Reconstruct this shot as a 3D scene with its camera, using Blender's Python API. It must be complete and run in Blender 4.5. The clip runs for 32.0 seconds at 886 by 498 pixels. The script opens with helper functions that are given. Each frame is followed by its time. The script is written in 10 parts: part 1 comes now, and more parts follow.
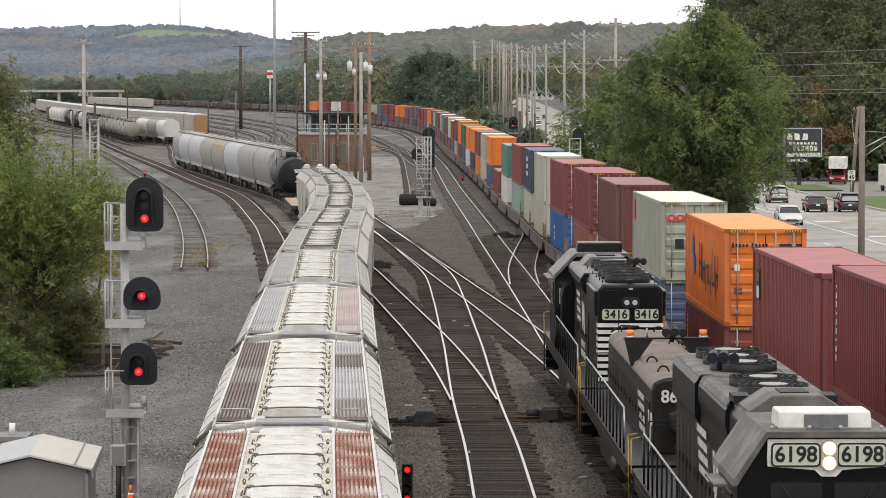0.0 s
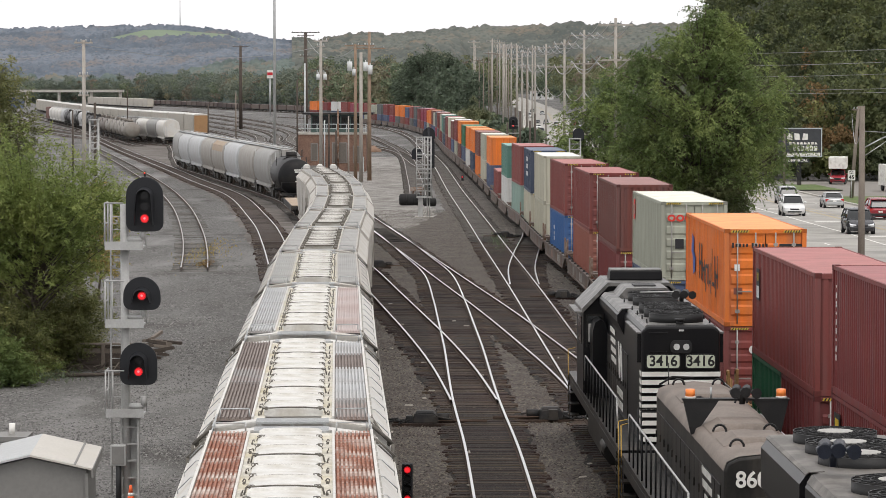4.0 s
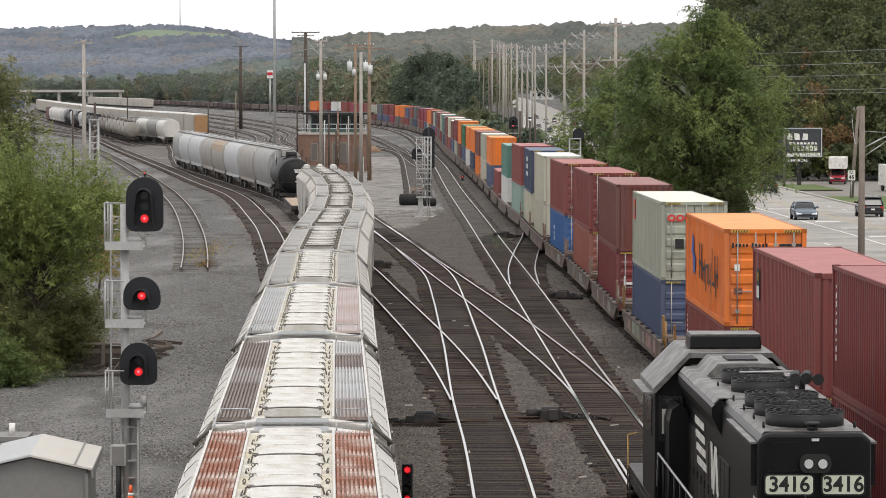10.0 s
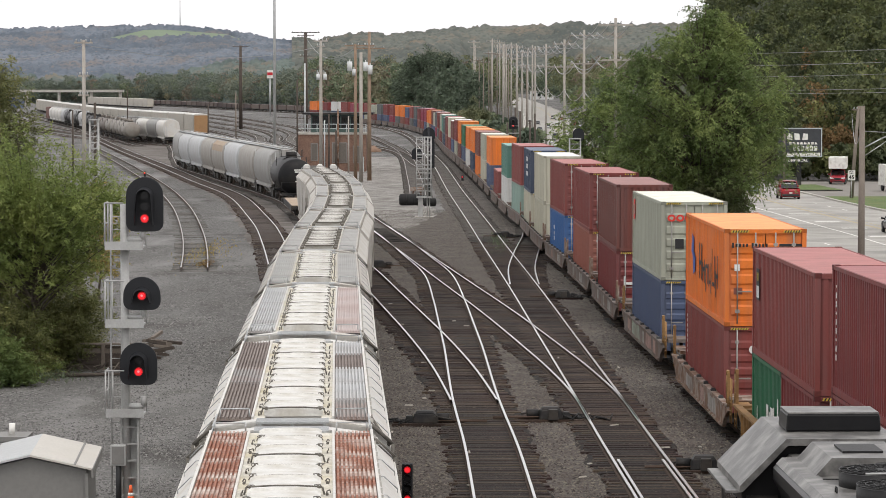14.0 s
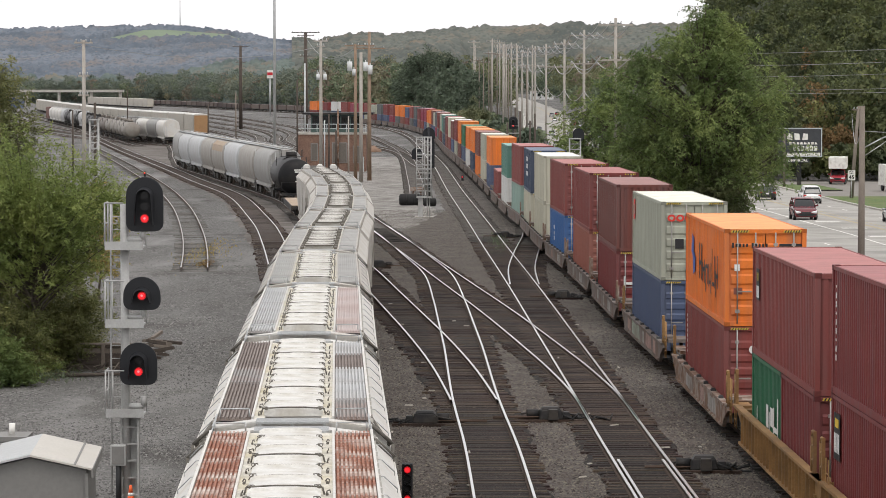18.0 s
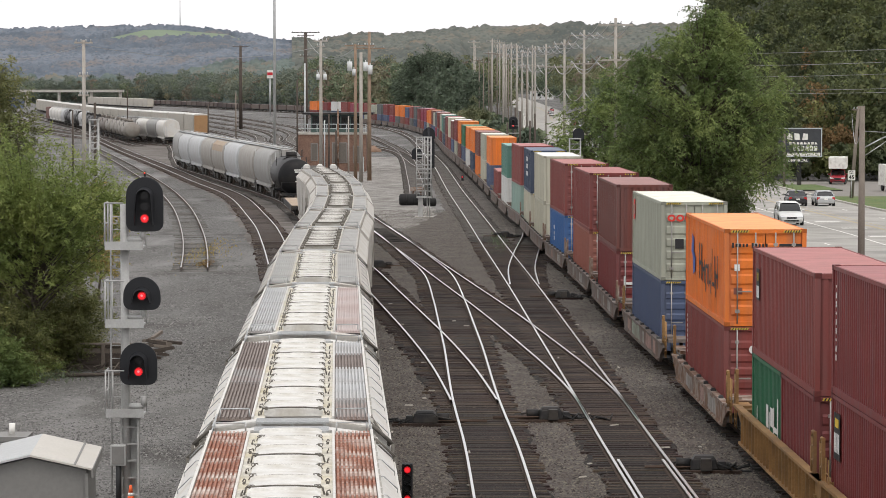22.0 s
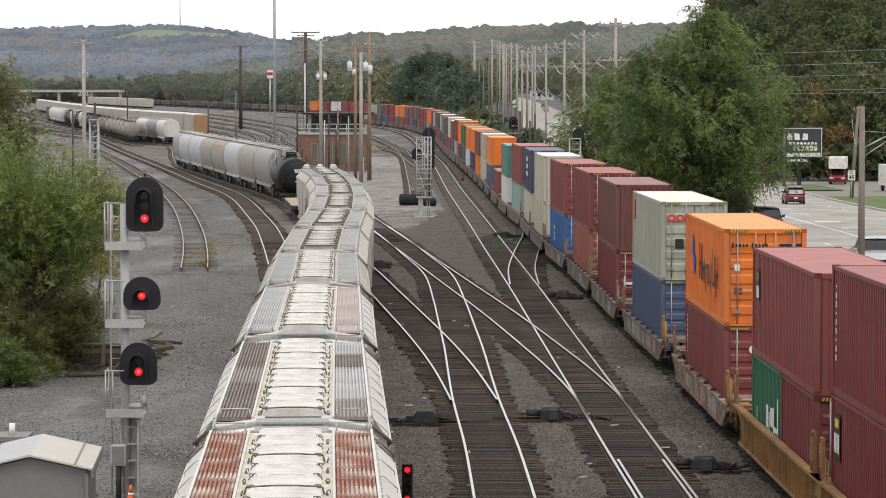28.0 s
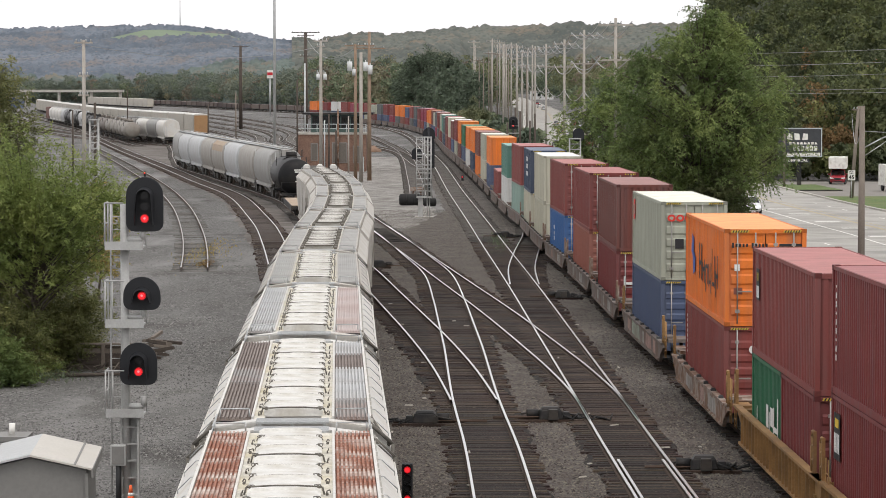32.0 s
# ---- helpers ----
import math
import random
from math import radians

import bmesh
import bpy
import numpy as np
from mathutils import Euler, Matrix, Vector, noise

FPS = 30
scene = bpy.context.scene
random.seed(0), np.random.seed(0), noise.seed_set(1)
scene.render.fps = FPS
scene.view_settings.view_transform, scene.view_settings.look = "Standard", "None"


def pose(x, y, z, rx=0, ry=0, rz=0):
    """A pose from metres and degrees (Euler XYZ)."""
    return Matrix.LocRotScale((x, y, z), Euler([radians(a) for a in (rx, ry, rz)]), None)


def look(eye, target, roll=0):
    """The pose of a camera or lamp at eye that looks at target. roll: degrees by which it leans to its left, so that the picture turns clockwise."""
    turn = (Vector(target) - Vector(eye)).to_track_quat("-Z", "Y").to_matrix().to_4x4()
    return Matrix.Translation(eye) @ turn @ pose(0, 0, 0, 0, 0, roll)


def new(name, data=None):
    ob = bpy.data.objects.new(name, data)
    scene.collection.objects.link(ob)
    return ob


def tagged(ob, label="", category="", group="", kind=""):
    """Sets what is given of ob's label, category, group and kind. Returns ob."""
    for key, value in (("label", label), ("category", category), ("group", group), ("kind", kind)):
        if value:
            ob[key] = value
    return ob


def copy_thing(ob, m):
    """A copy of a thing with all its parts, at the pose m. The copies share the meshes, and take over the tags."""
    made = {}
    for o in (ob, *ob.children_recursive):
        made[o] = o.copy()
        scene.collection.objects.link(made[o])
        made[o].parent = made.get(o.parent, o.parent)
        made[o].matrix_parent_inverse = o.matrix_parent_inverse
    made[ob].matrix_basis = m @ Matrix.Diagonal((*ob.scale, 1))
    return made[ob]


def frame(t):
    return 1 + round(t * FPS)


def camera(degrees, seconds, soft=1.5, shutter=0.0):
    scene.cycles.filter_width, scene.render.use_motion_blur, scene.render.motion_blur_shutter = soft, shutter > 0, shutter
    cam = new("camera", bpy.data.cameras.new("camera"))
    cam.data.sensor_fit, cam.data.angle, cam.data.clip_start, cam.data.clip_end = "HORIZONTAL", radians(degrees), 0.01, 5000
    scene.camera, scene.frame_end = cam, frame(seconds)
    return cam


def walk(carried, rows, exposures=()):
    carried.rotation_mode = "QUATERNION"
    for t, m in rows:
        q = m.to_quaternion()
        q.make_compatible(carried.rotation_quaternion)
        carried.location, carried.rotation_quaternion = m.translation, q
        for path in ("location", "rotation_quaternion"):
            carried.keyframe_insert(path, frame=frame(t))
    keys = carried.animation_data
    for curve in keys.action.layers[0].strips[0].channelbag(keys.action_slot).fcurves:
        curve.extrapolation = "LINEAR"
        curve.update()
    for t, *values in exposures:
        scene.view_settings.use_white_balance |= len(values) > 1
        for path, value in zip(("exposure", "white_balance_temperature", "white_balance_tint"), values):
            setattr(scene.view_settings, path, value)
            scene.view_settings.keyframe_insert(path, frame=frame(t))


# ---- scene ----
cam = camera(16.53, 32.0, soft=0.8)
CAM_POSE = pose(0.0, 0.0, 10.1, 90 - 3.0, 0, 0)
walk(cam, [(0.0, CAM_POSE), (32.0, CAM_POSE)])
scene.view_settings.exposure = 0.0

# ---- sky and sun: an even overcast ----
world = bpy.data.worlds.new("overcast_sky")
scene.world = world
world.use_nodes = True
wn, wl = world.node_tree.nodes, world.node_tree.links
sky = wn.new("ShaderNodeTexSky")
sky.sky_type = "NISHITA"
sky.sun_disc = False
sky.sun_elevation, sky.sun_rotation = radians(52), radians(200)
sky.air_density, sky.dust_density, sky.ozone_density = 1.0, 4.0, 1.0
grey = wn.new("ShaderNodeHueSaturation")
grey.inputs["Saturation"].default_value = 0.12
cloud = wn.new("ShaderNodeMix")
cloud.data_type = "RGBA"
cloud.inputs["Factor"].default_value = 0.75
cloud.inputs["B"].default_value = (12.0, 11.8, 11.95, 1)
wl.new(sky.outputs[0], grey.inputs["Color"])
wl.new(grey.outputs[0], cloud.inputs["A"])
wl.new(cloud.outputs["Result"], wn["Background"].inputs["Color"])
wn["Background"].inputs["Strength"].default_value = 0.114

sun_data = bpy.data.lights.new("sun", "SUN")
sun_data.energy, sun_data.angle, sun_data.color = 1.15, radians(25), (1.0, 0.945, 0.89)
sun = new("sun", sun_data)
sun.matrix_world = look((20, -40, 80), (0, 0, 0))


# ---- materials ----
MATS = {}


def mat(name, color, rough=0.7, metal=0.0, var=0.25, scale=6.0, fine=40.0, bump=0.15, dirt=None, dirt_amt=0.0,
        dirt_scale=1.2, streak=False, island=0.0, per_object=0.0, emit=0.0, spec=0.4, bump_dist=0.02):
    """A surface with two scales of colour change, a relief and stains of a second colour."""
    if name in MATS:
        return MATS[name]
    m = bpy.data.materials.new(name)
    m.use_nodes = True
    n, l = m.node_tree.nodes, m.node_tree.links
    p = n["Principled BSDF"]
    p.inputs["Roughness"].default_value = rough
    p.inputs["Metallic"].default_value = metal
    p.inputs["Specular IOR Level"].default_value = spec
    tc = n.new("ShaderNodeTexCoord")
    big, small = n.new("ShaderNodeTexNoise"), n.new("ShaderNodeTexNoise")
    big.inputs["Scale"].default_value, small.inputs["Scale"].default_value = scale, fine
    big.inputs["Detail"].default_value = 5
    small.inputs["Detail"].default_value = 3
    for t in (big, small):
        l.new(tc.outputs["Object"], t.inputs["Vector"])
    add = n.new("ShaderNodeMath")
    add.operation = "ADD"
    l.new(big.outputs["Fac"], add.inputs[0])
    l.new(small.outputs["Fac"], add.inputs[1])
    rng = n.new("ShaderNodeMapRange")
    rng.inputs["From Min"].default_value, rng.inputs["From Max"].default_value = 0.6, 1.4
    rng.inputs["To Min"].default_value, rng.inputs["To Max"].default_value = 1 - var, 1 + var
    l.new(add.outputs[0], rng.inputs["Value"])
    col = n.new("ShaderNodeMix")
    col.data_type, col.blend_type = "RGBA", "MULTIPLY"
    col.inputs["Factor"].default_value = 1
    col.inputs["A"].default_value = (*color, 1)
    l.new(rng.outputs[0], col.inputs["B"])
    out = col.outputs["Result"]
    if island or per_object:
        src = n.new("ShaderNodeNewGeometry") if island else n.new("ShaderNodeObjectInfo")
        amount = island or per_object
        hs = n.new("ShaderNodeHueSaturation")
        l.new(out, hs.inputs["Color"])
        rr = n.new("ShaderNodeMapRange")
        rr.inputs["To Min"].default_value, rr.inputs["To Max"].default_value = 1 - amount, 1 + amount
        l.new(src.outputs["Random Per Island" if island else "Random"], rr.inputs["Value"])
        l.new(rr.outputs[0], hs.inputs["Value"])
        rh = n.new("ShaderNodeMapRange")
        rh.inputs["To Min"].default_value, rh.inputs["To Max"].default_value = 0.5 - amount * 0.06, 0.5 + amount * 0.05
        l.new(src.outputs["Random Per Island" if island else "Random"], rh.inputs["Value"])
        l.new(rh.outputs[0], hs.inputs["Hue"])
        out = hs.outputs["Color"]
    if dirt:
        dn = n.new("ShaderNodeTexNoise")
        dn.inputs["Scale"].default_value, dn.inputs["Detail"].default_value = dirt_scale, 6
        if streak:
            mp = n.new("ShaderNodeMapping")
            mp.inputs["Scale"].default_value = (3.0, 3.0, 0.25)
            l.new(tc.outputs["Object"], mp.inputs["Vector"])
            l.new(mp.outputs[0], dn.inputs["Vector"])
        else:
            l.new(tc.outputs["Object"], dn.inputs["Vector"])
        dr = n.new("ShaderNodeMapRange")
        dr.inputs["From Min"].default_value, dr.inputs["From Max"].default_value = 0.45, 0.7
        dr.inputs["To Max"].default_value = dirt_amt
        l.new(dn.outputs["Fac"], dr.inputs["Value"])
        mix = n.new("ShaderNodeMix")
        mix.data_type = "RGBA"
        l.new(dr.outputs[0], mix.inputs["Factor"])
        l.new(out, mix.inputs["A"])
        mix.inputs["B"].default_value = (*dirt, 1)
        out = mix.outputs["Result"]
    l.new(out, p.inputs["Base Color"])
    if bump:
        b = n.new("ShaderNodeBump")
        b.inputs["Strength"].default_value, b.inputs["Distance"].default_value = bump, bump_dist
        l.new(add.outputs[0], b.inputs["Height"])
        l.new(b.outputs[0], p.inputs["Normal"])
    if emit:
        l.new(out, p.inputs["Emission Color"])
        p.inputs["Emission Strength"].default_value = emit
    MATS[name] = m
    return m


def leaf_mat(name, color, spread=0.26, trans=0.42, patch=0.45, swing=0.18):
    """Leaves: each one its own tint, thin enough to let light through."""
    if name in MATS:
        return MATS[name]
    m = bpy.data.materials.new(name)
    m.use_nodes = True
    n, l = m.node_tree.nodes, m.node_tree.links
    p, out = n["Principled BSDF"], n["Material Output"]
    p.inputs["Roughness"].default_value = 0.6
    p.inputs["Specular IOR Level"].default_value = 0.25
    geo = n.new("ShaderNodeNewGeometry")
    tc = n.new("ShaderNodeTexCoord")
    nz = n.new("ShaderNodeTexNoise")
    nz.inputs["Scale"].default_value = patch
    nz.inputs["Detail"].default_value = 4
    l.new(tc.outputs["Object"], nz.inputs["Vector"])
    rr = n.new("ShaderNodeMapRange")
    rr.inputs["To Min"].default_value, rr.inputs["To Max"].default_value = 1 - spread, 1 + spread
    l.new(geo.outputs["Random Per Island"], rr.inputs["Value"])
    hr = n.new("ShaderNodeMapRange")
    hr.inputs["From Min"].default_value, hr.inputs["From Max"].default_value = 0.35, 0.65
    hr.inputs["To Min"].default_value, hr.inputs["To Max"].default_value = 0.475, 0.51
    l.new(nz.outputs["Fac"], hr.inputs["Value"])
    hs = n.new("ShaderNodeHueSaturation")
    hs.inputs["Color"].default_value = (*color, 1)
    vr = n.new("ShaderNodeMapRange")
    vr.inputs["From Min"].default_value, vr.inputs["From Max"].default_value = 0.35, 0.65
    vr.inputs["To Min"].default_value, vr.inputs["To Max"].default_value = 1 + swing, 1 - swing
    l.new(nz.outputs["Fac"], vr.inputs["Value"])
    vm = n.new("ShaderNodeMath")
    vm.operation = "MULTIPLY"
    l.new(rr.outputs[0], vm.inputs[0])
    l.new(vr.outputs[0], vm.inputs[1])
    l.new(vm.outputs[0], hs.inputs["Value"])
    l.new(hr.outputs[0], hs.inputs["Hue"])
    l.new(hs.outputs[0], p.inputs["Base Color"])
    tr = n.new("ShaderNodeBsdfTranslucent")
    l.new(hs.outputs[0], tr.inputs["Color"])
    mix = n.new("ShaderNodeMixShader")
    mix.inputs[0].default_value = trans
    l.new(p.outputs[0], mix.inputs[1])
    l.new(tr.outputs[0], mix.inputs[2])
    l.new(mix.outputs[0], out.inputs["Surface"])
    MATS[name] = m
    return m


# ---- mesh tools ----
class Shape:
    """Collects faces; each face has a material slot and may be smooth."""

    def __init__(self):
        self.v, self.f, self.mi, self.sm = [], [], [], []

    def face(self, idx, mi=0, sm=False):
        self.f.append(tuple(idx)), self.mi.append(mi), self.sm.append(sm)

    def box(self, x0, x1, y0, y1, z0, z1, mi=0, m=None, top=None):
        b = len(self.v)
        c = [(x0, y0, z0), (x1, y0, z0), (x1, y1, z0), (x0, y1, z0), (x0, y0, z1), (x1, y0, z1), (x1, y1, z1), (x0, y1, z1)]
        if top:  # inset of the upper face
            tx, ty = top
            c[4:] = [(x0 + tx, y0 + ty, z1), (x1 - tx, y0 + ty, z1), (x1 - tx, y1 - ty, z1), (x0 + tx, y1 - ty, z1)]
        if m is not None:
            c = [tuple(m @ Vector(p)) for p in c]
        self.v += c
        for q in ((0, 3, 2, 1), (4, 5, 6, 7), (0, 1, 5, 4), (1, 2, 6, 5), (2, 3, 7, 6), (3, 0, 4, 7)):
            self.face([b + i for i in q], mi)
        return self

    def tube(self, p0, p1, r0, r1=None, n=8, mi=0, caps=True, sm=True):
        p0, p1 = Vector(p0), Vector(p1)
        r1 = r0 if r1 is None else r1
        d = (p1 - p0).normalized()
        a = d.orthogonal().normalized()
        c = d.cross(a)
        b = len(self.v)
        for p, r in ((p0, r0), (p1, r1)):
            for i in range(n):
                t = 2 * math.pi * i / n
                self.v.append(tuple(p + (a * math.cos(t) + c * math.sin(t)) * r))
        for i in range(n):
            j = (i + 1) % n
            self.face((b + i, b + j, b + n + j, b + n + i), mi, sm)
        if caps:
            self.face([b + i for i in reversed(range(n))], mi)
            self.face([b + n + i for i in range(n)], mi)
        return self

    def wire(self, pts, r, n=6, mi=0):
        for p, q in zip(pts, pts[1:]):
            self.tube(p, q, r, n=n, mi=mi)
        return self

    def prism(self, prof, y0, y1, axis="y", mi=0, sm=False, caps=True, m=None):
        """A closed outline (pairs) pushed along an axis. axis y: pairs are x, z; x: y, z; z: x, y."""
        b, n = len(self.v), len(prof)
        for y in (y0, y1):
            for a, c in prof:
                p = {"y": (a, y, c), "x": (y, a, c), "z": (a, c, y)}[axis]
                self.v.append(tuple(m @ Vector(p)) if m is not None else p)
        for i in range(n):
            j = (i + 1) % n
            self.face((b + i, b + j, b + n + j, b + n + i), mi, sm)
        if caps:
            self.face([b + i for i in reversed(range(n))], mi)
            self.face([b + n + i for i in range(n)], mi)
        return self

    def strip(self, rows, mi=0, sm=False, closed=False):
        """A sheet through rows of points."""
        b, n = len(self.v), len(rows[0])
        for r in rows:
            self.v += [tuple(p) for p in r]
        for i in range(len(rows) - 1):
            for j in range(n if closed else n - 1):
                k = (j + 1) % n
                self.face((b + i * n + j, b + i * n + k, b + (i + 1) * n + k, b + (i + 1) * n + j), mi, sm)
        return self

    def disc(self, c, r, normal=(0, -1, 0), depth=0.02, n=16, mi=0):
        c, d = Vector(c), Vector(normal).normalized()
        return self.tube(c, c + d * depth, r, n=n, mi=mi, sm=True)

    def move(self, m):
        self.v = [tuple(m @ Vector(p)) for p in self.v]
        return self

    def mesh(self, name, mats):
        me = bpy.data.meshes.new(name)
        me.from_pydata(self.v, [], self.f)
        for k in mats:
            me.materials.append(k)
        if len(mats) > 1:
            me.polygons.foreach_set("material_index", self.mi)
        me.polygons.foreach_set("use_smooth", self.sm)
        bm = bmesh.new()
        bm.from_mesh(me)
        bmesh.ops.recalc_face_normals(bm, faces=bm.faces)
        bm.to_mesh(me)
        bm.free()
        return me


def part(name, shape, material, parent=None, label="", at=None, bevel=0.0):
    """Links a shape as one mesh, under a thing or a part."""
    mats = material if isinstance(material, (list, tuple)) else [material]
    ob = new(name, shape.mesh(name, mats))
    if parent is not None:
        ob.parent = parent
    if at is not None:
        ob.matrix_basis = at
    if label:
        ob["label"] = label
    if bevel:
        bv = ob.modifiers.new("bevel", "BEVEL")
        bv.width, bv.segments, bv.limit_method, bv.angle_limit = bevel, 2, "ANGLE", radians(40)
    return ob


def thing(name, m, label, category, group="", kind=""):
    ob = new(name)
    ob.empty_display_size = 0.3
    ob.matrix_basis = m
    return tagged(ob, label, category, group, kind)


def quads_mesh(name, verts, material):
    """Many loose faces from an array of n x corners x 3."""
    n, k = verts.shape[:2]
    me = bpy.data.meshes.new(name)
    me.vertices.add(n * k)
    me.vertices.foreach_set("co", verts.astype(np.float32).ravel())
    me.loops.add(n * k)
    me.loops.foreach_set("vertex_index", np.arange(n * k, dtype=np.int32))
    me.polygons.add(n)
    me.polygons.foreach_set("loop_start", np.arange(0, n * k, k, dtype=np.int32))
    me.materials.append(material)
    me.update(calc_edges=True)
    return me


def text(name, words, size, material, parent, m, label=""):
    cu = bpy.data.curves.new(name, "FONT")
    cu.body, cu.size, cu.align_x, cu.align_y, cu.extrude, cu.offset = words, size, "CENTER", "CENTER", 0.004, size * 0.022
    tmp = bpy.data.objects.new(name, cu)
    scene.collection.objects.link(tmp)
    me = bpy.data.meshes.new_from_object(tmp.evaluated_get(bpy.context.evaluated_depsgraph_get()))
    bpy.data.objects.remove(tmp)
    me.materials.clear()
    me.materials.append(material)
    ob = new(name, me)
    ob.parent, ob.matrix_basis = parent, m
    if label:
        ob["label"] = label
    return ob


class Line:
    """A track's centre line: x as a smooth function of y."""

    def __init__(self, pts):
        pts = sorted(pts, key=lambda p: p[1])
        self.y = np.array([p[1] for p in pts], float)
        self.x = np.array([p[0] for p in pts], float)
        self.d = np.gradient(self.x, self.y)

    def at(self, y):
        if y <= self.y[0]:
            return float(self.x[0] + (y - self.y[0]) * self.d[0])
        if y >= self.y[-1]:
            return float(self.x[-1] + (y - self.y[-1]) * self.d[-1])
        i = int(np.searchsorted(self.y, y) - 1)
        i = max(0, min(i, len(self.y) - 2))
        h = self.y[i + 1] - self.y[i]
        t = (y - self.y[i]) / h
        return float((2 * t ** 3 - 3 * t * t + 1) * self.x[i] + (t ** 3 - 2 * t * t + t) * h * self.d[i]
                     + (-2 * t ** 3 + 3 * t * t) * self.x[i + 1] + (t ** 3 - t * t) * h * self.d[i + 1])

    def slope(self, y):
        return (self.at(y + 0.5) - self.at(y - 0.5))

    def spot(self, y, flip=False):
        """A pose on the rails, its +y along the track and away."""
        return pose(self.at(y), y, rail_z(self.at(y), y), 0, 0, -math.degrees(math.atan(self.slope(y))) + (180 if flip else 0))

    def chord(self, y, length, flip=False):
        """The pose of a car that stands with both trucks on the track."""
        a, b = y - length * 0.35, y + length * 0.35
        xa, xb = self.at(a), self.at(b)
        za, zb = rail_z(xa, a), rail_z(xb, b)
        return pose((xa + xb) / 2, y, (za + zb) / 2, 0, 0, -math.degrees(math.atan2(xb - xa, b - a)) + (180 if flip else 0))


def smooth(a, b, v):
    t = min(1.0, max(0.0, (v - a) / (b - a)))
    return t * t * (3 - 2 * t)


def rail_z(x, y):
    """The yard lies level and rises a little into the distance."""
    return float(np.interp(y, (400, 600, 900, 1300, 1600, 4500), (0, -0.2, 0.0, 0.9, 1.3, 2.0))) * smooth(26, 6, x)


GROUND = -0.27


# ---- land ----
ROAD_Z = ((-1500, 0.3), (180, 0.3), (210, 0.1), (260, -0.5), (300, -1.0), (385, -1.7), (600, -3.5), (750, -4.2), (900, -4.2), (1100, -2.4), (1300, 0), (2000, 5), (4200, 12))
ROAD_X = ((26.0, -1500), (23.0, -200), (21.6, 120), (21.0, 200), (21.3, 260), (22.0, 320), (22.6, 400), (22.5, 600), (24.5, 900), (33.5, 1300), (35, 1600), (33, 2000), (22, 2400), (0, 3000), (-60, 4200))
road_left = Line(ROAD_X)


def road_z(y):
    return float(np.interp(y, [p[0] for p in ROAD_Z], [p[1] for p in ROAD_Z]))


def land_z(x, y):
    """The ground: level under the tracks, banked up or down to the road, rising to the woods."""
    base = rail_z(x, y) + GROUND
    rl = road_left.at(y)
    t = smooth(rl - 10, rl - 1.5, x)
    z = base * (1 - t) + (road_z(y) - 0.12) * t
    z += 7.0 * smooth(70, 130, x) * smooth(420, 340, y) + 26.0 * smooth(rl + 95, rl + 260, x)
    z += 4.0 * smooth(-14, -30, x) * smooth(170, 90, y) * 0.12
    return z


def ground_mat():
    m = bpy.data.materials.new("grey_gravel")
    m.use_nodes = True
    n, l = m.node_tree.nodes, m.node_tree.links
    p = n["Principled BSDF"]
    p.inputs["Roughness"].default_value = 0.92
    p.inputs["Specular IOR Level"].default_value = 0.2
    tc = n.new("ShaderNodeTexCoord")

    def noisy(scale, detail=5, stretch=None):
        t = n.new("ShaderNodeTexNoise")
        t.inputs["Scale"].default_value, t.inputs["Detail"].default_value = scale, detail
        if stretch:
            mp = n.new("ShaderNodeMapping")
            mp.inputs["Scale"].default_value = stretch
            l.new(tc.outputs["Object"], mp.inputs["Vector"])
            l.new(mp.outputs[0], t.inputs["Vector"])
        else:
            l.new(tc.outputs["Object"], t.inputs["Vector"])
        return t.outputs["Fac"]

    def mixed(fac, lo, hi, a, b):
        r = n.new("ShaderNodeMapRange")
        r.inputs["From Min"].default_value, r.inputs["From Max"].default_value = lo, hi
        l.new(fac, r.inputs["Value"])
        mx = n.new("ShaderNodeMix")
        mx.data_type = "RGBA"
        l.new(r.outputs[0], mx.inputs["Factor"])
        for key, c in (("A", a), ("B", b)):
            if isinstance(c, tuple):
                mx.inputs[key].default_value = (*c, 1)
            else:
                l.new(c, mx.inputs[key])
        return mx.outputs["Result"]

    stones = n.new("ShaderNodeTexVoronoi")
    stones.inputs["Scale"].default_value = 11.0
    l.new(tc.outputs["Object"], stones.inputs["Vector"])
    sep = n.new("ShaderNodeSeparateColor")
    l.new(stones.outputs["Color"], sep.inputs["Color"])
    grit = mixed(sep.outputs[0], 0.0, 1.0, (0.018, 0.0172, 0.0165), (0.25, 0.243, 0.233))
    fine = mixed(noisy(34, 4), 0.3, 0.7, (0.045, 0.043, 0.041), (0.18, 0.175, 0.168))
    c = mixed(noisy(0.9), 0.35, 0.65, grit, fine)
    c = mixed(noisy(0.16, 6, (1.0, 0.22, 1.0)), 0.5, 0.68, c, (0.225, 0.221, 0.214))
    c = mixed(noisy(0.33, 6, (1.0, 0.4, 1.0)), 0.56, 0.74, c, (0.06, 0.056, 0.05))
    l.new(c, p.inputs["Base Color"])
    b = n.new("ShaderNodeBump")
    b.inputs["Strength"].default_value, b.inputs["Distance"].default_value = 0.7, 0.05
    l.new(stones.outputs["Distance"], b.inputs["Height"])
    l.new(b.outputs[0], p.inputs["Normal"])
    return m


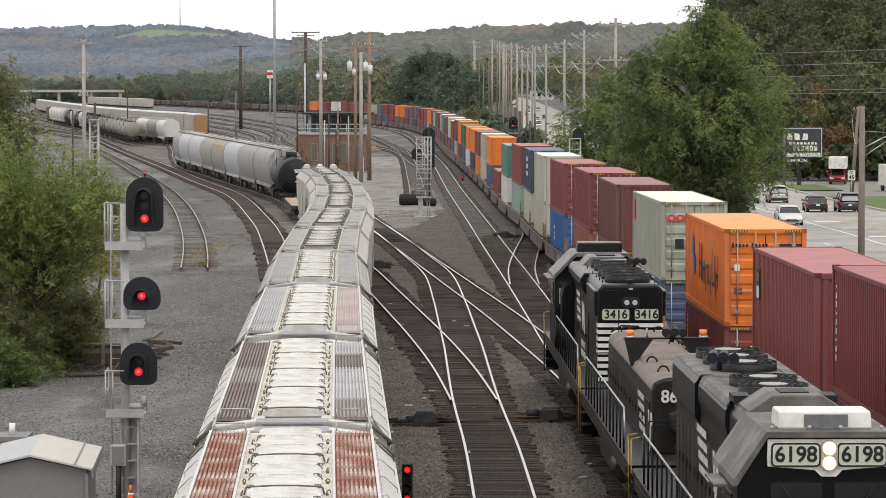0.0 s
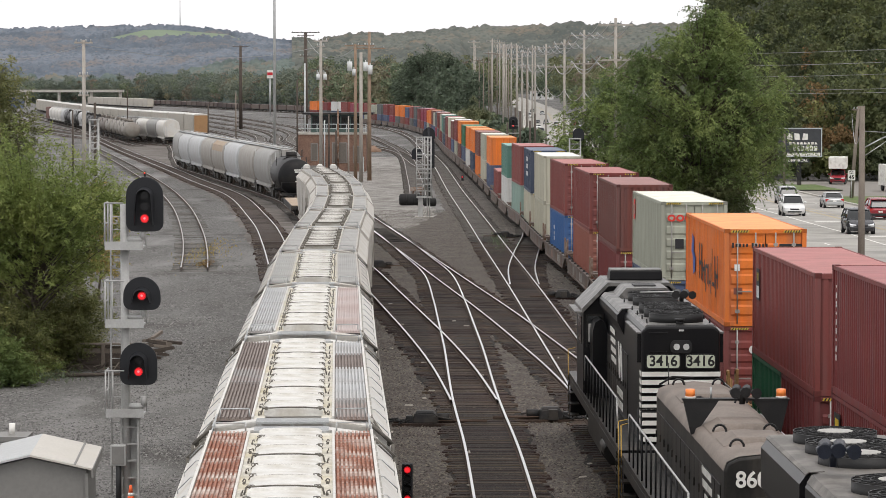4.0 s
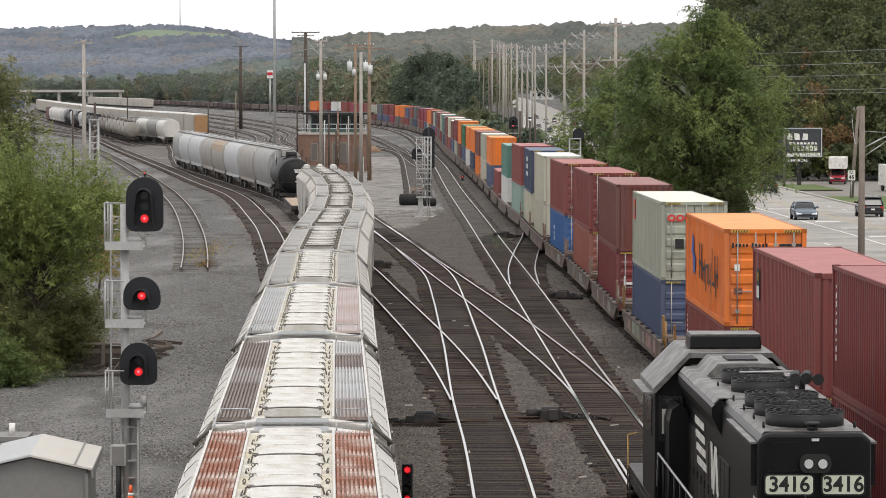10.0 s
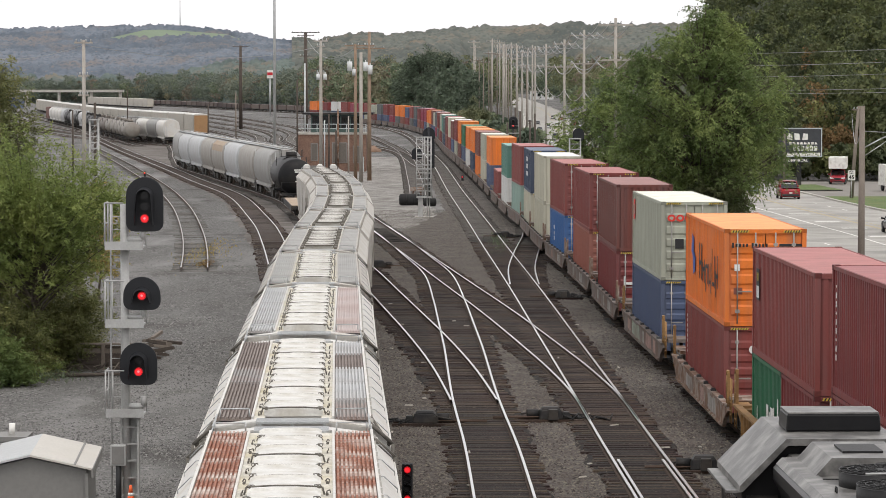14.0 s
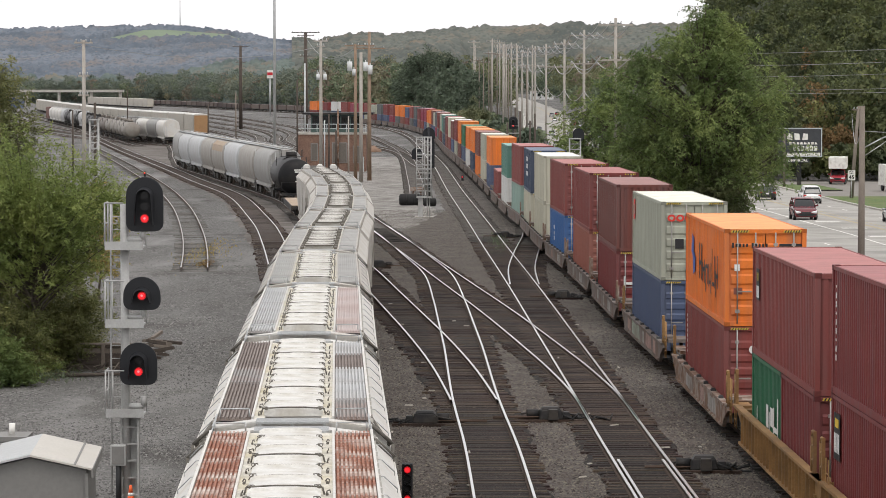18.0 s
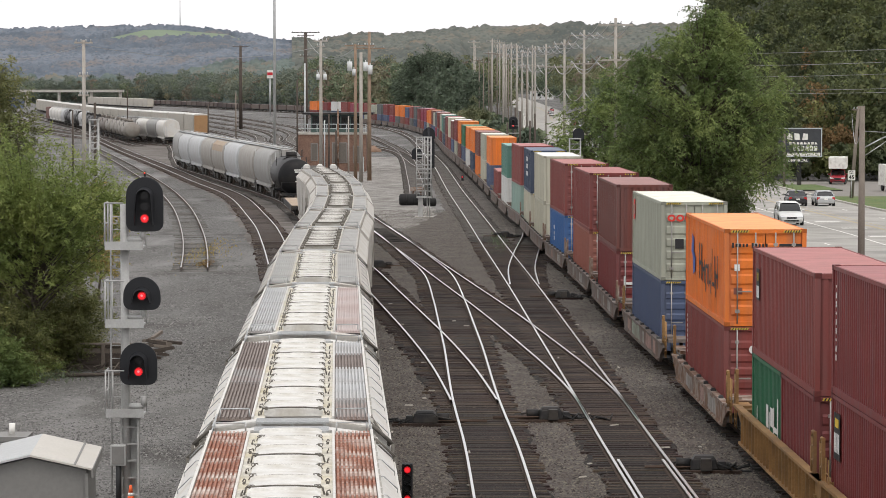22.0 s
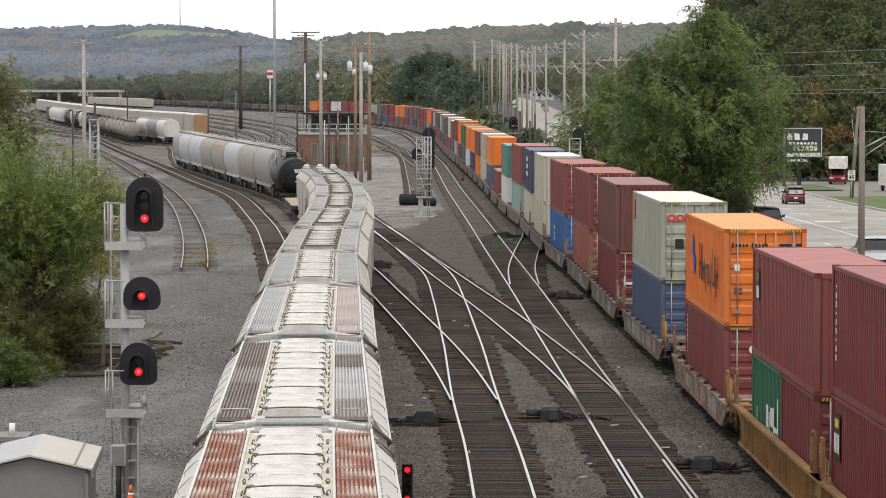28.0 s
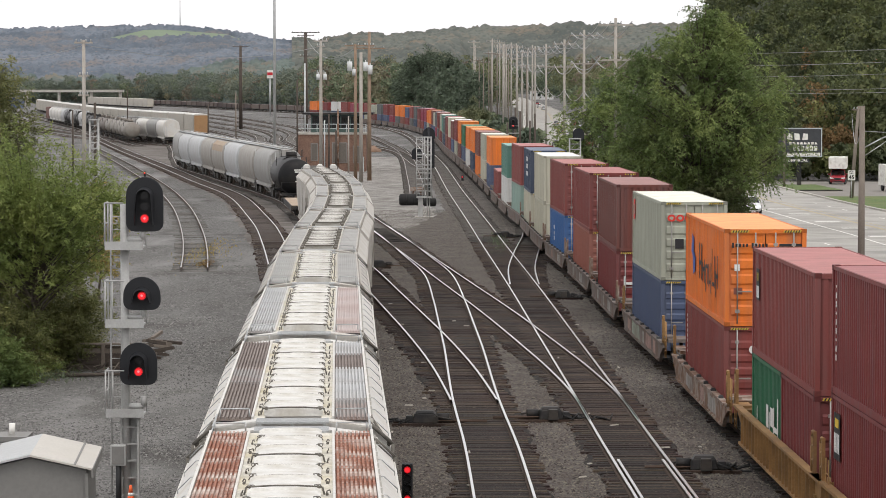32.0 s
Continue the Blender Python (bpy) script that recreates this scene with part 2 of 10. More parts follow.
def ground():
    ys = [-1500, -700, -300, -150, -60, 0, 30] + list(np.arange(40, 300, 2.5)) + list(np.geomspace(300, 4600, 70))
    xs = sorted(set([-4200, -2500, -1500, -900, -600, -400, -280, -200, -150, -110, -85] + list(np.arange(-70, 60, 1.5)) + list(np.geomspace(60, 4200, 30))))
    rows = []
    for y in ys:
        r = []
        for x in xs:
            z = land_z(x, y) + (noise.noise((x * 0.35, y * 0.2, 0)) * 0.03 if 30 < y < 320 else 0)
            r.append((x, y, z))
        rows.append(r)
    g = part("ground", Shape().strip(rows, sm=True), ground_mat())
    tagged(g, "grey crushed stone yard ground with darker stains and paler wheel tracks", "ground", kind="structure")


ground()

# ---- road ----
M_ASPHALT = mat("worn_asphalt", (0.345, 0.33, 0.302), 0.88, var=0.18, scale=0.5, fine=9, bump=0.15, dirt=(0.15, 0.147, 0.14), dirt_amt=0.6, dirt_scale=0.22)
M_CONCRETE = mat("concrete", (0.42, 0.40, 0.36), 0.9, var=0.2, scale=1.2, fine=25, dirt=(0.2, 0.19, 0.17), dirt_amt=0.5, dirt_scale=0.8)
M_ROADPAINT = mat("road_paint", (0.72, 0.71, 0.67), 0.8, var=0.2, scale=2, fine=14, dirt=(0.3, 0.3, 0.28), dirt_amt=0.6, dirt_scale=1.5)
M_YELLOWPAINT = mat("yellow_road_paint", (0.38, 0.32, 0.21), 0.85, var=0.2, scale=2, fine=14, dirt=(0.25, 0.23, 0.2), dirt_amt=0.7, dirt_scale=1.5)
M_GRASS = mat("mown_grass", (0.085, 0.13, 0.035), 0.95, var=0.4, scale=0.8, fine=6, bump=0.8, dirt=(0.17, 0.15, 0.07), dirt_amt=0.6, dirt_scale=0.35)


def ribbon(off0, off1, y0, y1, lift, step=10.0, thick=0.0):
    s = Shape()
    ys = list(np.arange(y0, min(y1, 700), step)) + (list(np.geomspace(max(700, y0 + 1), y1, 25)) if y1 > 700 else [y1])
    rows = []
    for y in ys:
        a, z = road_left.at(y), road_z(y) + lift
        r = [(a + off0, y, z), (a + off1, y, z)]
        if thick:
            r = [(a + off0, y, z - thick)] + r + [(a + off1, y, z - thick)]
        rows.append(r)
    return s.strip(rows)


road = part("road", ribbon(0, 17.2, -1300, 4000, 0.0, thick=0.3), M_ASPHALT)
tagged(road, "wide grey worn asphalt highway with faded white markings", "road", kind="structure")
part("edge_line", ribbon(0.35, 0.5, 100, 1600, 0.006), M_ROADPAINT, road)
part("lane_line", ribbon(7.05, 7.22, 100, 330, 0.006), M_ROADPAINT, road)
part("median_line", ribbon(10.6, 11.0, 100, 1500, 0.006), M_YELLOWPAINT, road)
part("median_line", ribbon(11.6, 11.75, 100, 1500, 0.006), M_YELLOWPAINT, road)
for k in range(16):
    part("lane_dash", ribbon(3.5, 3.66, 120 + k * 12.2, 123.2 + k * 12.2, 0.007, step=1.6), M_ROADPAINT, road)
for k in range(12):
    part("lane_dash", ribbon(14.3, 14.45, 160 + k * 12.2, 163 + k * 12.2, 0.007, step=1.5), M_ROADPAINT, road)
for k, y in enumerate((206, 222, 237, 258, 274)):
    part("turn_arrow", ribbon(7.9 + 0.2 * (k % 2), 9.9, y, y + 1.6, 0.008, step=0.8), M_ROADPAINT, road)
kerb = part("kerb", ribbon(17.2, 17.55, 60, 1500, 0.14, thick=0.3), M_CONCRETE)
tagged(kerb, "pale concrete kerb along the highway", "kerb", kind="structure")
kerb2 = part("kerb", ribbon(-0.35, 0.0, 60, 1500, 0.12, thick=0.3), M_CONCRETE)
tagged(kerb2, "low concrete kerb between highway and railway", "kerb", kind="structure")
verge = part("verge", ribbon(17.55, 30.0, 120, 318, 0.09, thick=0.3), M_GRASS)
tagged(verge, "mown green grass verge with drier patches", "grass", kind="structure")
island = part("verge", ribbon(17.6, 23.0, 345, 372, 0.09, thick=0.3), M_GRASS)
tagged(island, "small grass island at the car park entrance", "grass", kind="structure")
lot = part("parking_lot", ribbon(17.55, 120.0, 318.5, 400, -0.02, thick=0.2), mat("lot_paving", (0.20, 0.185, 0.165), 0.9, var=0.2, scale=0.4, fine=7))
tagged(lot, "grey paved car park entrance beside the highway", "pavement", kind="structure")


# ---- tracks ----
M_RAILTOP = mat("polished_rail_head", (0.62, 0.62, 0.62), 0.28, 0.9, var=0.08, scale=2, fine=30, bump=0.02)
M_RAILDULL = mat("dull_rail_head", (0.34, 0.325, 0.31), 0.45, 0.6, var=0.25, scale=1.2, fine=20, bump=0.05)
M_RAILSIDE = mat("rusty_rail_side", (0.07, 0.045, 0.032), 0.85, var=0.3, scale=3, fine=30)
M_TIE = mat("weathered_tie_wood", (0.054, 0.034, 0.026), 0.92, var=0.55, scale=4, fine=40, bump=0.5, per_object=0.75, dirt=(0.016, 0.012, 0.010), dirt_amt=0.95, dirt_scale=0.5)
M_TIES = mat("weathered_tie_timber", (0.055, 0.037, 0.029), 0.92, var=0.5, scale=2, fine=30, bump=0.5, island=0.6, dirt=(0.02, 0.015, 0.0125), dirt_amt=0.85, dirt_scale=0.4)
# greyer ties and bed for far track, toned to fit the camera's view
M_TIEFAR = mat("distance_greyed_tie_timber", (0.079, 0.071, 0.063), 0.92, var=0.4, scale=2, fine=20, bump=0.4, island=0.4)
M_BEDGREY = mat("greyed_brown_ballast", (0.073, 0.065, 0.057), 0.95, var=0.5, scale=0.8, fine=10, bump=0.6, dirt=(0.115, 0.105, 0.095), dirt_amt=0.6, dirt_scale=0.5)
M_BEDBROWN = mat("rust_brown_ballast", (0.052, 0.038, 0.030), 0.95, var=0.5, scale=0.9, fine=10, bump=0.6, dirt=(0.028, 0.021, 0.017), dirt_amt=0.6, dirt_scale=0.5)
M_CINDER = mat("grey_cinder_bed", (0.105, 0.095, 0.085), 0.95, var=0.4, scale=0.6, fine=8)
M_TIEGREY = mat("bleached_tie_timber", (0.135, 0.127, 0.116), 0.92, var=0.35, scale=3, fine=30, bump=0.5, island=0.25)
# near-black bed: oil, with the shade between the ties painted in
M_BALLAST = mat("oily_shaded_ballast", (0.011, 0.0092, 0.0078), 0.95, var=0.6, scale=1.2, fine=14, bump=0.9, bump_dist=0.04, dirt=(0.026, 0.021, 0.0175), dirt_amt=0.5, dirt_scale=0.6)

trk_loco = Line([(6.35, 30), (5.98, 52), (5.55, 75), (5.33, 87), (5.09, 102), (4.67, 126), (4.25, 151), (3.93, 168), (3.42, 193), (2.72, 230), (1.3, 300), (-0.4, 400), (-2.2, 480), (-4.4, 580), (-6.4, 650), (-9.6, 722), (-16.7, 818), (-24.7, 888), (-33.5, 948), (-47, 1010)])
trk_stack = Line([(10.9, 40), (9.97, 72), (9.62, 91), (9.27, 112.5), (8.77, 133), (8.49, 151), (8.02, 170), (7.47, 188.5), (7.17, 206), (6.92, 224), (6.35, 243), (5.95, 265), (5.6, 288), (5.3, 307), (4.95, 325), (4.35, 355), (3.7, 385), (3.0, 418), (1.85, 470), (0.0, 580), (-1.7, 650), (-4.7, 722), (-11.6, 818), (-19.4, 888), (-27.6, 948), (-40.4, 1010), (-58, 1080)])
trk_hopper = Line([(-1.75, 30), (-2.50, 50), (-3.20, 70), (-3.76, 88), (-4.35, 106), (-4.72, 123), (-5.1, 150), (-7.0, 195), (-9.2, 222), (-11.1, 246), (-12.6, 262), (-14.4, 279), (-16.7, 294), (-21.7, 324), (-26.7, 355), (-31.8, 385), (-39, 450), (-46.5, 530), (-51, 570), (-55.5, 592), (-60.5, 613), (-70, 650), (-92, 740), (-120, 860)])
trk_centre = Line([(1.95, 35), (1.53, 75), (1.38, 86), (1.1, 98), (0.78, 120.7), (0.57, 132), (0.30, 146), (-0.4, 169), (-1.5, 184), (-3.1, 205), (-5.2, 230)])
trk_left = Line([(1.12, 97), (0.40, 110.5), (-0.8, 127), (-1.72, 138), (-2.9, 152), (-4.6, 172), (-7.0, 196)])
trk_ladder = Line([(5.28, 91), (5.07, 101), (4.6, 110), (3.9, 120), (2.7, 136), (0.67, 160), (-1.2, 182), (-3.4, 208), (-6.6, 246), (-11, 300)])
trk_cross = Line([(4.2, 155), (4.45, 172), (5.2, 190), (6.3, 212), (6.75, 226)])
trk_west = Line([(-4.5, 108), (-6.8, 140), (-8.9, 170), (-11.1, 200), (-13.1, 225), (-15.1, 246), (-20, 292), (-27, 337), (-35, 390), (-50, 488), (-95, 800), (-190, 1500)])
trk_stub = Line([(-14.1, 172.5), (-15.05, 185), (-16.42, 201.4), (-19.04, 229.2), (-22.2, 259.5), (-26.3, 294), (-40, 392), (-62, 540)])
trk_tank = Line([(-52, 540), (-58.4, 575), (-66, 625), (-79, 700), (-97, 810), (-121, 945), (-166, 1180), (-190, 1290)])
trk_mid = Line([(-2.1, 262), (-2.5, 300), (-3.7, 371), (-4.75, 430), (-6.9, 509), (-11, 592), (-16.5, 681), (-23, 760), (-37, 880)])
YARD = [Line([(-12.3 - 1.1 * k, 415), (-22.7 - 2.4 * k, 546), (-28.7 - 2.5 * k, 629 - 7 * k), (-30.5 - 3.0 * k, 693 - 12 * k), (-37 - 3.8 * k, 792 - 18 * k), (-64 - 4.6 * k, 1005 - 25 * k), (-118 - 4.5 * k, 1347 - 32 * k)]) for k in range(10)]
trk_spur = Line([(-2.5, 395), (-3.4, 412), (-5, 450), (-8, 509), (-13.5, 560), (-22, 640)])
trk_gon = Line([(-40, 1120), (-57, 1215), (-84, 1320), (-122, 1510), (-153, 1640), (-190, 1800), (-240, 2010)])


def rail_shape(line, side, y0, y1, step, gauge=1.505):
    s = Shape()
    prof = ((-0.07, -0.17, 1), (-0.055, -0.15, 1), (-0.015, -0.13, 1), (-0.015, -0.045, 1), (-0.036, -0.035, 0), (-0.036, -0.003, 0), (-0.03, 0.0, 0),
            (0.03, 0.0, 0), (0.036, -0.003, 0), (0.036, -0.035, 0), (0.015, -0.045, 1), (0.015, -0.13, 1), (0.055, -0.15, 1), (0.07, -0.17, 1))
    ys = np.arange(y0, y1 + step * 0.5, step)
    b, n = 0, len(prof)
    for y in ys:
        x, k = line.at(y), line.slope(y)
        nx = 1 / math.hypot(1, k)
        ny = -k * nx
        z = rail_z(x, y)
        for px, pz, _ in prof:
            o = side * gauge / 2 + px
            s.v.append((x + o * nx, y + o * ny, z + pz))
    for i in range(len(ys) - 1):
        for j in range(n - 1):
            top = 4 <= j <= 8
            s.face((i * n + j, i * n + j + 1, (i + 1) * n + j + 1, (i + 1) * n + j), 0 if top else 1)
    return s


TIE_MESH = []


def tie_mesh(k):
    """Ties of a few lengths, their ends worn out of square."""
    if not TIE_MESH:
        for a, b, t in ((-1.3, 1.27, 0.01), (-1.22, 1.36, 0.03), (-1.4, 1.3, 0.02), (-1.27, 1.24, 0.045)):
            TIE_MESH.append(Shape().box(a, b, -0.115, 0.115, -0.3, -0.165, top=(t, 0.014)).mesh("tie", [M_TIE]))
    return TIE_MESH[k % 4]


def track(label, line, y0, y1, step=2.0, singles=(0, 0), width=1.22, bed=True, far=False, length=2.6, ties=None, stone=None, sink=0.0, dull=False):
    t = new("track")
    tagged(t, label, "railway track", kind="structure")
    rs = random.Random(int(y0 * 10 + y1))
    for side in (-1, 1):
        part("rail", rail_shape(line, side, y0, y1, step), [M_RAILDULL if dull else M_RAILTOP, M_RAILSIDE], t)
    if bed:
        # dusty holds the bed beyond 212 m, greyed to look softer from the camera
        rows, dusty = [], []
        for y in np.arange(y0, y1 + 0.1, max(step, 2.0)):
            x, z = line.at(y), rail_z(line.at(y), y)
            w = width + 0.3 * noise.noise((y * 0.4, x, 3))
            (rows if y < 212 else dusty).append([(x - w - 0.3, y, z - 0.34), (x - w, y, z - 0.19), (x - 0.6, y, z - 0.178), (x + 0.6, y, z - 0.178), (x + w, y, z - 0.19), (x + w + 0.3, y, z - 0.34)])
        if len(rows) > 1:
            part("ballast_bed", Shape().strip(rows + dusty[:1], sm=True), stone or M_BALLAST, t, "oily ballast, shade between ties painted in")
        if len(dusty) > 1:
            part("ballast_bed", Shape().strip(dusty, sm=True), stone or M_BEDGREY, t, "brown-grey ballast, greyed beyond 212 metres")
    # old holds ties beyond about 205 m, greyed and sunk for the camera's view
    y, rest, old = y0 + 0.2, Shape(), Shape()
    pitch = 0.53 if not far else 1.06
    while y < y1:
        x = line.at(y)
        yaw = -math.degrees(math.atan(line.slope(y))) + rs.uniform(-1.2, 1.2)
        m = pose(x + rs.uniform(-0.12, 0.12), y + rs.uniform(-0.03, 0.03), rail_z(x, y) + rs.uniform(-0.012, 0.006) - (sink + (0.011 if y > 205 else 0.0)) * rs.uniform(0.8, 1.2), 0, 0, yaw)
        if singles[0] <= y <= singles[1]:
            ob = new("tie", tie_mesh(rs.randrange(4)))
            ob.parent, ob.matrix_basis = t, m
        else:
            (rest if y < 205 + rs.uniform(-12, 12) else old).box(-length / 2, length / 2, -0.115, 0.115, -0.3, -0.165, m=m)
        y += pitch
    if rest.f:
        tagged(part("ties", rest, ties or M_TIES, t), kind="stuff")
    if old.f:
        tagged(part("ties", old, ties or M_TIEFAR, t), kind="stuff")
    return t


def all_tracks():
    track("main track with polished rails on dark wooden ties", trk_loco, 34, 900, singles=(70, 150))
    track("track under the container train with polished rails", trk_stack, 40, 1080, step=4)
    track("track under the covered hopper train", trk_hopper, 30, 860, step=4, dull=True)
    track("centre track with polished rails on dark wooden ties", trk_centre, 60, 226, singles=(70, 165))
    track("diverging track with bright rails curving towards the hoppers", trk_left, 99, 190, singles=(99, 150), bed=True)
    track("diagonal ladder track with bright rails", trk_ladder, 93, 262, singles=(105, 185))
    track("short crossover between two tracks", trk_cross, 158, 226)
    track("curving track with polished rails", trk_west, 120, 800, singles=(178, 262), ties=M_TIES, stone=M_BEDBROWN)
    track("rusty stub track that ends in the gravel", trk_stub, 173, 540, bed=False, ties=M_TIEGREY, sink=0.085, dull=True)
    track("dark siding beside the brick building", trk_mid, 276, 800, width=0.95, stone=M_BEDGREY, dull=True)
    track("dark spur that leaves the main line", trk_spur, 397, 640, width=0.9, stone=M_BEDGREY, dull=True)
    for ln in YARD:
        track("curving yard track in the distance", ln, 520.0, 1300, step=10, far=True, width=1.15, stone=M_CINDER, dull=True)


def guard_rails():
    # check rails inside the running rails, at the switch and at the crossings
    for line, y0, y1, g in ((trk_loco, 60, 83, 1.22),):
        t = new("track")
        tagged(t, "short pair of check rails inside the running rails", "railway track", kind="structure")
        for side in (-1, 1):
            part("rail", rail_shape(line, side, y0, y1, 1.0, g), [M_RAILTOP, M_RAILSIDE], t)


def far_tracks():
    track("distant track under the row of gondolas", trk_gon, 1130, 2000, step=20, far=True, width=1.15, stone=M_CINDER, dull=True)
    track("yard track under the tank cars", trk_tank, 560, 1290, step=10, far=True, width=1.15, stone=M_CINDER, dull=True)


all_tracks()
guard_rails()
far_tracks()

# coarse brown-grey stone between the tracks
def stone_mat():
    m = bpy.data.materials.new("coarse_track_stone")
    m.use_nodes = True
    n, l = m.node_tree.nodes, m.node_tree.links
    p = n["Principled BSDF"]
    p.inputs["Roughness"].default_value = 0.92
    tc = n.new("ShaderNodeTexCoord")
    vo = n.new("ShaderNodeTexVoronoi")
    vo.inputs["Scale"].default_value = 13.0
    nz = n.new("ShaderNodeTexNoise")
    nz.inputs["Scale"].default_value, nz.inputs["Detail"].default_value = 0.7, 6
    for t in (vo, nz):
        l.new(tc.outputs["Object"], t.inputs["Vector"])
    sep = n.new("ShaderNodeSeparateColor")
    l.new(vo.outputs["Color"], sep.inputs["Color"])
    a, b, c = n.new("ShaderNodeMix"), n.new("ShaderNodeMix"), n.new("ShaderNodeMix")
    for k in (a, b, c):
        k.data_type = "RGBA"
    a.inputs["A"].default_value, a.inputs["B"].default_value = (0.046, 0.040, 0.035, 1), (0.145, 0.127, 0.111, 1)
    b.inputs["A"].default_value, b.inputs["B"].default_value = (0.03, 0.025, 0.021, 1), (0.08, 0.066, 0.055, 1)
    for k in (a, b):
        l.new(sep.outputs[0], k.inputs["Factor"])
    r = n.new("ShaderNodeMapRange")
    r.inputs["From Min"].default_value, r.inputs["From Max"].default_value = 0.42, 0.62
    l.new(nz.outputs["Fac"], r.inputs["Value"])
    l.new(r.outputs[0], c.inputs["Factor"])
    l.new(a.outputs["Result"], c.inputs["A"])
    l.new(b.outputs["Result"], c.inputs["B"])
    l.new(c.outputs["Result"], p.inputs["Base Color"])
    bp = n.new("ShaderNodeBump")
    bp.inputs["Strength"].default_value, bp.inputs["Distance"].default_value = 0.8, 0.05
    l.new(vo.outputs["Distance"], bp.inputs["Height"])
    l.new(bp.outputs[0], p.inputs["Normal"])
    return m


def track_stone():
    rows = []
    for y in np.arange(30, 520, 2.5):
        a, b = trk_hopper.at(y) - 1.9, trk_stack.at(y) + 2.4
        if y > 200:  # the strip narrows to the tracks on the right
            a = max(a, trk_loco.at(y) - 2.4 - max(0, 260 - y) * 0.11)
        a += 0.5 * noise.noise((0, y * 0.23, 4))
        rows.append([(a + (b - a) * k / 14, y, rail_z(a + (b - a) * k / 14, y) - 0.235 - (0.12 if k in (0, 14) else 0) + 0.02 * noise.noise((k * 0.9, y * 0.4, 0))) for k in range(15)])
    tagged(part("ballast", Shape().strip(rows, sm=True), stone_mat()), "coarse brown-grey track stone between the rails", "ballast", kind="structure")


track_stone()


def yard_cinders():
    rows = []
    for y in np.arange(200, 700, 4.0):
        a, b = trk_west.at(y) - 2.2 + 0.8 * noise.noise((1, y * 0.11, 4)), trk_hopper.at(y) + 2.0 + 0.5 * noise.noise((0, y * 0.13, 9))
        if y > 480:
            a = max(a, b - 22)
        rows.append([(a + (b - a) * k / 12, y, rail_z(a, y) - 0.245 - (0.1 if k in (0, 12) else 0) + 0.015 * noise.noise((k * 0.9, y * 0.4, 0))) for k in range(13)])
    tagged(part("cinders", Shape().strip(rows, sm=True), mat("dark_yard_cinder", (0.088, 0.074, 0.064), 0.95, var=0.6, scale=0.5, fine=5, bump=0.5, dirt=(0.2, 0.19, 0.175), dirt_amt=0.6, dirt_scale=0.25)),
           "dark brown-grey cinders between the yard tracks", "ballast", kind="structure")


yard_cinders()


def pale_gravel():
    """Dusty pale gravel between the hopper track and the main line."""
    rows = []
    for y in np.arange(226, 470, 3.0):
        a, b = max(trk_hopper.at(y) + 2.3, -0.046 * y) + 0.8 * noise.noise((2, y * 0.12, 1)), trk_loco.at(y) - 2.3 + 0.6 * noise.noise((5, y * 0.15, 3))
        rows.append([(a + (b - a) * k / 14, y, rail_z(a + (b - a) * k / 14, y) - 0.25 - (0.1 if k in (0, 14) else 0) + 0.015 * noise.noise((k * 0.9, y * 0.4, 7))) for k in range(15)])
    tagged(part("gravel", Shape().strip(rows, sm=True), mat("pale_dusty_gravel", (0.25, 0.238, 0.22), 0.95, var=0.6, scale=0.7, fine=5, bump=1.0, bump_dist=0.08, dirt=(0.10, 0.09, 0.08), dirt_amt=0.9, dirt_scale=0.45)),
           "pale dusty gravel with darker stains beside the siding", "gravel", kind="structure")


pale_gravel()


# ---- shared railway hardware ----
M_BLACKSTEEL = mat("black_steel", (0.018, 0.018, 0.019), 0.6, 0.2, var=0.35, scale=2, fine=25, dirt=(0.09, 0.075, 0.06), dirt_amt=0.55, dirt_scale=1.6)
M_WHEEL = mat("wheel_steel", (0.11, 0.085, 0.07), 0.6, 0.6, var=0.3, scale=4, fine=30)
M_GALV = mat("galvanised_steel", (0.45, 0.46, 0.46), 0.5, 0.55, var=0.15, scale=3, fine=30)
M_RUBBER = mat("black_rubber", (0.02, 0.02, 0.02), 0.85, var=0.2)


def truck_shape(axles=2, wheelbase=1.75, r=0.46, frame_z=0.55):
    """A bogie: axles, wheels and side frames in one mesh."""
    s = Shape()
    half = wheelbase * (axles - 1) / 2
    for i in range(axles):
        y = -half + i * wheelbase
        s.tube((-0.8, y, r), (0.8, y, r), 0.08, n=6, mi=1)
        for sx in (-1, 1):
            s.tube((sx * 0.68, y, r), (sx * 0.8, y, r), r, n=14, mi=1)
            s.box(sx * 0.98 - 0.13, sx * 0.98 + 0.13, y - 0.18, y + 0.18, r - 0.16, r + 0.16)
    for sx in (-1, 1):
        x = sx * 0.98
        s.prism([(-half - 0.25, r + 0.05), (-half - 0.25, r + 0.2), (-0.5, r + 0.42), (0.5, r + 0.42), (half + 0.25, r + 0.2), (half + 0.25, r + 0.05),
                 (half - 0.35, r + 0.02), (0.4, r - 0.25), (-0.4, r - 0.25), (-half + 0.35, r + 0.02)], x - 0.1, x + 0.1, axis="x")
        for k in (-0.18, 0, 0.18):
            s.tube((x, k, r - 0.12), (x, k, r + 0.28), 0.07, n=6, mi=1)
    s.box(-0.95, 0.95, -0.22, 0.22, r, r + 0.3)
    return s


TRUCK = {}


def truck(parent, y, axles=2, wheelbase=1.75, r=0.46):
    key = (axles, wheelbase, r)
    if key not in TRUCK:
        TRUCK[key] = truck_shape(axles, wheelbase, r).mesh("truck", [M_BLACKSTEEL, M_WHEEL])
    ob = new("truck", TRUCK[key])
    ob.parent, ob.matrix_basis = parent, pose(0, y, 0)
    return ob


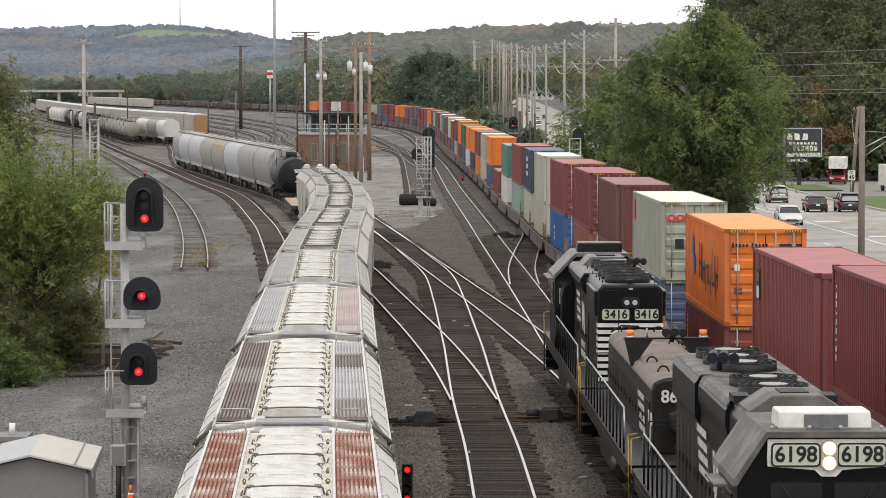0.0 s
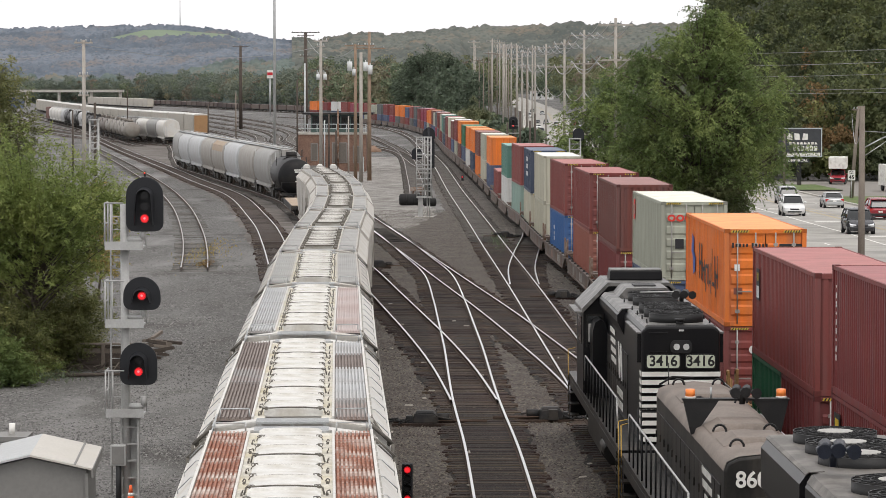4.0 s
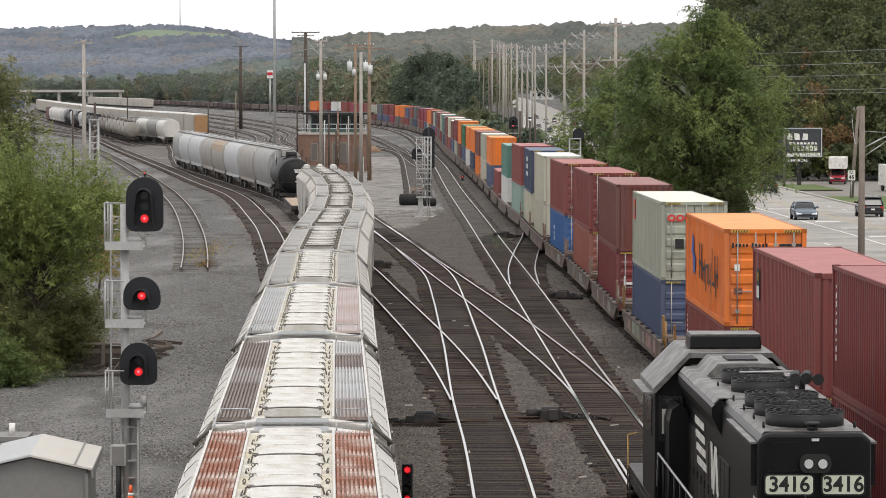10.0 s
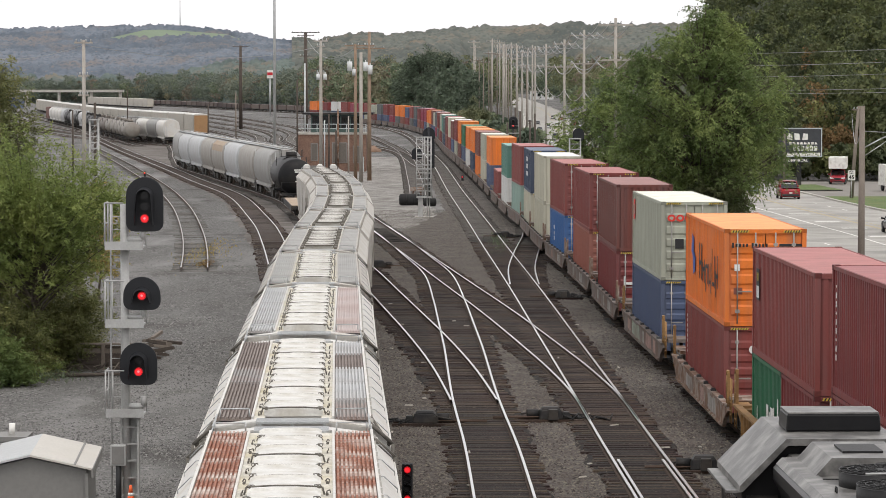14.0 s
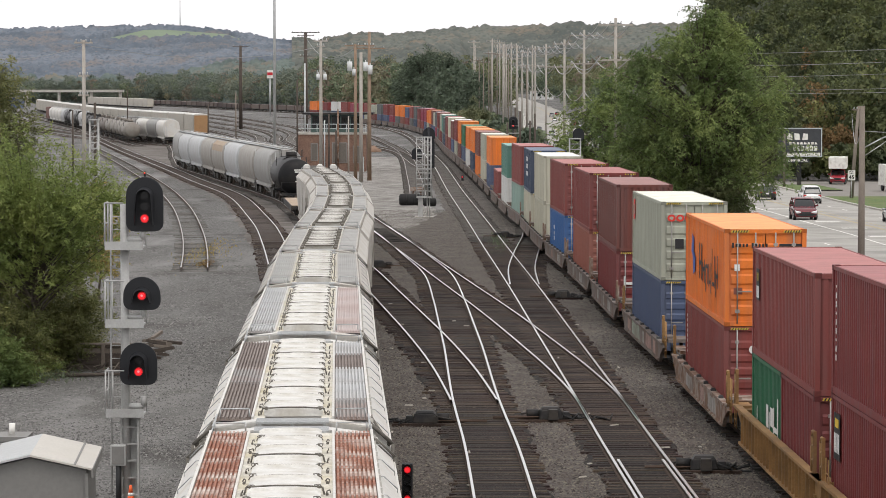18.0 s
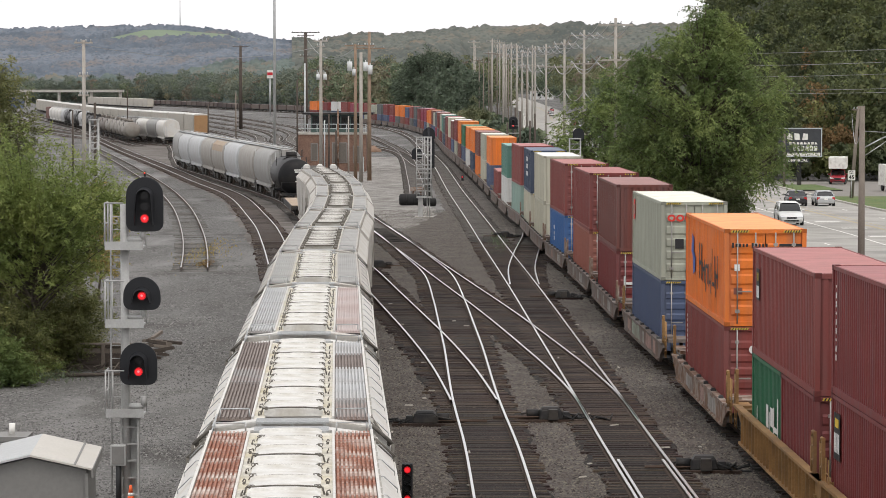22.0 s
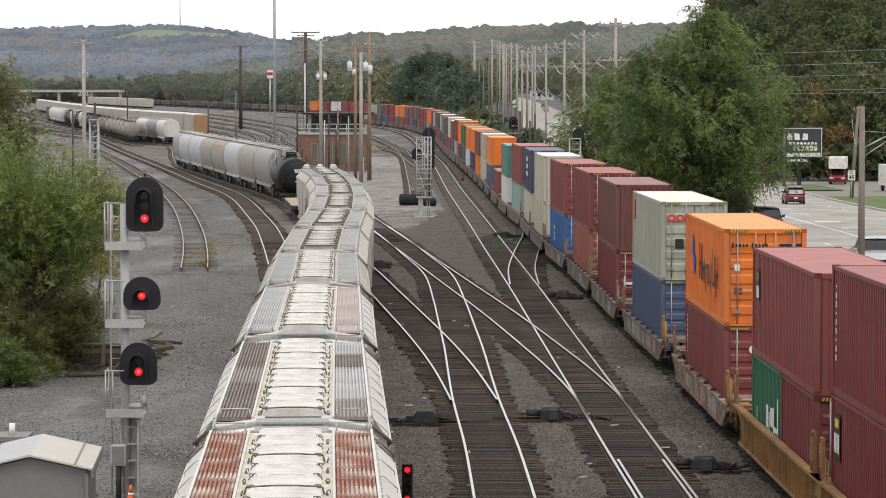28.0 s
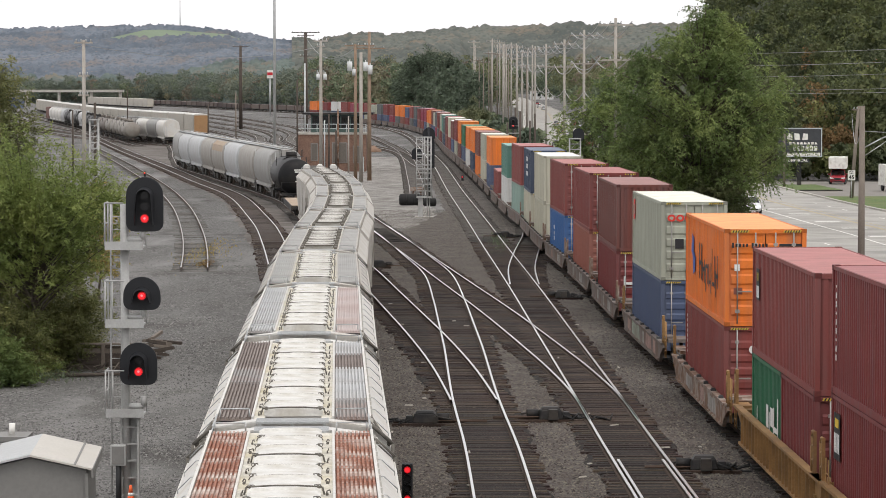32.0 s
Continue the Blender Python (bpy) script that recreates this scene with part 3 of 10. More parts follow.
def coupler(parent, y, d):
    s = Shape().box(-0.09, 0.09, min(y, y + d * 0.55), max(y, y + d * 0.55), 0.74, 0.95)
    s.box(-0.17, 0.2, y + d * 0.55 - 0.13, y + d * 0.55 + 0.13, 0.7, 1.0)
    return part("coupler", s, M_WHEEL, parent)


# ---- containers ----
COLOURS = {
    "brick_red": (0.215, 0.046, 0.039), "maroon": (0.175, 0.028, 0.027), "orange": (0.71, 0.178, 0.023), "grey": (0.36, 0.37, 0.30),
    "cream": (0.50, 0.48, 0.38), "rust": (0.21, 0.070, 0.050), "navy": (0.035, 0.055, 0.10), "blue": (0.03, 0.12, 0.33),
    "slate_blue": (0.065, 0.09, 0.165), "green": (0.02, 0.13, 0.06), "teal": (0.085, 0.21, 0.17), "dark_red": (0.19, 0.036, 0.03),
    "brown": (0.145, 0.043, 0.033), "pale_green": (0.25, 0.36, 0.31), "pink_red": (0.25, 0.03, 0.06), "white": (0.62, 0.62, 0.60), "dark_grey": (0.10, 0.11, 0.11),
    "salmon": (0.30, 0.10, 0.070),
}


def paint(colour):
    return mat("container_paint_" + colour, COLOURS[colour], 0.62, 0.0, var=0.13, scale=1.1, fine=22, bump=0.08,
               dirt=tuple(0.55 * v + 0.05 for v in COLOURS[colour]), dirt_amt=0.7, dirt_scale=0.8, streak=True)


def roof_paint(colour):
    # roof colour is a paler tint of the side colour
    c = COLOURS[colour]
    return mat("paler_roof_" + colour, tuple(min(0.74, 1.45 * v + 0.085) for v in c), 0.6, var=0.15, scale=1.1, fine=18, dirt=tuple(min(0.6, 0.9 * v + 0.07) for v in c), dirt_amt=0.5, dirt_scale=1.0)


def corrugated(x, y0, y1, z0, z1, depth, pitch):
    """A ribbed panel in a plane of constant x."""
    rows0, rows1 = [], []
    n = max(4, int(round((y1 - y0) / pitch)))
    p = (y1 - y0) / n
    for i in range(n):
        a = y0 + i * p
        for t, d in ((0.0, 0), (0.36, 0), (0.5, 1), (0.86, 1)):
            rows0.append((x - d * depth, a + t * p, z0)), rows1.append((x - d * depth, a + t * p, z1))
    rows0.append((x, y1, z0)), rows1.append((x, y1, z1))
    return Shape().strip([rows0, rows1])


CONT = {}
M_HAZARD_Y = mat("hazard_yellow", (0.55, 0.40, 0.05), 0.6, var=0.1)
M_HAZARD_K = mat("hazard_black", (0.02, 0.02, 0.02), 0.6, var=0.1)
M_ROD = mat("lock_rod_steel", (0.33, 0.32, 0.30), 0.5, 0.5, var=0.2)


def container(colour, length, height, m, doors=True, near=True, roof=None, group="containers on the double-stack train"):
    """A steel box with ribbed sides, corner posts, a roof and door leaves with lock rods at its near end."""
    key = (colour, length, height, doors, near, roof)
    if key in CONT:
        return copy_thing(CONT[key], m)
    L, h, P = length, height, paint(colour)
    word = colour.replace("_", " ")
    feet = "forty-foot" if L > 9 else "twenty-foot"
    c = thing("shipping_container", m, f"{word} {feet} steel shipping container with ribbed sides", "container", group)
    pitch, d = (0.275, 0.055) if near else (0.7, 0.045)
    fr = Shape()
    for sx in (-1, 1):
        for y in (0.0, L - 0.15):
            fr.box(sx * 1.22 - (0.13 if sx > 0 else 0), sx * 1.22 + (0.13 if sx < 0 else 0), y, y + 0.15, 0, h)
        fr.box(sx * 1.22 - (0.06 if sx > 0 else 0), sx * 1.22 + (0.06 if sx < 0 else 0), 0.15, L - 0.15, h - 0.1, h - 0.012)
        fr.box(sx * 1.22 - (0.05 if sx > 0 else 0), sx * 1.22 + (0.05 if sx < 0 else 0), 0.15, L - 0.15, 0.0, 0.16)
    for y in (0.012, L - 0.112):
        fr.box(-1.09, 1.09, y, y + 0.1, h - 0.13, h - 0.01)
        fr.box(-1.09, 1.09, y, y + 0.1, 0.0, 0.14)
    part("frame", fr, P, c)
    if near:
        for sx in (-1, 1):
            for y in (-0.004, L - 0.174):
                for z in (-0.004, h - 0.118):
                    ca = Shape().box(sx * 1.224 - (0.165 if sx > 0 else 0), sx * 1.224 + (0.165 if sx < 0 else 0), y, y + 0.178, z, z + 0.122)
                    part("corner_casting", ca, mat("casting_" + colour, tuple(v * 0.5 for v in COLOURS[colour]), 0.7), c)
    for sx in (-1, 1):
        s = corrugated(1.2, 0.14, L - 0.14, 0.15, h - 0.09, d, pitch)
        if sx < 0:
            s.v = [(-x, y, z) for x, y, z in s.v]
        part("side_panel", s, P, c)
    # the roof bows a little between its ribs
    rf = Shape()
    n = int(L / (0.42 if near else 1.2))
    rows = []
    for i in range(n + 1):
        y = 0.1 + (L - 0.2) * i / n
        rows.append([(-1.17, y, h - 0.02), (-1.0, y, h - 0.004 - 0.016 * (i % 2)), (1.0, y, h - 0.004 - 0.016 * (i % 2)), (1.17, y, h - 0.02)])
    rf.strip(rows)
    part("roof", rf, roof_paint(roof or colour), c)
    back = Shape().box(-1.1, 1.1, L - 0.09, L - 0.05, 0.12, h - 0.1)
    part("end_wall", back, P, c)
    part("floor", Shape().box(-1.15, 1.15, 0.1, L - 0.1, 0.03, 0.1), M_BLACKSTEEL, c)
    if doors:
        for sx in (-1, 1):
            dr = Shape()
            x0, x1 = (0.012, 1.08) if sx > 0 else (-1.08, -0.012)
            dr.box(x0, x1, 0.06, 0.1, 0.14, h - 0.14)
            k = 5 if near else 3
            for i in range(k):
                z0 = 0.3 + (h - 0.6) * i / k
                dr.prism([(0.06, z0), (0.028, z0 + 0.06), (0.028, z0 + (h - 0.6) / k - 0.18), (0.06, z0 + (h - 0.6) / k - 0.12)], x0 + 0.06, x1 - 0.06, axis="x")
            leaf = part("door", dr, P, c)
            if near:
                for q in (0.27, 0.78):
                    x = sx * (0.012 + 1.06 * q)
                    part("lock_rod", Shape().tube((x, 0.0, 0.08), (x, 0.0, h - 0.1), 0.022, n=8).box(x - 0.07, x + 0.07, -0.02, 0.03, 0.4, 0.5).box(
                        x - 0.06, x + 0.06, -0.02, 0.03, h - 0.5, h - 0.42), M_ROD, leaf, "galvanised lock rod")
                    part("rod_handle", Shape().box(x, x - sx * 0.42, -0.045, -0.02, 1.02, 1.06), M_ROD, leaf)
        if near:
            for sx in (-1, 1):
                hz = Shape()
                for i in range(13):
                    x = sx * 0.78 - 0.26 + i * 0.04
                    hz.prism([(x, h - 0.1), (x + 0.04, h - 0.1), (x + 0.075, h - 0.035), (x + 0.035, h - 0.035)], -0.006, 0.012, mi=i % 2)
                part("hazard_stripes", hz, [M_HAZARD_Y, M_HAZARD_K], c, "yellow and black height stripes")
    else:
        s = Shape()
        n = 8 if near else 4
        lo = [(-1.1, 0.07)]
        for i in range(n):
            x0 = -1.09 + 2.18 * i / n
            lo += [(x0, 0.07), (x0 + 0.07, 0.03), (x0 + 2.18 / n - 0.1, 0.03), (x0 + 2.18 / n - 0.04, 0.07)]
        lo.append((1.1, 0.07))
        s.strip([[(x, y, 0.14) for x, y in lo], [(x, y, h - 0.13) for x, y in lo]])
        part("end_panel", s, P, c)
    CONT[key] = c
    return c


def well_car(m, pitch, material, label, near=True, ribbed=False, top=1.2, posts=None, shared=False):
    """A well for two stacked boxes: side sills, end platforms, bolsters and a bogie."""
    w = thing("well_car", m, label, "well car", "well cars of the double-stack train")
    a, b = 2.2, pitch - 2.6
    for sx in (-1, 1):
        s = Shape()
        x0, x1 = sorted((sx * (1.27 if ribbed else 1.32), sx * (1.33 if ribbed else 1.42)))
        s.prism([(a - 1.6, top - 0.08), (a - 1.2, top), (b + 1.2, top), (b + 1.6, top - 0.08), (b + 0.6, top - 0.4), (b + 0.1, 0.16), (a - 0.1, 0.16), (a - 0.6, top - 0.4)], x0, x1, axis="x")
        xo = sx * 1.42
        s.box(min(xo - sx * 0.14, xo + sx * 0.06), max(xo - sx * 0.14, xo + sx * 0.06), a - 1.3, b + 1.3, top, top + 0.07)
        s.box(min(xo - sx * 0.14, xo + sx * 0.05), max(xo - sx * 0.14, xo + sx * 0.05), a, b, 0.2, 0.27)
        if ribbed:
            y = a + 0.3
            while y < b:
                s.box(*sorted((sx * 1.33, sx * 1.46)), y - 0.035, y + 0.035, 0.27, top)
                s.box(*sorted((sx * 1.33, sx * 1.40)), y - 0.11, y + 0.11, top - 0.16, top)
                y += 0.62
            s.box(*sorted((sx * 1.33, sx * 1.38)), a, b, (top + 0.2) / 2 - 0.03, (top + 0.2) / 2 + 0.03)
        part("side_sill", s, material, w)
    for y0, y1 in ((a - 1.9, a - 0.35),) if shared else ((a - 1.9, a - 0.35), (b + 0.35, b + 1.9)):
        s = Shape().box(-1.25, 1.25, y0, y1, 1.0, 1.12).box(-0.4, 0.4, y0, y1, 0.7, 1.0)
        s.box(-1.35, -1.0, y0 + 0.3, y1 - 0.3, 1.12, 1.2).box(1.0, 1.35, y0 + 0.3, y1 - 0.3, 1.12, 1.2)
        part("end_platform", s, material, w)
    part("well_floor", Shape().box(-1.26, 1.26, a, b, 0.22, 0.28), M_BLACKSTEEL, w)
    truck(w, 0.0, 2, 1.78, 0.48)
    if near:
        for sx in (-1, 1):
            for y in (a - 1.25, b + 1.25):
                x = sx * 1.36
                z = top
                part("guide_post", Shape().box(x - 0.04, x + 0.04, y - 0.05, y + 0.05, z, z + 1.05).tube((x, y + 0.4, z), (x, y + 0.4, z + 0.9), 0.035, n=6).wire(
                    [(x, y + 0.4, z + 0.9), (x, y + 0.3, z + 1.02), (x, y, z + 1.02)], 0.035, 6).tube((x, y, z + 0.35), (x, y + 0.4, z + 0.35), 0.025, n=6).tube((x, y, z + 0.68), (x, y + 0.4, z + 0.68), 0.025, n=6), posts or material, w)
        for sy, y in ((-1, a - 1.75), (1, b + 1.75)):
            part("end_ladder", Shape().tube((-1.34, y - 0.2, 0.45), (-1.34, y - 0.2, 1.75), 0.02, n=5).tube((-1.34, y + 0.2, 0.45), (-1.34, y + 0.2, 1.75), 0.02, n=5)
                 .tube((-1.34, y - 0.2, 0.7), (-1.34, y + 0.2, 0.7), 0.016, n=5).tube((-1.34, y - 0.2, 1.05), (-1.34, y + 0.2, 1.05), 0.016, n=5).tube((-1.34, y - 0.2, 1.4), (-1.34, y + 0.2, 1.4), 0.016, n=5), posts or material, w)
            part("air_hose", Shape().wire([(0.4, y, 0.9), (0.5, y + sy * 0.35, 0.6), (0.3, y + sy * 0.6, 0.55)], 0.03, 6), M_RUBBER, w)
        for k in range(0 if ribbed else 7):
            y = a + 0.6 + (b - a - 1.2) * k / 6
            part("lug", Shape().box(-1.46, -1.30, y - 0.14, y + 0.14, top + 0.07, top + 0.15, top=(0.03, 0.04)), M_BLACKSTEEL, w)
    return w


M_WELLGREY = mat("dusty_grey_well", (0.16, 0.135, 0.12), 0.8, 0.1, var=0.35, scale=1.5, fine=20, dirt=(0.12, 0.06, 0.035), dirt_amt=0.75, dirt_scale=0.9)
M_WELLRUST = mat("rusty_brown_well", (0.17, 0.095, 0.06), 0.85, 0.1, var=0.6, scale=1.4, fine=20, dirt=(0.36, 0.325, 0.29), dirt_amt=0.95, dirt_scale=2.4)
M_WELLYELLOW = mat("mustard_yellow_well", (0.30, 0.17, 0.064), 0.7, 0.05, var=0.2, scale=1.5, fine=20, dirt=(0.12, 0.075, 0.04), dirt_amt=0.6, dirt_scale=0.9)

# faded spray paint and pale primer on the side sills: start, end, heights and colour
PATCH = {
    "grey": mat("pale_primer_patch", (0.30, 0.285, 0.265), 0.85, var=0.4, scale=2, fine=16, dirt=(0.15, 0.1, 0.075), dirt_amt=0.8, dirt_scale=1.6),
    "green": mat("faded_green_spray", (0.27, 0.31, 0.25), 0.85, var=0.4, scale=2, fine=16, dirt=(0.16, 0.12, 0.09), dirt_amt=0.7, dirt_scale=1.6),
    "pink": mat("faded_pink_spray", (0.34, 0.22, 0.19), 0.85, var=0.4, scale=2, fine=16, dirt=(0.16, 0.1, 0.08), dirt_amt=0.7, dirt_scale=1.6),
    }
WELL_PAINT = {
    2: ((4.0, 6.2, 0.3, 0.8, "grey"), (7.4, 8.6, 0.34, 0.82, "pink"), (11.0, 13.2, 0.3, 0.78, "grey")),
    3: ((3.4, 4.5, 0.3, 0.83, "pink"), (5.0, 7.4, 0.3, 0.84, "pink"), (8.0, 9.0, 0.3, 0.8, "grey"), (10.0, 13.4, 0.28, 0.84, "green"), (13.9, 15.4, 0.34, 0.82, "pink")),
    4: ((4.2, 6.0, 0.3, 0.8, "grey"), (8.2, 8.9, 0.3, 0.82, "grey"), (12.0, 13.0, 0.34, 0.8, "grey")),
    5: ((6.0, 8.0, 0.3, 0.8, "grey"), (11.5, 12.6, 0.3, 0.8, "grey")),
    6: ((4.5, 6.5, 0.3, 0.8, "grey"), (10.4, 11.6, 0.3, 0.8, "pink")),
}

# near end of each stack, then the upper box (colour, doors, height) and the lower one
STACKS = [
    (56.8, ("maroon", False, 2.9), ("maroon", True, 2.9), 0.32),
    (71.6, ("brick_red", False, 2.9), ("maroon", False, 2.59), 0.27),
    (90.8, ("orange", True, 2.9), ("brick_red", True, 2.59), 0.43),
    (112.4, ("grey", True, 2.9), ("slate_blue", True, 2.59), 0.45),
    (132.6, ("brown", False, 2.9), ("maroon", True, 2.59), 0.45),
    (151.2, ("dark_red", True, 2.9), ("salmon", True, 2.59), 0.45),
    (170.2, ("brick_red", True, 2.9), ("blue", True, 2.59), 0.45),
    (188.8, ("cream", False, 2.9), ("cream", False, 2.59), 0.45),
    (206.5, ("navy", True, 2.9), ("cream", True, 2.59), 0.45),
    (224.5, ("brick_red", False, 2.9), ("pale_green", True, 2.59), 0.42),
    (243.0, ("teal", True, 2.59), ("white", True, 2.59), 0.42),
    (263.0, None, ("brick_red", True, 2.59), 0.42),
    (285.0, ("orange", False, 2.59), ("slate_blue", True, 2.59), 0.40),
    (304.5, ("grey", False, 2.59), ("cream", False, 2.59), 0.40),
    (323.0, ("brown", False, 2.59), ("orange", False, 2.59), 0.40),
    (341.5, ("orange", False, 2.59), ("navy", False, 2.59), 0.40),
    (360.0, ("orange", False, 2.59), ("white", False, 2.59), 0.40),
]


def stack_train():
    for i, (y, up, lo, floor) in enumerate(STACKS):
        m = trk_stack.chord(y + 6.1, 14)
        base = m @ pose(0, -6.1, floor)
        near = y < 215
        if i == 1:  # two short boxes share this well
            container("maroon", 6.06, 2.59, base, True, near)
            container("green", 6.06, 2.59, base @ pose(0, 6.13, 0), True, near)
        else:
            container(lo[0], 12.19, lo[2], base, lo[1], near)
        if up:
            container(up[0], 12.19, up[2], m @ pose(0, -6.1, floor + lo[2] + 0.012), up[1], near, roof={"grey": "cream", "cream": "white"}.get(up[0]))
        nxt = STACKS[i + 1][0] if i + 1 < len(STACKS) else y + 19
        mt, lb = ((M_WELLYELLOW, "mustard yellow well car with ribbed side sills"), (M_WELLRUST, "rusty well car with flaking grey sills"),
                  (M_WELLGREY, "dusty grey well car with rust stains"))[0 if i < 2 else 1 if i == 2 else 2]
        car = well_car(m @ pose(0, -6.1 - 3.4, 0), 18.5 if i == 0 else 19.3, mt, lb, near, shared=i == 0, ribbed=i < 2, top=1.12 if i < 2 else 0.88, posts=M_WELLYELLOW if i < 4 else M_WELLRUST)
        for y0, y1, z0, z1, c in WELL_PAINT.get(i, ()):
            part("paint_patch", Shape().prism([(y0, z0 + 0.03), (y0 + 0.15, z1), (y0 + (y1 - y0) * 0.45, z1 - 0.06), (y1 - 0.1, z1 - 0.01), (y1, z0 + 0.06), (y0 + (y1 - y0) * 0.55, z0)], -1.427, -1.4215, axis="x"), PATCH[c], car, "faded paint patch")
    upper = ("green orange maroon brown cream maroon dark_grey teal grey brown dark_red dark_grey grey brown orange orange pink_red pink_red maroon dark_grey brick_red slate_blue orange orange "
             "dark_red maroon dark_grey grey brick_red maroon pink_red brick_red white maroon orange").split()
    lower = "slate_blue brown grey slate_blue brick_red rust navy dark_grey maroon rust dark_grey pink_red slate_blue".split()
    for k, a in enumerate(upper):
        y = 378.5 + 18.6 * k
        m = trk_stack.chord(y + 6.1, 14)
        container(lower[k % 13], 12.19, 2.59, m @ pose(0, -6.1, 0.4), False, False)
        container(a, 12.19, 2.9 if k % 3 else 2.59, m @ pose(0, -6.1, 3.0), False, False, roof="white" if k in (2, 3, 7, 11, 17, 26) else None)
        well_car(m @ pose(0, -9.5, 0), 19.3, M_WELLGREY, "dusty grey well car with rust stains", False)


stack_train()


def decals():
    """Brand marks as plain shapes and bars on the near boxes."""
    blue, ink, white, red = (mat("mark_blue", (0.03, 0.07, 0.28), 0.6, var=0.1), mat("mark_black", (0.02, 0.02, 0.022), 0.6, var=0.1), mat("mark_white", (0.7, 0.7, 0.68), 0.6, var=0.1), mat("mark_red", (0.62, 0.04, 0.03), 0.6, var=0.1))
    yellow = mat("mark_yellow", (0.70, 0.50, 0.04), 0.6, var=0.1)

    def box_at(y, upper):
        best = [o for o in scene.objects if o.name.startswith("shipping_container") and abs((o.matrix_basis.translation.y) - y) < 1.2]
        return sorted(best, key=lambda o: o.matrix_basis.translation.z)[-1 if upper else 0]

    def side(ob, y, z, w, h, k, name="mark", tilt=0):
        part(name, Shape().box(-1.236, -1.228, -w / 2, w / 2, -h / 2, h / 2), k, ob, at=pose(0, y, z, tilt, 0, 0))

    def front(ob, x, z, w, h, k, name="mark", y=-0.012):
        part(name, Shape().box(-w / 2, w / 2, -0.004, 0.004, -h / 2, h / 2), k, ob, at=pose(x, y, z))

    o = box_at(90.8, True)
    for y, z, w, h, t in ((9.6, 1.95, 0.55, 0.62, 12), (9.3, 1.35, 0.6, 0.62, -12), (9.45, 1.65, 1.3, 0.30, 20)):
        side(o, y, z, w, h, blue, tilt=t)
    y = 7.5
    for k, (w, h, dz) in enumerate(((0.16, 1.15, 0.1), (0.4, 0.14, 0.05), (0.16, 1.15, 0.1), (0.14, 0.6, -0.2), (0.34, 0.14, -0.1), (0.14, 0.75, -0.15), (0.14, 0.85, -0.35), (0.32, 0.14, 0.05), (0.14, 0.6, -0.2), (0.14, 0.7, -0.2),
                                    (0.3, 0.12, -0.4), (0.14, 0.95, -0.25), (0.14, 1.15, 0.1), (0.3, 0.13, -0.4), (0.14, 1.0, 0.0), (0.14, 0.8, -0.35), (0.34, 0.13, -0.1), (0.14, 1.0, 0.05))):
        side(o, y, 1.45 + dz, w, h, ink, "lettering_stroke")
        y -= 0.33
    for k in range(10):
        front(o, -0.98 + 0.105 * k + (0.06 if k > 4 else 0), 2.42, 0.06, 0.10 + 0.05 * (k in (0, 5)), ink, "lettering_stroke", -0.03)
    for x, z, w in ((0.62, 2.42, 0.42), (0.98, 2.42, 0.22), (0.6, 2.26, 0.3)):
        front(o, x, z, w, 0.09, ink, "code_bar", 0.03)
    part("warning_sign", Shape().prism([(-0.16, -0.13), (0.16, -0.13), (0, 0.16)], -0.01, 0.0), yellow, o, "yellow warning triangle", at=pose(-0.2, 0.0, 1.62))
    front(o, -0.85, 1.75, 0.16, 0.2, white, "label_plate", 0.0)
    front(o, -0.82, 1.05, 0.26, 0.2, paint("rust"), "label_plate", 0.02)
    o = box_at(112.4, True)
    for k in range(3):
        part("ring_mark", Shape().prism([(0.15 * math.cos(a), 0.13 * math.sin(a)) for a in np.linspace(0, 6.28, 17)[:-1]], -0.006, 0.006), red, o, at=pose(-0.85 + 0.32 * k, -0.02, 2.3))
        part("ring_centre", Shape().prism([(0.075 * math.cos(a), 0.06 * math.sin(a)) for a in np.linspace(0, 6.28, 13)[:-1]], -0.012, 0.0), paint("grey"), o, at=pose(-0.85 + 0.32 * k, -0.02, 2.3))
    front(o, -0.55, 1.35, 0.32, 0.36, ink, "label_plate", 0.02)
    side(o, 11.2, 2.2, 0.75, 0.8, red)
    side(o, 11.2, 2.2, 0.4, 0.42, paint("grey"), "mark_centre")
    o = box_at(132.6, True)
    front(o, 0.05, 1.9, 0.42, 0.62, yellow, "placard", 0.02)
    front(o, 0.05, 1.95, 0.18, 0.22, ink, "placard_mark", 0.012)
    o = box_at(132.6, False)
    for x, w, h in ((-0.85, 0.1, 0.62), (-0.72, 0.22, 0.1), (-0.5, 0.3, 0.12), (-0.38, 0.1, 0.42), (-0.5, 0.34, 0.1), (-0.15, 0.1, 0.42), (-0.02, 0.1, 0.42)):
        front(o, x, 1.2, w, h, white, "lettering_stroke", 0.0)
    o = box_at(71.6, True)
    side(o, 10.9, 1.95, 0.62, 0.85, ink, "placard")
    side(o, 10.9, 2.15, 0.4, 0.22, yellow, "placard_mark")
    for k in range(3):
        part("placard_stroke", Shape().box(-1.241, -1.237, -0.06, 0.06, -0.16, 0.16), white, o, at=pose(0, 10.72 + 0.18 * k, 1.75))
    front(o, 0.2, 1.0, 0.16, 0.14, red, "label_plate", 0.02)
    o = box_at(56.8, False)
    side(o, 11.3, 2.0, 0.85, 1.05, ink, "placard")
    part("placard_mark", Shape().box(-1.241, -1.237, -0.25, 0.25, -0.1, 0.1), yellow, o, at=pose(0, 11.3, 2.3))
    for k in range(4):
        part("placard_stroke", Shape().box(-1.241, -1.237, -0.07, 0.07, -0.22, 0.22), white, o, at=pose(0, 11.02 + 0.19 * k, 1.85))
    o = box_at(56.8, True)
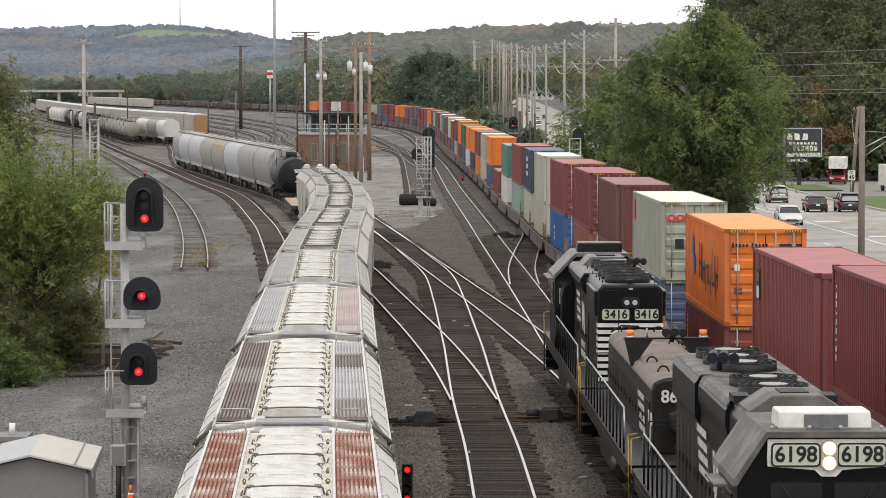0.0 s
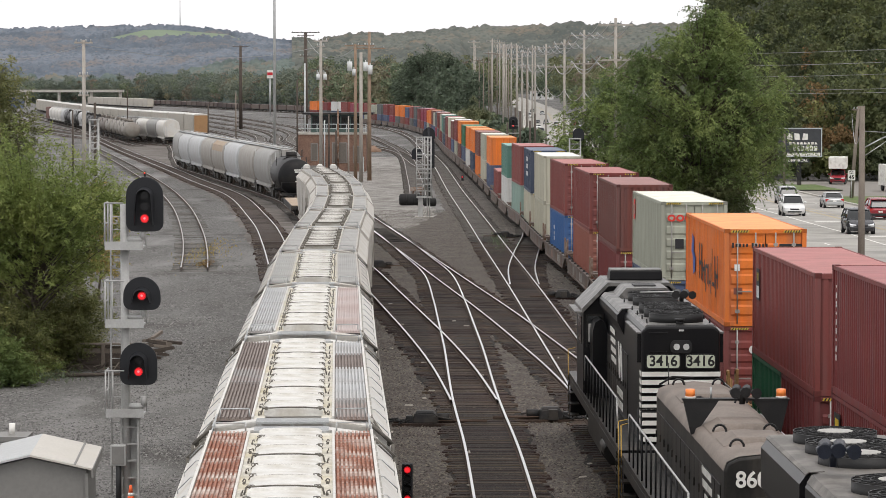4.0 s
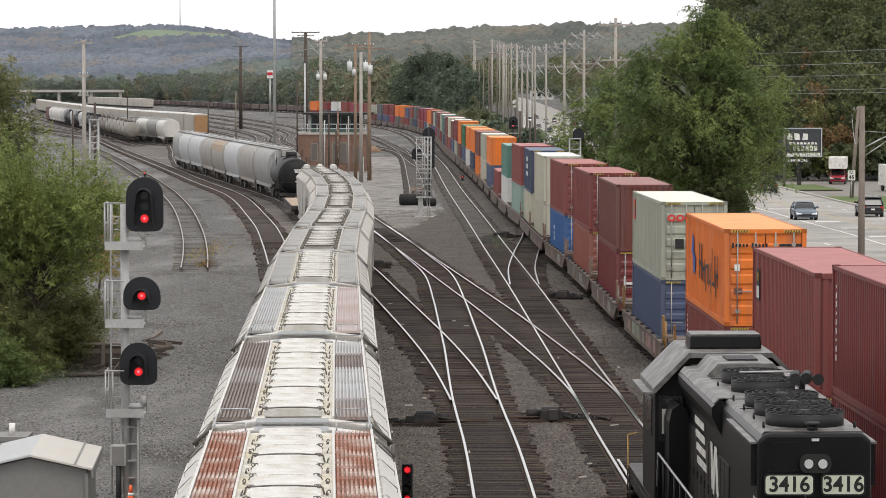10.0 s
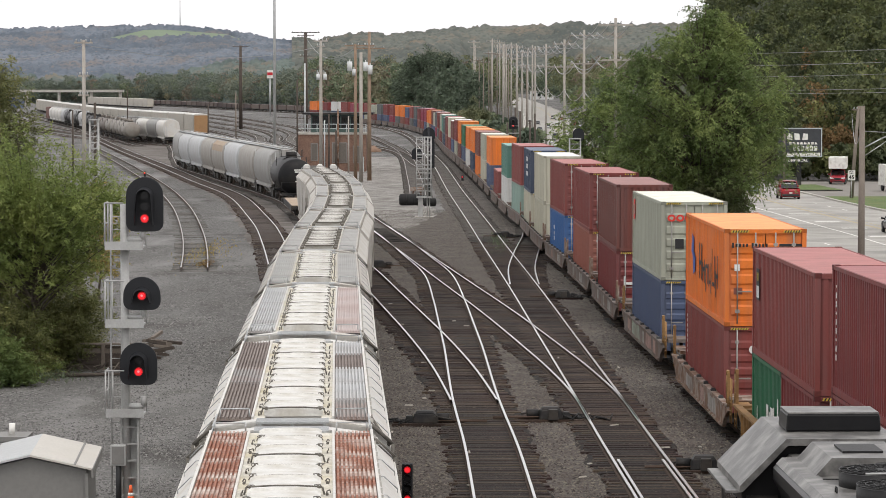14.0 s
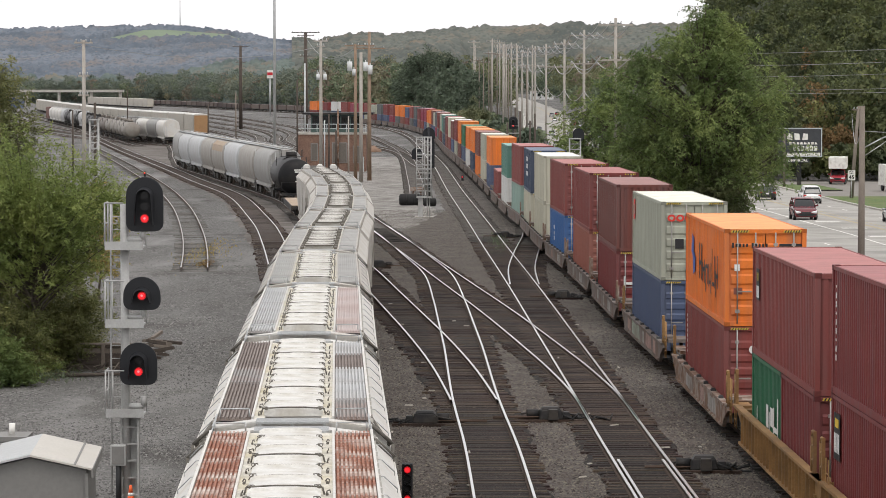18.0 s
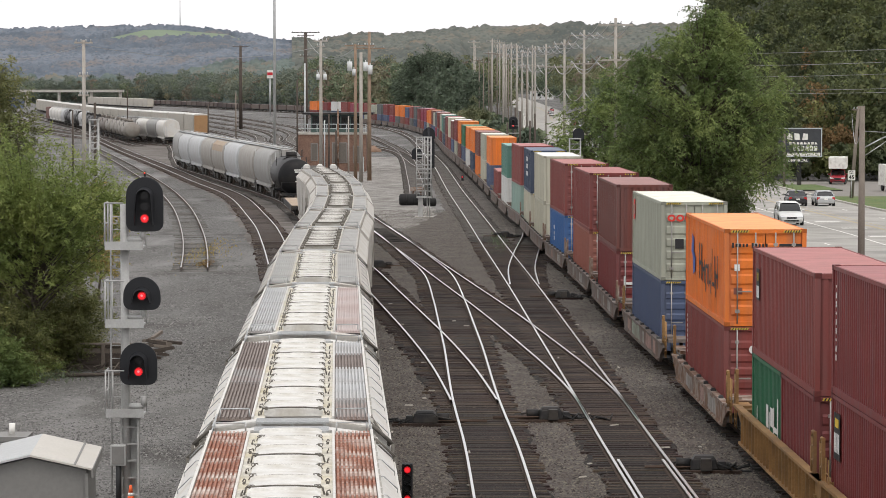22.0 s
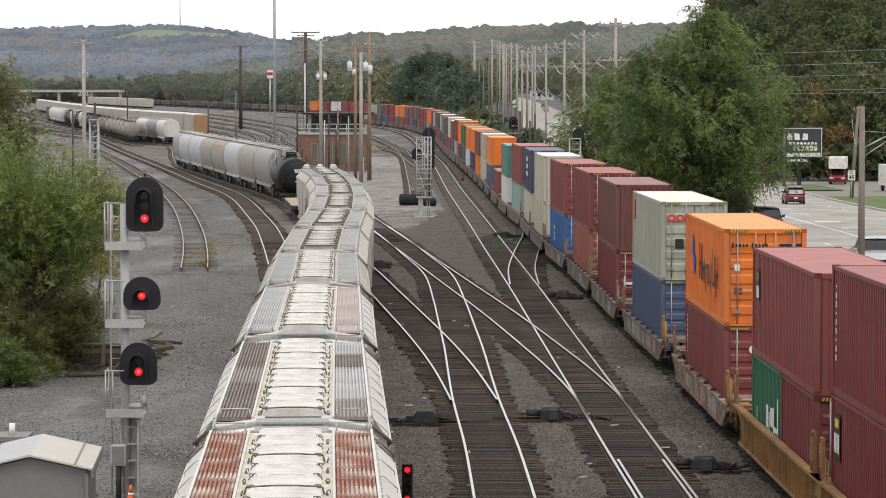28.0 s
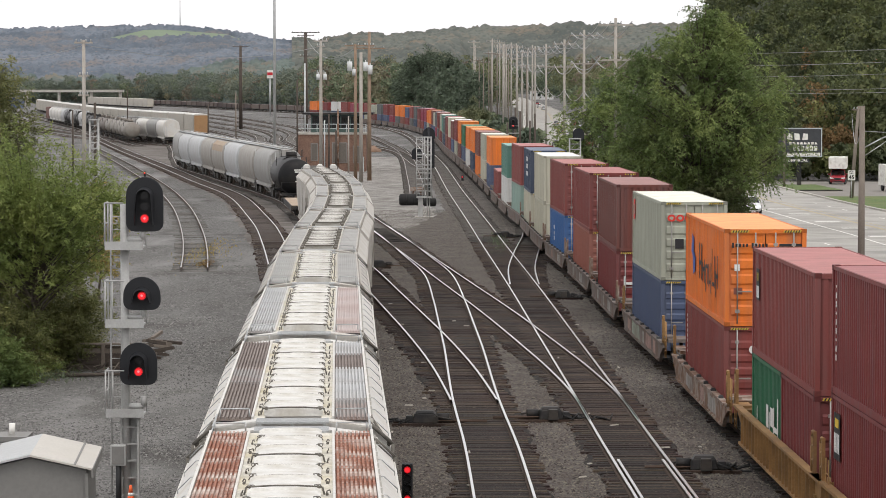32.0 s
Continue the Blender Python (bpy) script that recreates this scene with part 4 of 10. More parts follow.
    for k in range(9):
        side(o, 11.5, 2.45 - 0.2 * k, 0.1, 0.13 if k % 3 else 0.06, white, "lettering_stroke")
    lows = [q for q in scene.objects if q.name.startswith("shipping_container") and 70.5 < q.matrix_basis.translation.y < 80 and q.matrix_basis.translation.z < 1]
    lows.sort(key=lambda q: q.matrix_basis.translation.y)
    for x, w, h in ((-0.62, 0.12, 0.72), (-0.55, 0.34, 0.12), (-0.48, 0.22, 0.12)):
        front(lows[0], x, 1.55 - (0.28 if w == 0.22 else 0) + (0.12 if w == 0.34 else 0), w, h, white, "lettering_stroke", 0.0)
    for y, w, h, z in ((0.5, 0.16, 1.0, 1.35), (0.9, 0.5, 0.14, 1.0), (1.3, 0.14, 0.7, 1.2), (1.7, 0.5, 0.5, 1.25), (2.2, 0.14, 0.5, 1.1), (2.6, 0.4, 0.6, 1.2), (4.8, 0.08, 0.5, 1.0)):
        side(lows[1], y, z, w, h, white, "lettering_stroke")
    o = box_at(90.8, False)
    for k in range(8):
        side(o, 11.4, 2.1 - 0.17 * k, 0.09, 0.1, white, "lettering_stroke")
    part("round_mark", Shape().disc((-0.35, 0.02, 1.9), 0.13, depth=0.03), white, o)
    front(o, 0.2, 1.4, 0.12, 0.3, white, "lettering_stroke", 0.02)
    o = box_at(170.2, False)
    for z, w in ((1.6, 0.6), (1.25, 0.3), (0.95, 0.5)):
        side(o, 8.5, z, w, 0.22, white, "lettering_stroke")
    o = box_at(206.5, True)
    for z in (2.2, 1.7, 1.2):
        side(o, 6.0, z, 2.0, 0.3, white, "lettering_stroke")
    o = box_at(151.2, True)
    front(o, -0.45, 1.75, 0.4, 0.3, white, "label_plate", 0.0)
    front(o, -0.45, 1.1, 0.45, 0.3, yellow, "label_plate", 0.0)


decals()


# ---- covered hoppers ----
M_CREAM = mat("weathered_cream_paint", (0.585, 0.572, 0.543), 0.55, var=0.16, scale=0.9, fine=16, dirt=(0.40, 0.34, 0.26), dirt_amt=0.45, dirt_scale=0.9)
M_HATCH = mat("white_hatch_plastic", (0.605, 0.596, 0.566), 0.55, var=0.17, scale=1.5, fine=20, dirt=(0.38, 0.34, 0.27), dirt_amt=0.55, dirt_scale=2.0)
M_HATCHDULL = mat("dusty_hatch_plastic", (0.53, 0.52, 0.49), 0.55, var=0.15, scale=1.5, fine=20, dirt=(0.32, 0.29, 0.24), dirt_amt=0.5, dirt_scale=2.0)
M_STRAP = mat("dirty_latch_steel", (0.15, 0.138, 0.12), 0.7, 0.3, var=0.3)
M_GRIME = mat("dusty_hatch_edge", (0.56, 0.535, 0.47), 0.8, var=0.4, scale=3, fine=20, dirt=(0.50, 0.43, 0.24), dirt_amt=0.5, dirt_scale=0.9)
M_WALK = {
    "rust": mat("rusted_running_board", (0.27, 0.105, 0.062), 0.75, 0.15, var=0.5, scale=2.5, fine=18, dirt=(0.56, 0.50, 0.45), dirt_amt=1.0, dirt_scale=1.9),
    "grey": mat("dull_running_board", (0.26, 0.245, 0.235), 0.6, 0.35, var=0.2, scale=1.0, fine=18, dirt=(0.33, 0.19, 0.14), dirt_amt=0.5, dirt_scale=0.8),
    "brown": mat("brown_running_board", (0.17, 0.135, 0.12), 0.7, 0.2, var=0.25, scale=1.0, fine=18, dirt=(0.30, 0.26, 0.23), dirt_amt=0.4, dirt_scale=0.8),
    "bright": mat("bright_running_board", (0.46, 0.465, 0.465), 0.5, 0.35, var=0.15, scale=1.0, fine=18, dirt=(0.28, 0.25, 0.23), dirt_amt=0.6, dirt_scale=0.8),
    "dull": mat("dull_grey_running_board", (0.41, 0.405, 0.39), 0.6, 0.25, var=0.2, scale=1.0, fine=18, dirt=(0.22, 0.2, 0.18), dirt_amt=0.5, dirt_scale=0.8),
    "pink": mat("stained_running_board", (0.52, 0.45, 0.43), 0.6, 0.25, var=0.2, scale=1.0, fine=18, dirt=(0.36, 0.22, 0.18), dirt_amt=0.7, dirt_scale=0.6),
}
BODY_PROFILE = ((-0.95, 0.95), (-1.5, 1.25), (-1.65, 1.6), (-1.68, 2.6), (-1.68, 3.4), (-1.68, 3.97), (-1.36, 4.34), (-0.72, 4.39), (0.72, 4.39), (1.36, 4.34), (1.68, 3.97),
                (1.68, 3.4), (1.68, 2.6), (1.65, 1.6), (1.5, 1.25), (0.95, 0.95))


def hopper(m, body, walk_l, walk_r, label, length=17.7, detail=True, group="covered hopper cars"):
    h = thing("covered_hopper_car", m, label, "hopper car", group)
    L = length
    s = Shape()
    # tapered ends: the profile closes in towards both slope sheets
    rows = []
    for y, zlow in ((-L / 2 + 0.9, 3.0), (-L / 2 + 1.0, 2.7), (-L / 2 + 3.6, 0.0), (0, 0.0), (L / 2 - 3.6, 0.0), (L / 2 - 1.0, 2.7), (L / 2 - 0.9, 3.0)):
        rows.append([(x, y, max(z, zlow)) for x, z in BODY_PROFILE])
    s.strip(rows, closed=True)
    n = len(BODY_PROFILE)
    s.face(list(reversed(range(n))))
    s.face([6 * n + i for i in range(n)])
    part("body", s, body, h)
    # side ribs and top chord
    rb = Shape()
    for sx in (-1, 1):
        rb.box(sx * 1.69 - 0.03, sx * 1.69 + 0.03, -L / 2 + 0.9, L / 2 - 0.9, 3.84, 3.93)
        rb.box(sx * 1.5 - 0.06, sx * 1.5 + 0.06, -L / 2 + 0.2, L / 2 - 0.2, 0.98, 1.22)
        for y in (-L / 6, L / 6):
            rb.box(sx * 1.68 - 0.03, sx * 1.68 + 0.03, y - 0.06, y + 0.06, 1.2, 3.5)
    part("side_frame", rb, body, h)
    en = Shape()
    for sy in (-1, 1):
        y0 = sy * (L / 2 - 0.1)
        en.box(-1.5, 1.5, min(y0, y0 - sy * 1.6), max(y0, y0 - sy * 1.6), 0.95, 1.15)
        for sx in (-1, 1):
            en.tube((sx * 1.42, y0, 1.1), (sx * 1.42, y0, 4.2), 0.035, n=6)
            en.tube((sx * 0.95, y0, 1.1), (sx * 0.95, y0, 4.3), 0.03, n=6)
            en.tube((sx * 1.42, y0 - sy * 1.0, 1.1), (sx * 1.42, y0 - sy * 0.9, 3.2), 0.06, n=6)
            for k in range(9):
                en.tube((sx * 0.95, y0, 1.3 + k * 0.35), (sx * 1.42, y0, 1.3 + k * 0.35), 0.016, n=4)
    part("end_cage", en, body, h)
    # running boards along both sides of the hatches
    for sx, kind in ((-1, walk_l), (1, walk_r)):
        x0, x1 = sorted((sx * 0.72, sx * 1.30))
        sections = 5 if detail else 1
        for j in range(sections):
            ya, yb = -L / 2 + 0.95 + (L - 1.9) * j / sections, -L / 2 + 0.95 + (L - 1.9) * (j + 1) / sections - 0.03
            prof = []
            nb, hi = (9, 4.462) if detail else (13, 4.442)
            for i in range(nb):
                x, k = x0 + (x1 - x0) * i / nb, (x1 - x0) / nb
                prof += [(x, 4.425), (x + k * 0.25, 4.425), (x + k * 0.3, hi), (x + k * 0.8, hi), (x + k * 0.85, 4.425)]
            kd = kind[j % len(kind)] if isinstance(kind, tuple) else kind
            part("running_board", Shape().prism([(x0, 4.40)] + prof + [(x1, 4.425), (x1, 4.40)], ya, yb), M_WALK[kd], h)
        e = Shape().box(sx * 1.325 - 0.022, sx * 1.325 + 0.022, -L / 2 + 0.9, L / 2 - 0.9, 4.34, 4.475).box(sx * 0.695 - 0.02, sx * 0.695 + 0.02, -L / 2 + 0.9, L / 2 - 0.9, 4.38, 4.475)
        for j in range(22):
            y = -L / 2 + 1.2 + (L - 2.4) * j / 21
            e.box(sx * 1.36 - 0.03, sx * 1.36 + 0.03, y - 0.03, y + 0.03, 4.28, 4.40)
        part("board_edge", e, body, h)
    # wire grabs down the shoulders and dark braces at the corners
    if detail:
        for sx in (-1, 1):
            for j in range(8):
                y = -L / 2 + 1.6 + (L - 3.2) * j / 7
                part("shoulder_grab", Shape().wire([(sx * 1.37, y, 4.31), (sx * 1.45, y, 4.30), (sx * 1.66, y + 0.42, 4.06), (sx * 1.66, y + 0.44, 4.0)], 0.009, 4), M_GALV, h)
            for sy in (-1, 1):
                ye = sy * (L / 2 - 0.85)
                part("corner_brace", Shape().wire([(sx * 1.28, ye, 4.40), (sx * 1.72, ye, 4.0), (sx * 1.72, ye, 3.5)], 0.04, 4).wire([(sx * 1.34, ye - sy * 0.75, 4.40), (sx * 1.66, ye, 3.98)], 0.03, 4), M_STRAP, h)
    # transverse end platforms with grab rails
    for sy in (-1, 1):
        y0 = sy * (L / 2 - 0.55)
        p = Shape()
        for k in range(8):
            ys = y0 - 0.34 + 0.086 * k
            p.box(-0.62, 0.62, ys, ys + 0.05, 4.425, 4.455)
        for x in (-0.55, 0.0, 0.55):
            p.box(x - 0.025, x + 0.025, y0 - 0.34, y0 + 0.34, 4.39, 4.424)
        for sx in (-1, 1):
            part("platform_arm", Shape().prism([(sx * 0.62, 4.455), (sx * 1.36, 4.36), (sx * 1.36, 4.33), (sx * 0.62, 4.425)], y0 - 0.2, y0 + 0.2), body, h)
        part("end_platform", p, M_GALV, h)
        g = Shape()
        for sx in (-1, 1):
            g.wire([(sx * 0.75, y0 - sy * 0.45, 4.46), (sx * 0.75, y0 - sy * 0.45, 4.6), (sx * 1.25, y0 - sy * 0.45, 4.6), (sx * 1.25, y0 - sy * 0.45, 4.46)], 0.014, 5)
            g.wire([(sx * 1.38, y0 + sy * 0.4, 4.2), (sx * 1.30, y0 + sy * 0.45, 4.52), (sx * 1.30, y0 - sy * 0.3, 4.52)], 0.018, 5)
        part("grab_rail", g, M_GALV, h)
    # the long hatch trough: coaming and four covers in a row, with cross ribs, straps and latches
    for sx in (-1, 1):
        part("hatch_coaming", Shape().box(*sorted((sx * 0.49, sx * 0.68)), -L / 2 + 1.0, L / 2 - 1.0, 4.39, 4.43), M_GRIME, h)
    nh = 4
    hl = (L - 2.9) / nh
    cov = strap = latch = None
    for j in range(nh):
        y = -L / 2 + 1.45 + (j + 0.5) * hl
        if cov is None:
            prof = ((-0.51, 4.41), (-0.51, 4.50), (-0.45, 4.535), (-0.17, 4.55), (0.17, 4.55), (0.45, 4.535), (0.51, 4.50), (0.51, 4.41))
            rows = []
            for t, dz in ((-0.485, 0.0), (-0.47, 0.0), (-0.465, 0.035), (-0.44, 0.035), (-0.435, 0.0), (-0.18, 0.0), (-0.175, 0.028), (-0.155, 0.028), (-0.15, 0.0), (0.15, 0.0), (0.155, 0.028), (0.175, 0.028), (0.18, 0.0),
                          (0.435, 0.0), (0.44, 0.035), (0.465, 0.035), (0.47, 0.0), (0.485, 0.0)):
                rows.append([(x, t * hl, z + (dz if z > 4.45 else 0)) for x, z in prof])
            sh = Shape().strip(rows)
            sh.face(range(8)), sh.face(range(len(rows) * 8 - 8, len(rows) * 8))
            cov = part("hatch_cover", sh, M_HATCH if body is M_CREAM else M_HATCHDULL, h, at=pose(0, y, 0))
        else:
            o = new("hatch_cover", cov.data)
            o.parent, o.matrix_basis = h, pose(0, y, 0)
        if detail:
            if strap is None:
                ss = Shape()
                ss.wire([(-0.56, 0, 4.45), (-0.53, 0, 4.56), (-0.2, 0, 4.578), (0.2, 0, 4.578), (0.53, 0, 4.56), (0.56, 0, 4.45)], 0.015, 5)
                strap = ss.mesh("strap", [M_STRAP])
                thin = Shape().wire([(-0.53, 0, 4.50), (-0.5, 0, 4.55), (-0.2, 0, 4.572), (0.2, 0, 4.572), (0.5, 0, 4.55), (0.53, 0, 4.50)], 0.009, 5).mesh("strap", [M_STRAP])
                ls = Shape().box(-0.016, 0.016, -0.035, 0.03, 4.43, 4.47, top=(0.006, 0.01)).wire([(0.0, -0.09, 4.45), (0.012, -0.08, 4.50), (0.02, 0.07, 4.50), (0.01, 0.16, 4.45)], 0.009, 4)
                latch = ls.mesh("latch", [M_STRAP])
                hs = Shape().box(-0.02, 0.02, -0.03, 0.03, 4.53, 4.585, top=(0.008, 0.01)).wire([(-0.05, 0.0, 4.56), (-0.04, 0.11, 4.575), (0.04, 0.11, 4.575), (0.05, 0.0, 4.56)], 0.008, 4)
                clamp = hs.mesh("clamp", [M_STRAP])
            for f in (-0.5, -0.165, 0.165):
                o = new("strap", strap if f == -0.5 else thin)
                o.parent, o.matrix_basis = h, pose(0, y + f * hl, 0)
                for sx in (-1, 1):
                    o = new("latch", latch)
                    o.parent, o.matrix_basis = h, pose(sx * 0.60, y + (f + 0.02) * hl, 0, 0, 0, random.uniform(-15, 15))
                for x in (-0.47, 0.47):
                    o = new("clamp", clamp)
                    o.parent, o.matrix_basis = h, pose(x, y + f * hl, 0, 0, 0, random.uniform(-25, 25))
    if not detail:
        ss = Shape()
        for j in range(nh):
            for f in (-0.5, -0.165, 0.165):
                y = -L / 2 + 1.45 + (j + 0.5 + f) * hl
                ss.wire([(-0.56, y, 4.45), (-0.53, y, 4.57), (0.53, y, 4.57), (0.56, y, 4.45)], 0.04 if f == -0.5 else 0.022, 4)
                for sx in (-1, 1):
                    ss.box(sx * 0.6 - 0.05, sx * 0.6 + 0.05, y - 0.12, y + 0.2, 4.42, 4.53)
        tagged(part("hatch_strap", ss, M_STRAP, h), kind="stuff")
    # outlet gates below
    for j in range(3):
        y = (j - 1) * L / 4.2
        part("outlet_gate", Shape().box(-0.5, 0.5, y - 0.5, y + 0.5, 0.4, 1.0, top=(-0.5, -0.6)), body, h)
    truck(h, -L / 2 + 2.0, 2)
    truck(h, L / 2 - 2.0, 2)
    coupler(h, -L / 2, -1), coupler(h, L / 2, 1)
    return h


M_HGREY = mat("grey_hopper_paint", (0.29, 0.29, 0.28), 0.6, var=0.15, scale=0.8, fine=14, dirt=(0.27, 0.235, 0.20), dirt_amt=0.6, dirt_scale=0.5, streak=True)
M_HDARK = mat("dark_grey_hopper_paint", (0.18, 0.172, 0.162), 0.6, var=0.15, scale=0.8, fine=14, dirt=(0.2, 0.15, 0.11), dirt_amt=0.6, dirt_scale=0.5, streak=True)
M_HPALE = mat("pale_hopper_paint", (0.43, 0.44, 0.45), 0.55, var=0.15, scale=0.8, fine=14, dirt=(0.35, 0.32, 0.28), dirt_amt=0.6, dirt_scale=0.5, streak=True)
M_HTAN = mat("tan_hopper_paint", (0.34, 0.255, 0.175), 0.6, var=0.15, scale=0.8, fine=14, dirt=(0.3, 0.2, 0.13), dirt_amt=0.6, dirt_scale=0.5, streak=True)

M_HMID = mat("warm_grey_hopper_paint", (0.31, 0.295, 0.27), 0.6, var=0.15, scale=0.8, fine=14, dirt=(0.24, 0.2, 0.165), dirt_amt=0.7, dirt_scale=0.5, streak=True)
M_BEIGE = mat("dusty_beige_paint", (0.46, 0.44, 0.405), 0.6, var=0.14, scale=0.9, fine=16, dirt=(0.33, 0.28, 0.22), dirt_amt=0.5, dirt_scale=0.8)


def hopper_train():
    lab = "{} covered hopper car, white hatches, {} running boards"
    for y, wl_, wr_, word in ((42.3, "rust", "rust", "rusted"), (60.2, ("brown", "brown", "grey", "brown", "brown"), ("grey", "bright", "bright", "brown", "bright"), "grey and bright"), (79.0, "bright", "pink", "bright and stained pale"),
                              (97.2, "dull", "dull", "dull grey"), (115.4, "dull", "dull", "dull grey"), (134, "dull", "dull", "dull grey"),
                              (152.5, "dull", "dull", "dull grey"), (171, "dull", "dull", "dull grey"), (189.5, "dull", "dull", "dull grey"), (208, "dull", "dull", "dull grey")):
        car = hopper(trk_hopper.chord(y, 17), M_CREAM if y < 90 else M_BEIGE, wl_, wr_, lab.format("cream" if y < 90 else "dusty beige", word), detail=y < 105)
    for x in (-0.95, 0.0, 0.95):
        part("vent_cap", Shape().tube((x, 8.3, 4.4), (x, 8.3, 4.62), 0.24, 0.28, n=12).tube((x, 8.3, 4.62), (x, 8.3, 4.80), 0.28, 0.12, n=12), M_CREAM, car, "white vent cap")


hopper_train()


# ---- plants ----
M_BARK = mat("grey_bark", (0.075, 0.06, 0.05), 0.9, var=0.35, scale=4, fine=30, bump=0.6)
L_GREEN = leaf_mat("mid_green_leaves", (0.15, 0.205, 0.07), 0.3, 0.42, 0.3, 0.32)
# bluer than L_DEEP: haze is painted in for trees far off
L_FARDEEP = leaf_mat("haze_blued_dark_leaves", (0.088, 0.116, 0.079), 0.34, 0.34)
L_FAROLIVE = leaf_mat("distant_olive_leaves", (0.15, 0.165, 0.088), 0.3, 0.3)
# woods behind the yard, paled and blued by painted haze
L_MIST = leaf_mat("haze_painted_green_leaves", (0.128, 0.156, 0.13), 0.28, 0.3)
L_DEEP = leaf_mat("deep_green_leaves", (0.096, 0.114, 0.050))
L_FRESH = leaf_mat("fresh_green_leaves", (0.205, 0.26, 0.08))
L_OLIVE = leaf_mat("olive_leaves", (0.158, 0.172, 0.066), 0.35, 0.35, 0.35, 0.3)
L_YELLOW = leaf_mat("yellowing_leaves", (0.34, 0.28, 0.085))
L_RUST = leaf_mat("rust_brown_leaves", (0.20, 0.142, 0.062), 0.35, 0.42, 0.5, 0.3)
# L_SLOPE, L_FARRUST and L_GOLD: leaf colours muted by painted haze
L_SLOPE = leaf_mat("haze_muted_hillside_leaves", (0.155, 0.18, 0.14), 0.14, 0.35, 0.02, 0.2)
L_FARRUST = leaf_mat("haze_muted_autumn_leaves", (0.175, 0.142, 0.105), 0.25, 0.2, 0.05, 0.2)
L_GOLD = leaf_mat("haze_muted_golden_leaves", (0.205, 0.2, 0.122), 0.25, 0.25)
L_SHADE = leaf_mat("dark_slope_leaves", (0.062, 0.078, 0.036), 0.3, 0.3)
L_SLOPEGOLD = leaf_mat("yellow_green_slope_leaves", (0.105, 0.125, 0.047), 0.3, 0.25)
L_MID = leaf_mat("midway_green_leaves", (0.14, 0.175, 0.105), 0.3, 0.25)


def leaf_quads(rng, centres, normals, size, droop=0.0, aspect=0.42):
    """A pointed four-cornered leaf or spray at each centre."""
    n = len(centres)
    d = rng.normal(size=(n, 3))
    d[:, 2] -= droop
    d /= np.linalg.norm(d, axis=1)[:, None] + 1e-9
    u = np.cross(d, normals + rng.normal(size=(n, 3)) * 0.6)
    u /= np.linalg.norm(u, axis=1)[:, None] + 1e-9
    s = size * rng.uniform(0.6, 1.35, size=(n, 1))
    a = centres - d * s * 0.5
    b = centres + u * s * aspect * 0.5
    c = centres + d * s * 0.5
    e = centres - u * s * aspect * 0.5
    return np.stack([a, b, c, e], axis=1)


def limb(s, p, q, r0, r1, bend, rs, n=4):
    p, q = Vector(p), Vector(q)
    pts = [p.lerp(q, i / n) + Vector((rs.uniform(-1, 1), rs.uniform(-1, 1), rs.uniform(-0.3, 0.5))) * bend * (0 < i < n) for i in range(n + 1)]
    for i in range(n):
        s.tube(pts[i], pts[i + 1], r0 + (r1 - r0) * i / n, r0 + (r1 - r0) * (i + 1) / n, n=7, caps=False)
    return pts


def spray_leaves(rng, base, axis, length, leaf, droop, count, width=0.42):
    """Feathery twigs: paired narrow leaflets along each arching axis."""
    n = len(base)
    length = length * rng.uniform(0.6, 1.3, (n, 1))
    up = np.array([[0, 0, 1.0]])
    side = np.cross(axis, up + rng.normal(size=(n, 3)) * 0.45)
    side /= np.linalg.norm(side, axis=1)[:, None] + 1e-9
    out = []
    for k in range(count):
        t = 0.12 + 0.88 * (k + 0.5) / count
        c = base + axis * length * t - up * droop * length * t * t + rng.normal(size=(n, 3)) * leaf * 0.15
        for sg in (-1, 1):
            d = side * sg * (1.0 - 0.55 * t) + axis * (0.45 + 0.4 * t) - up * (0.25 + droop * 0.5) + rng.normal(size=(n, 3)) * 0.28
            d /= np.linalg.norm(d, axis=1)[:, None] + 1e-9
            w = np.cross(d, up + rng.normal(size=(n, 3)) * 0.6)
            w /= np.linalg.norm(w, axis=1)[:, None] + 1e-9
            s = leaf * (1.15 - 0.5 * t) * rng.uniform(0.7, 1.25, (n, 1))
            m = c + d * s * 0.45
            out.append(np.stack([c - w * s * width * 0.3, m + w * s * width * 0.6, c + d * s], axis=1))
    return np.concatenate(out)


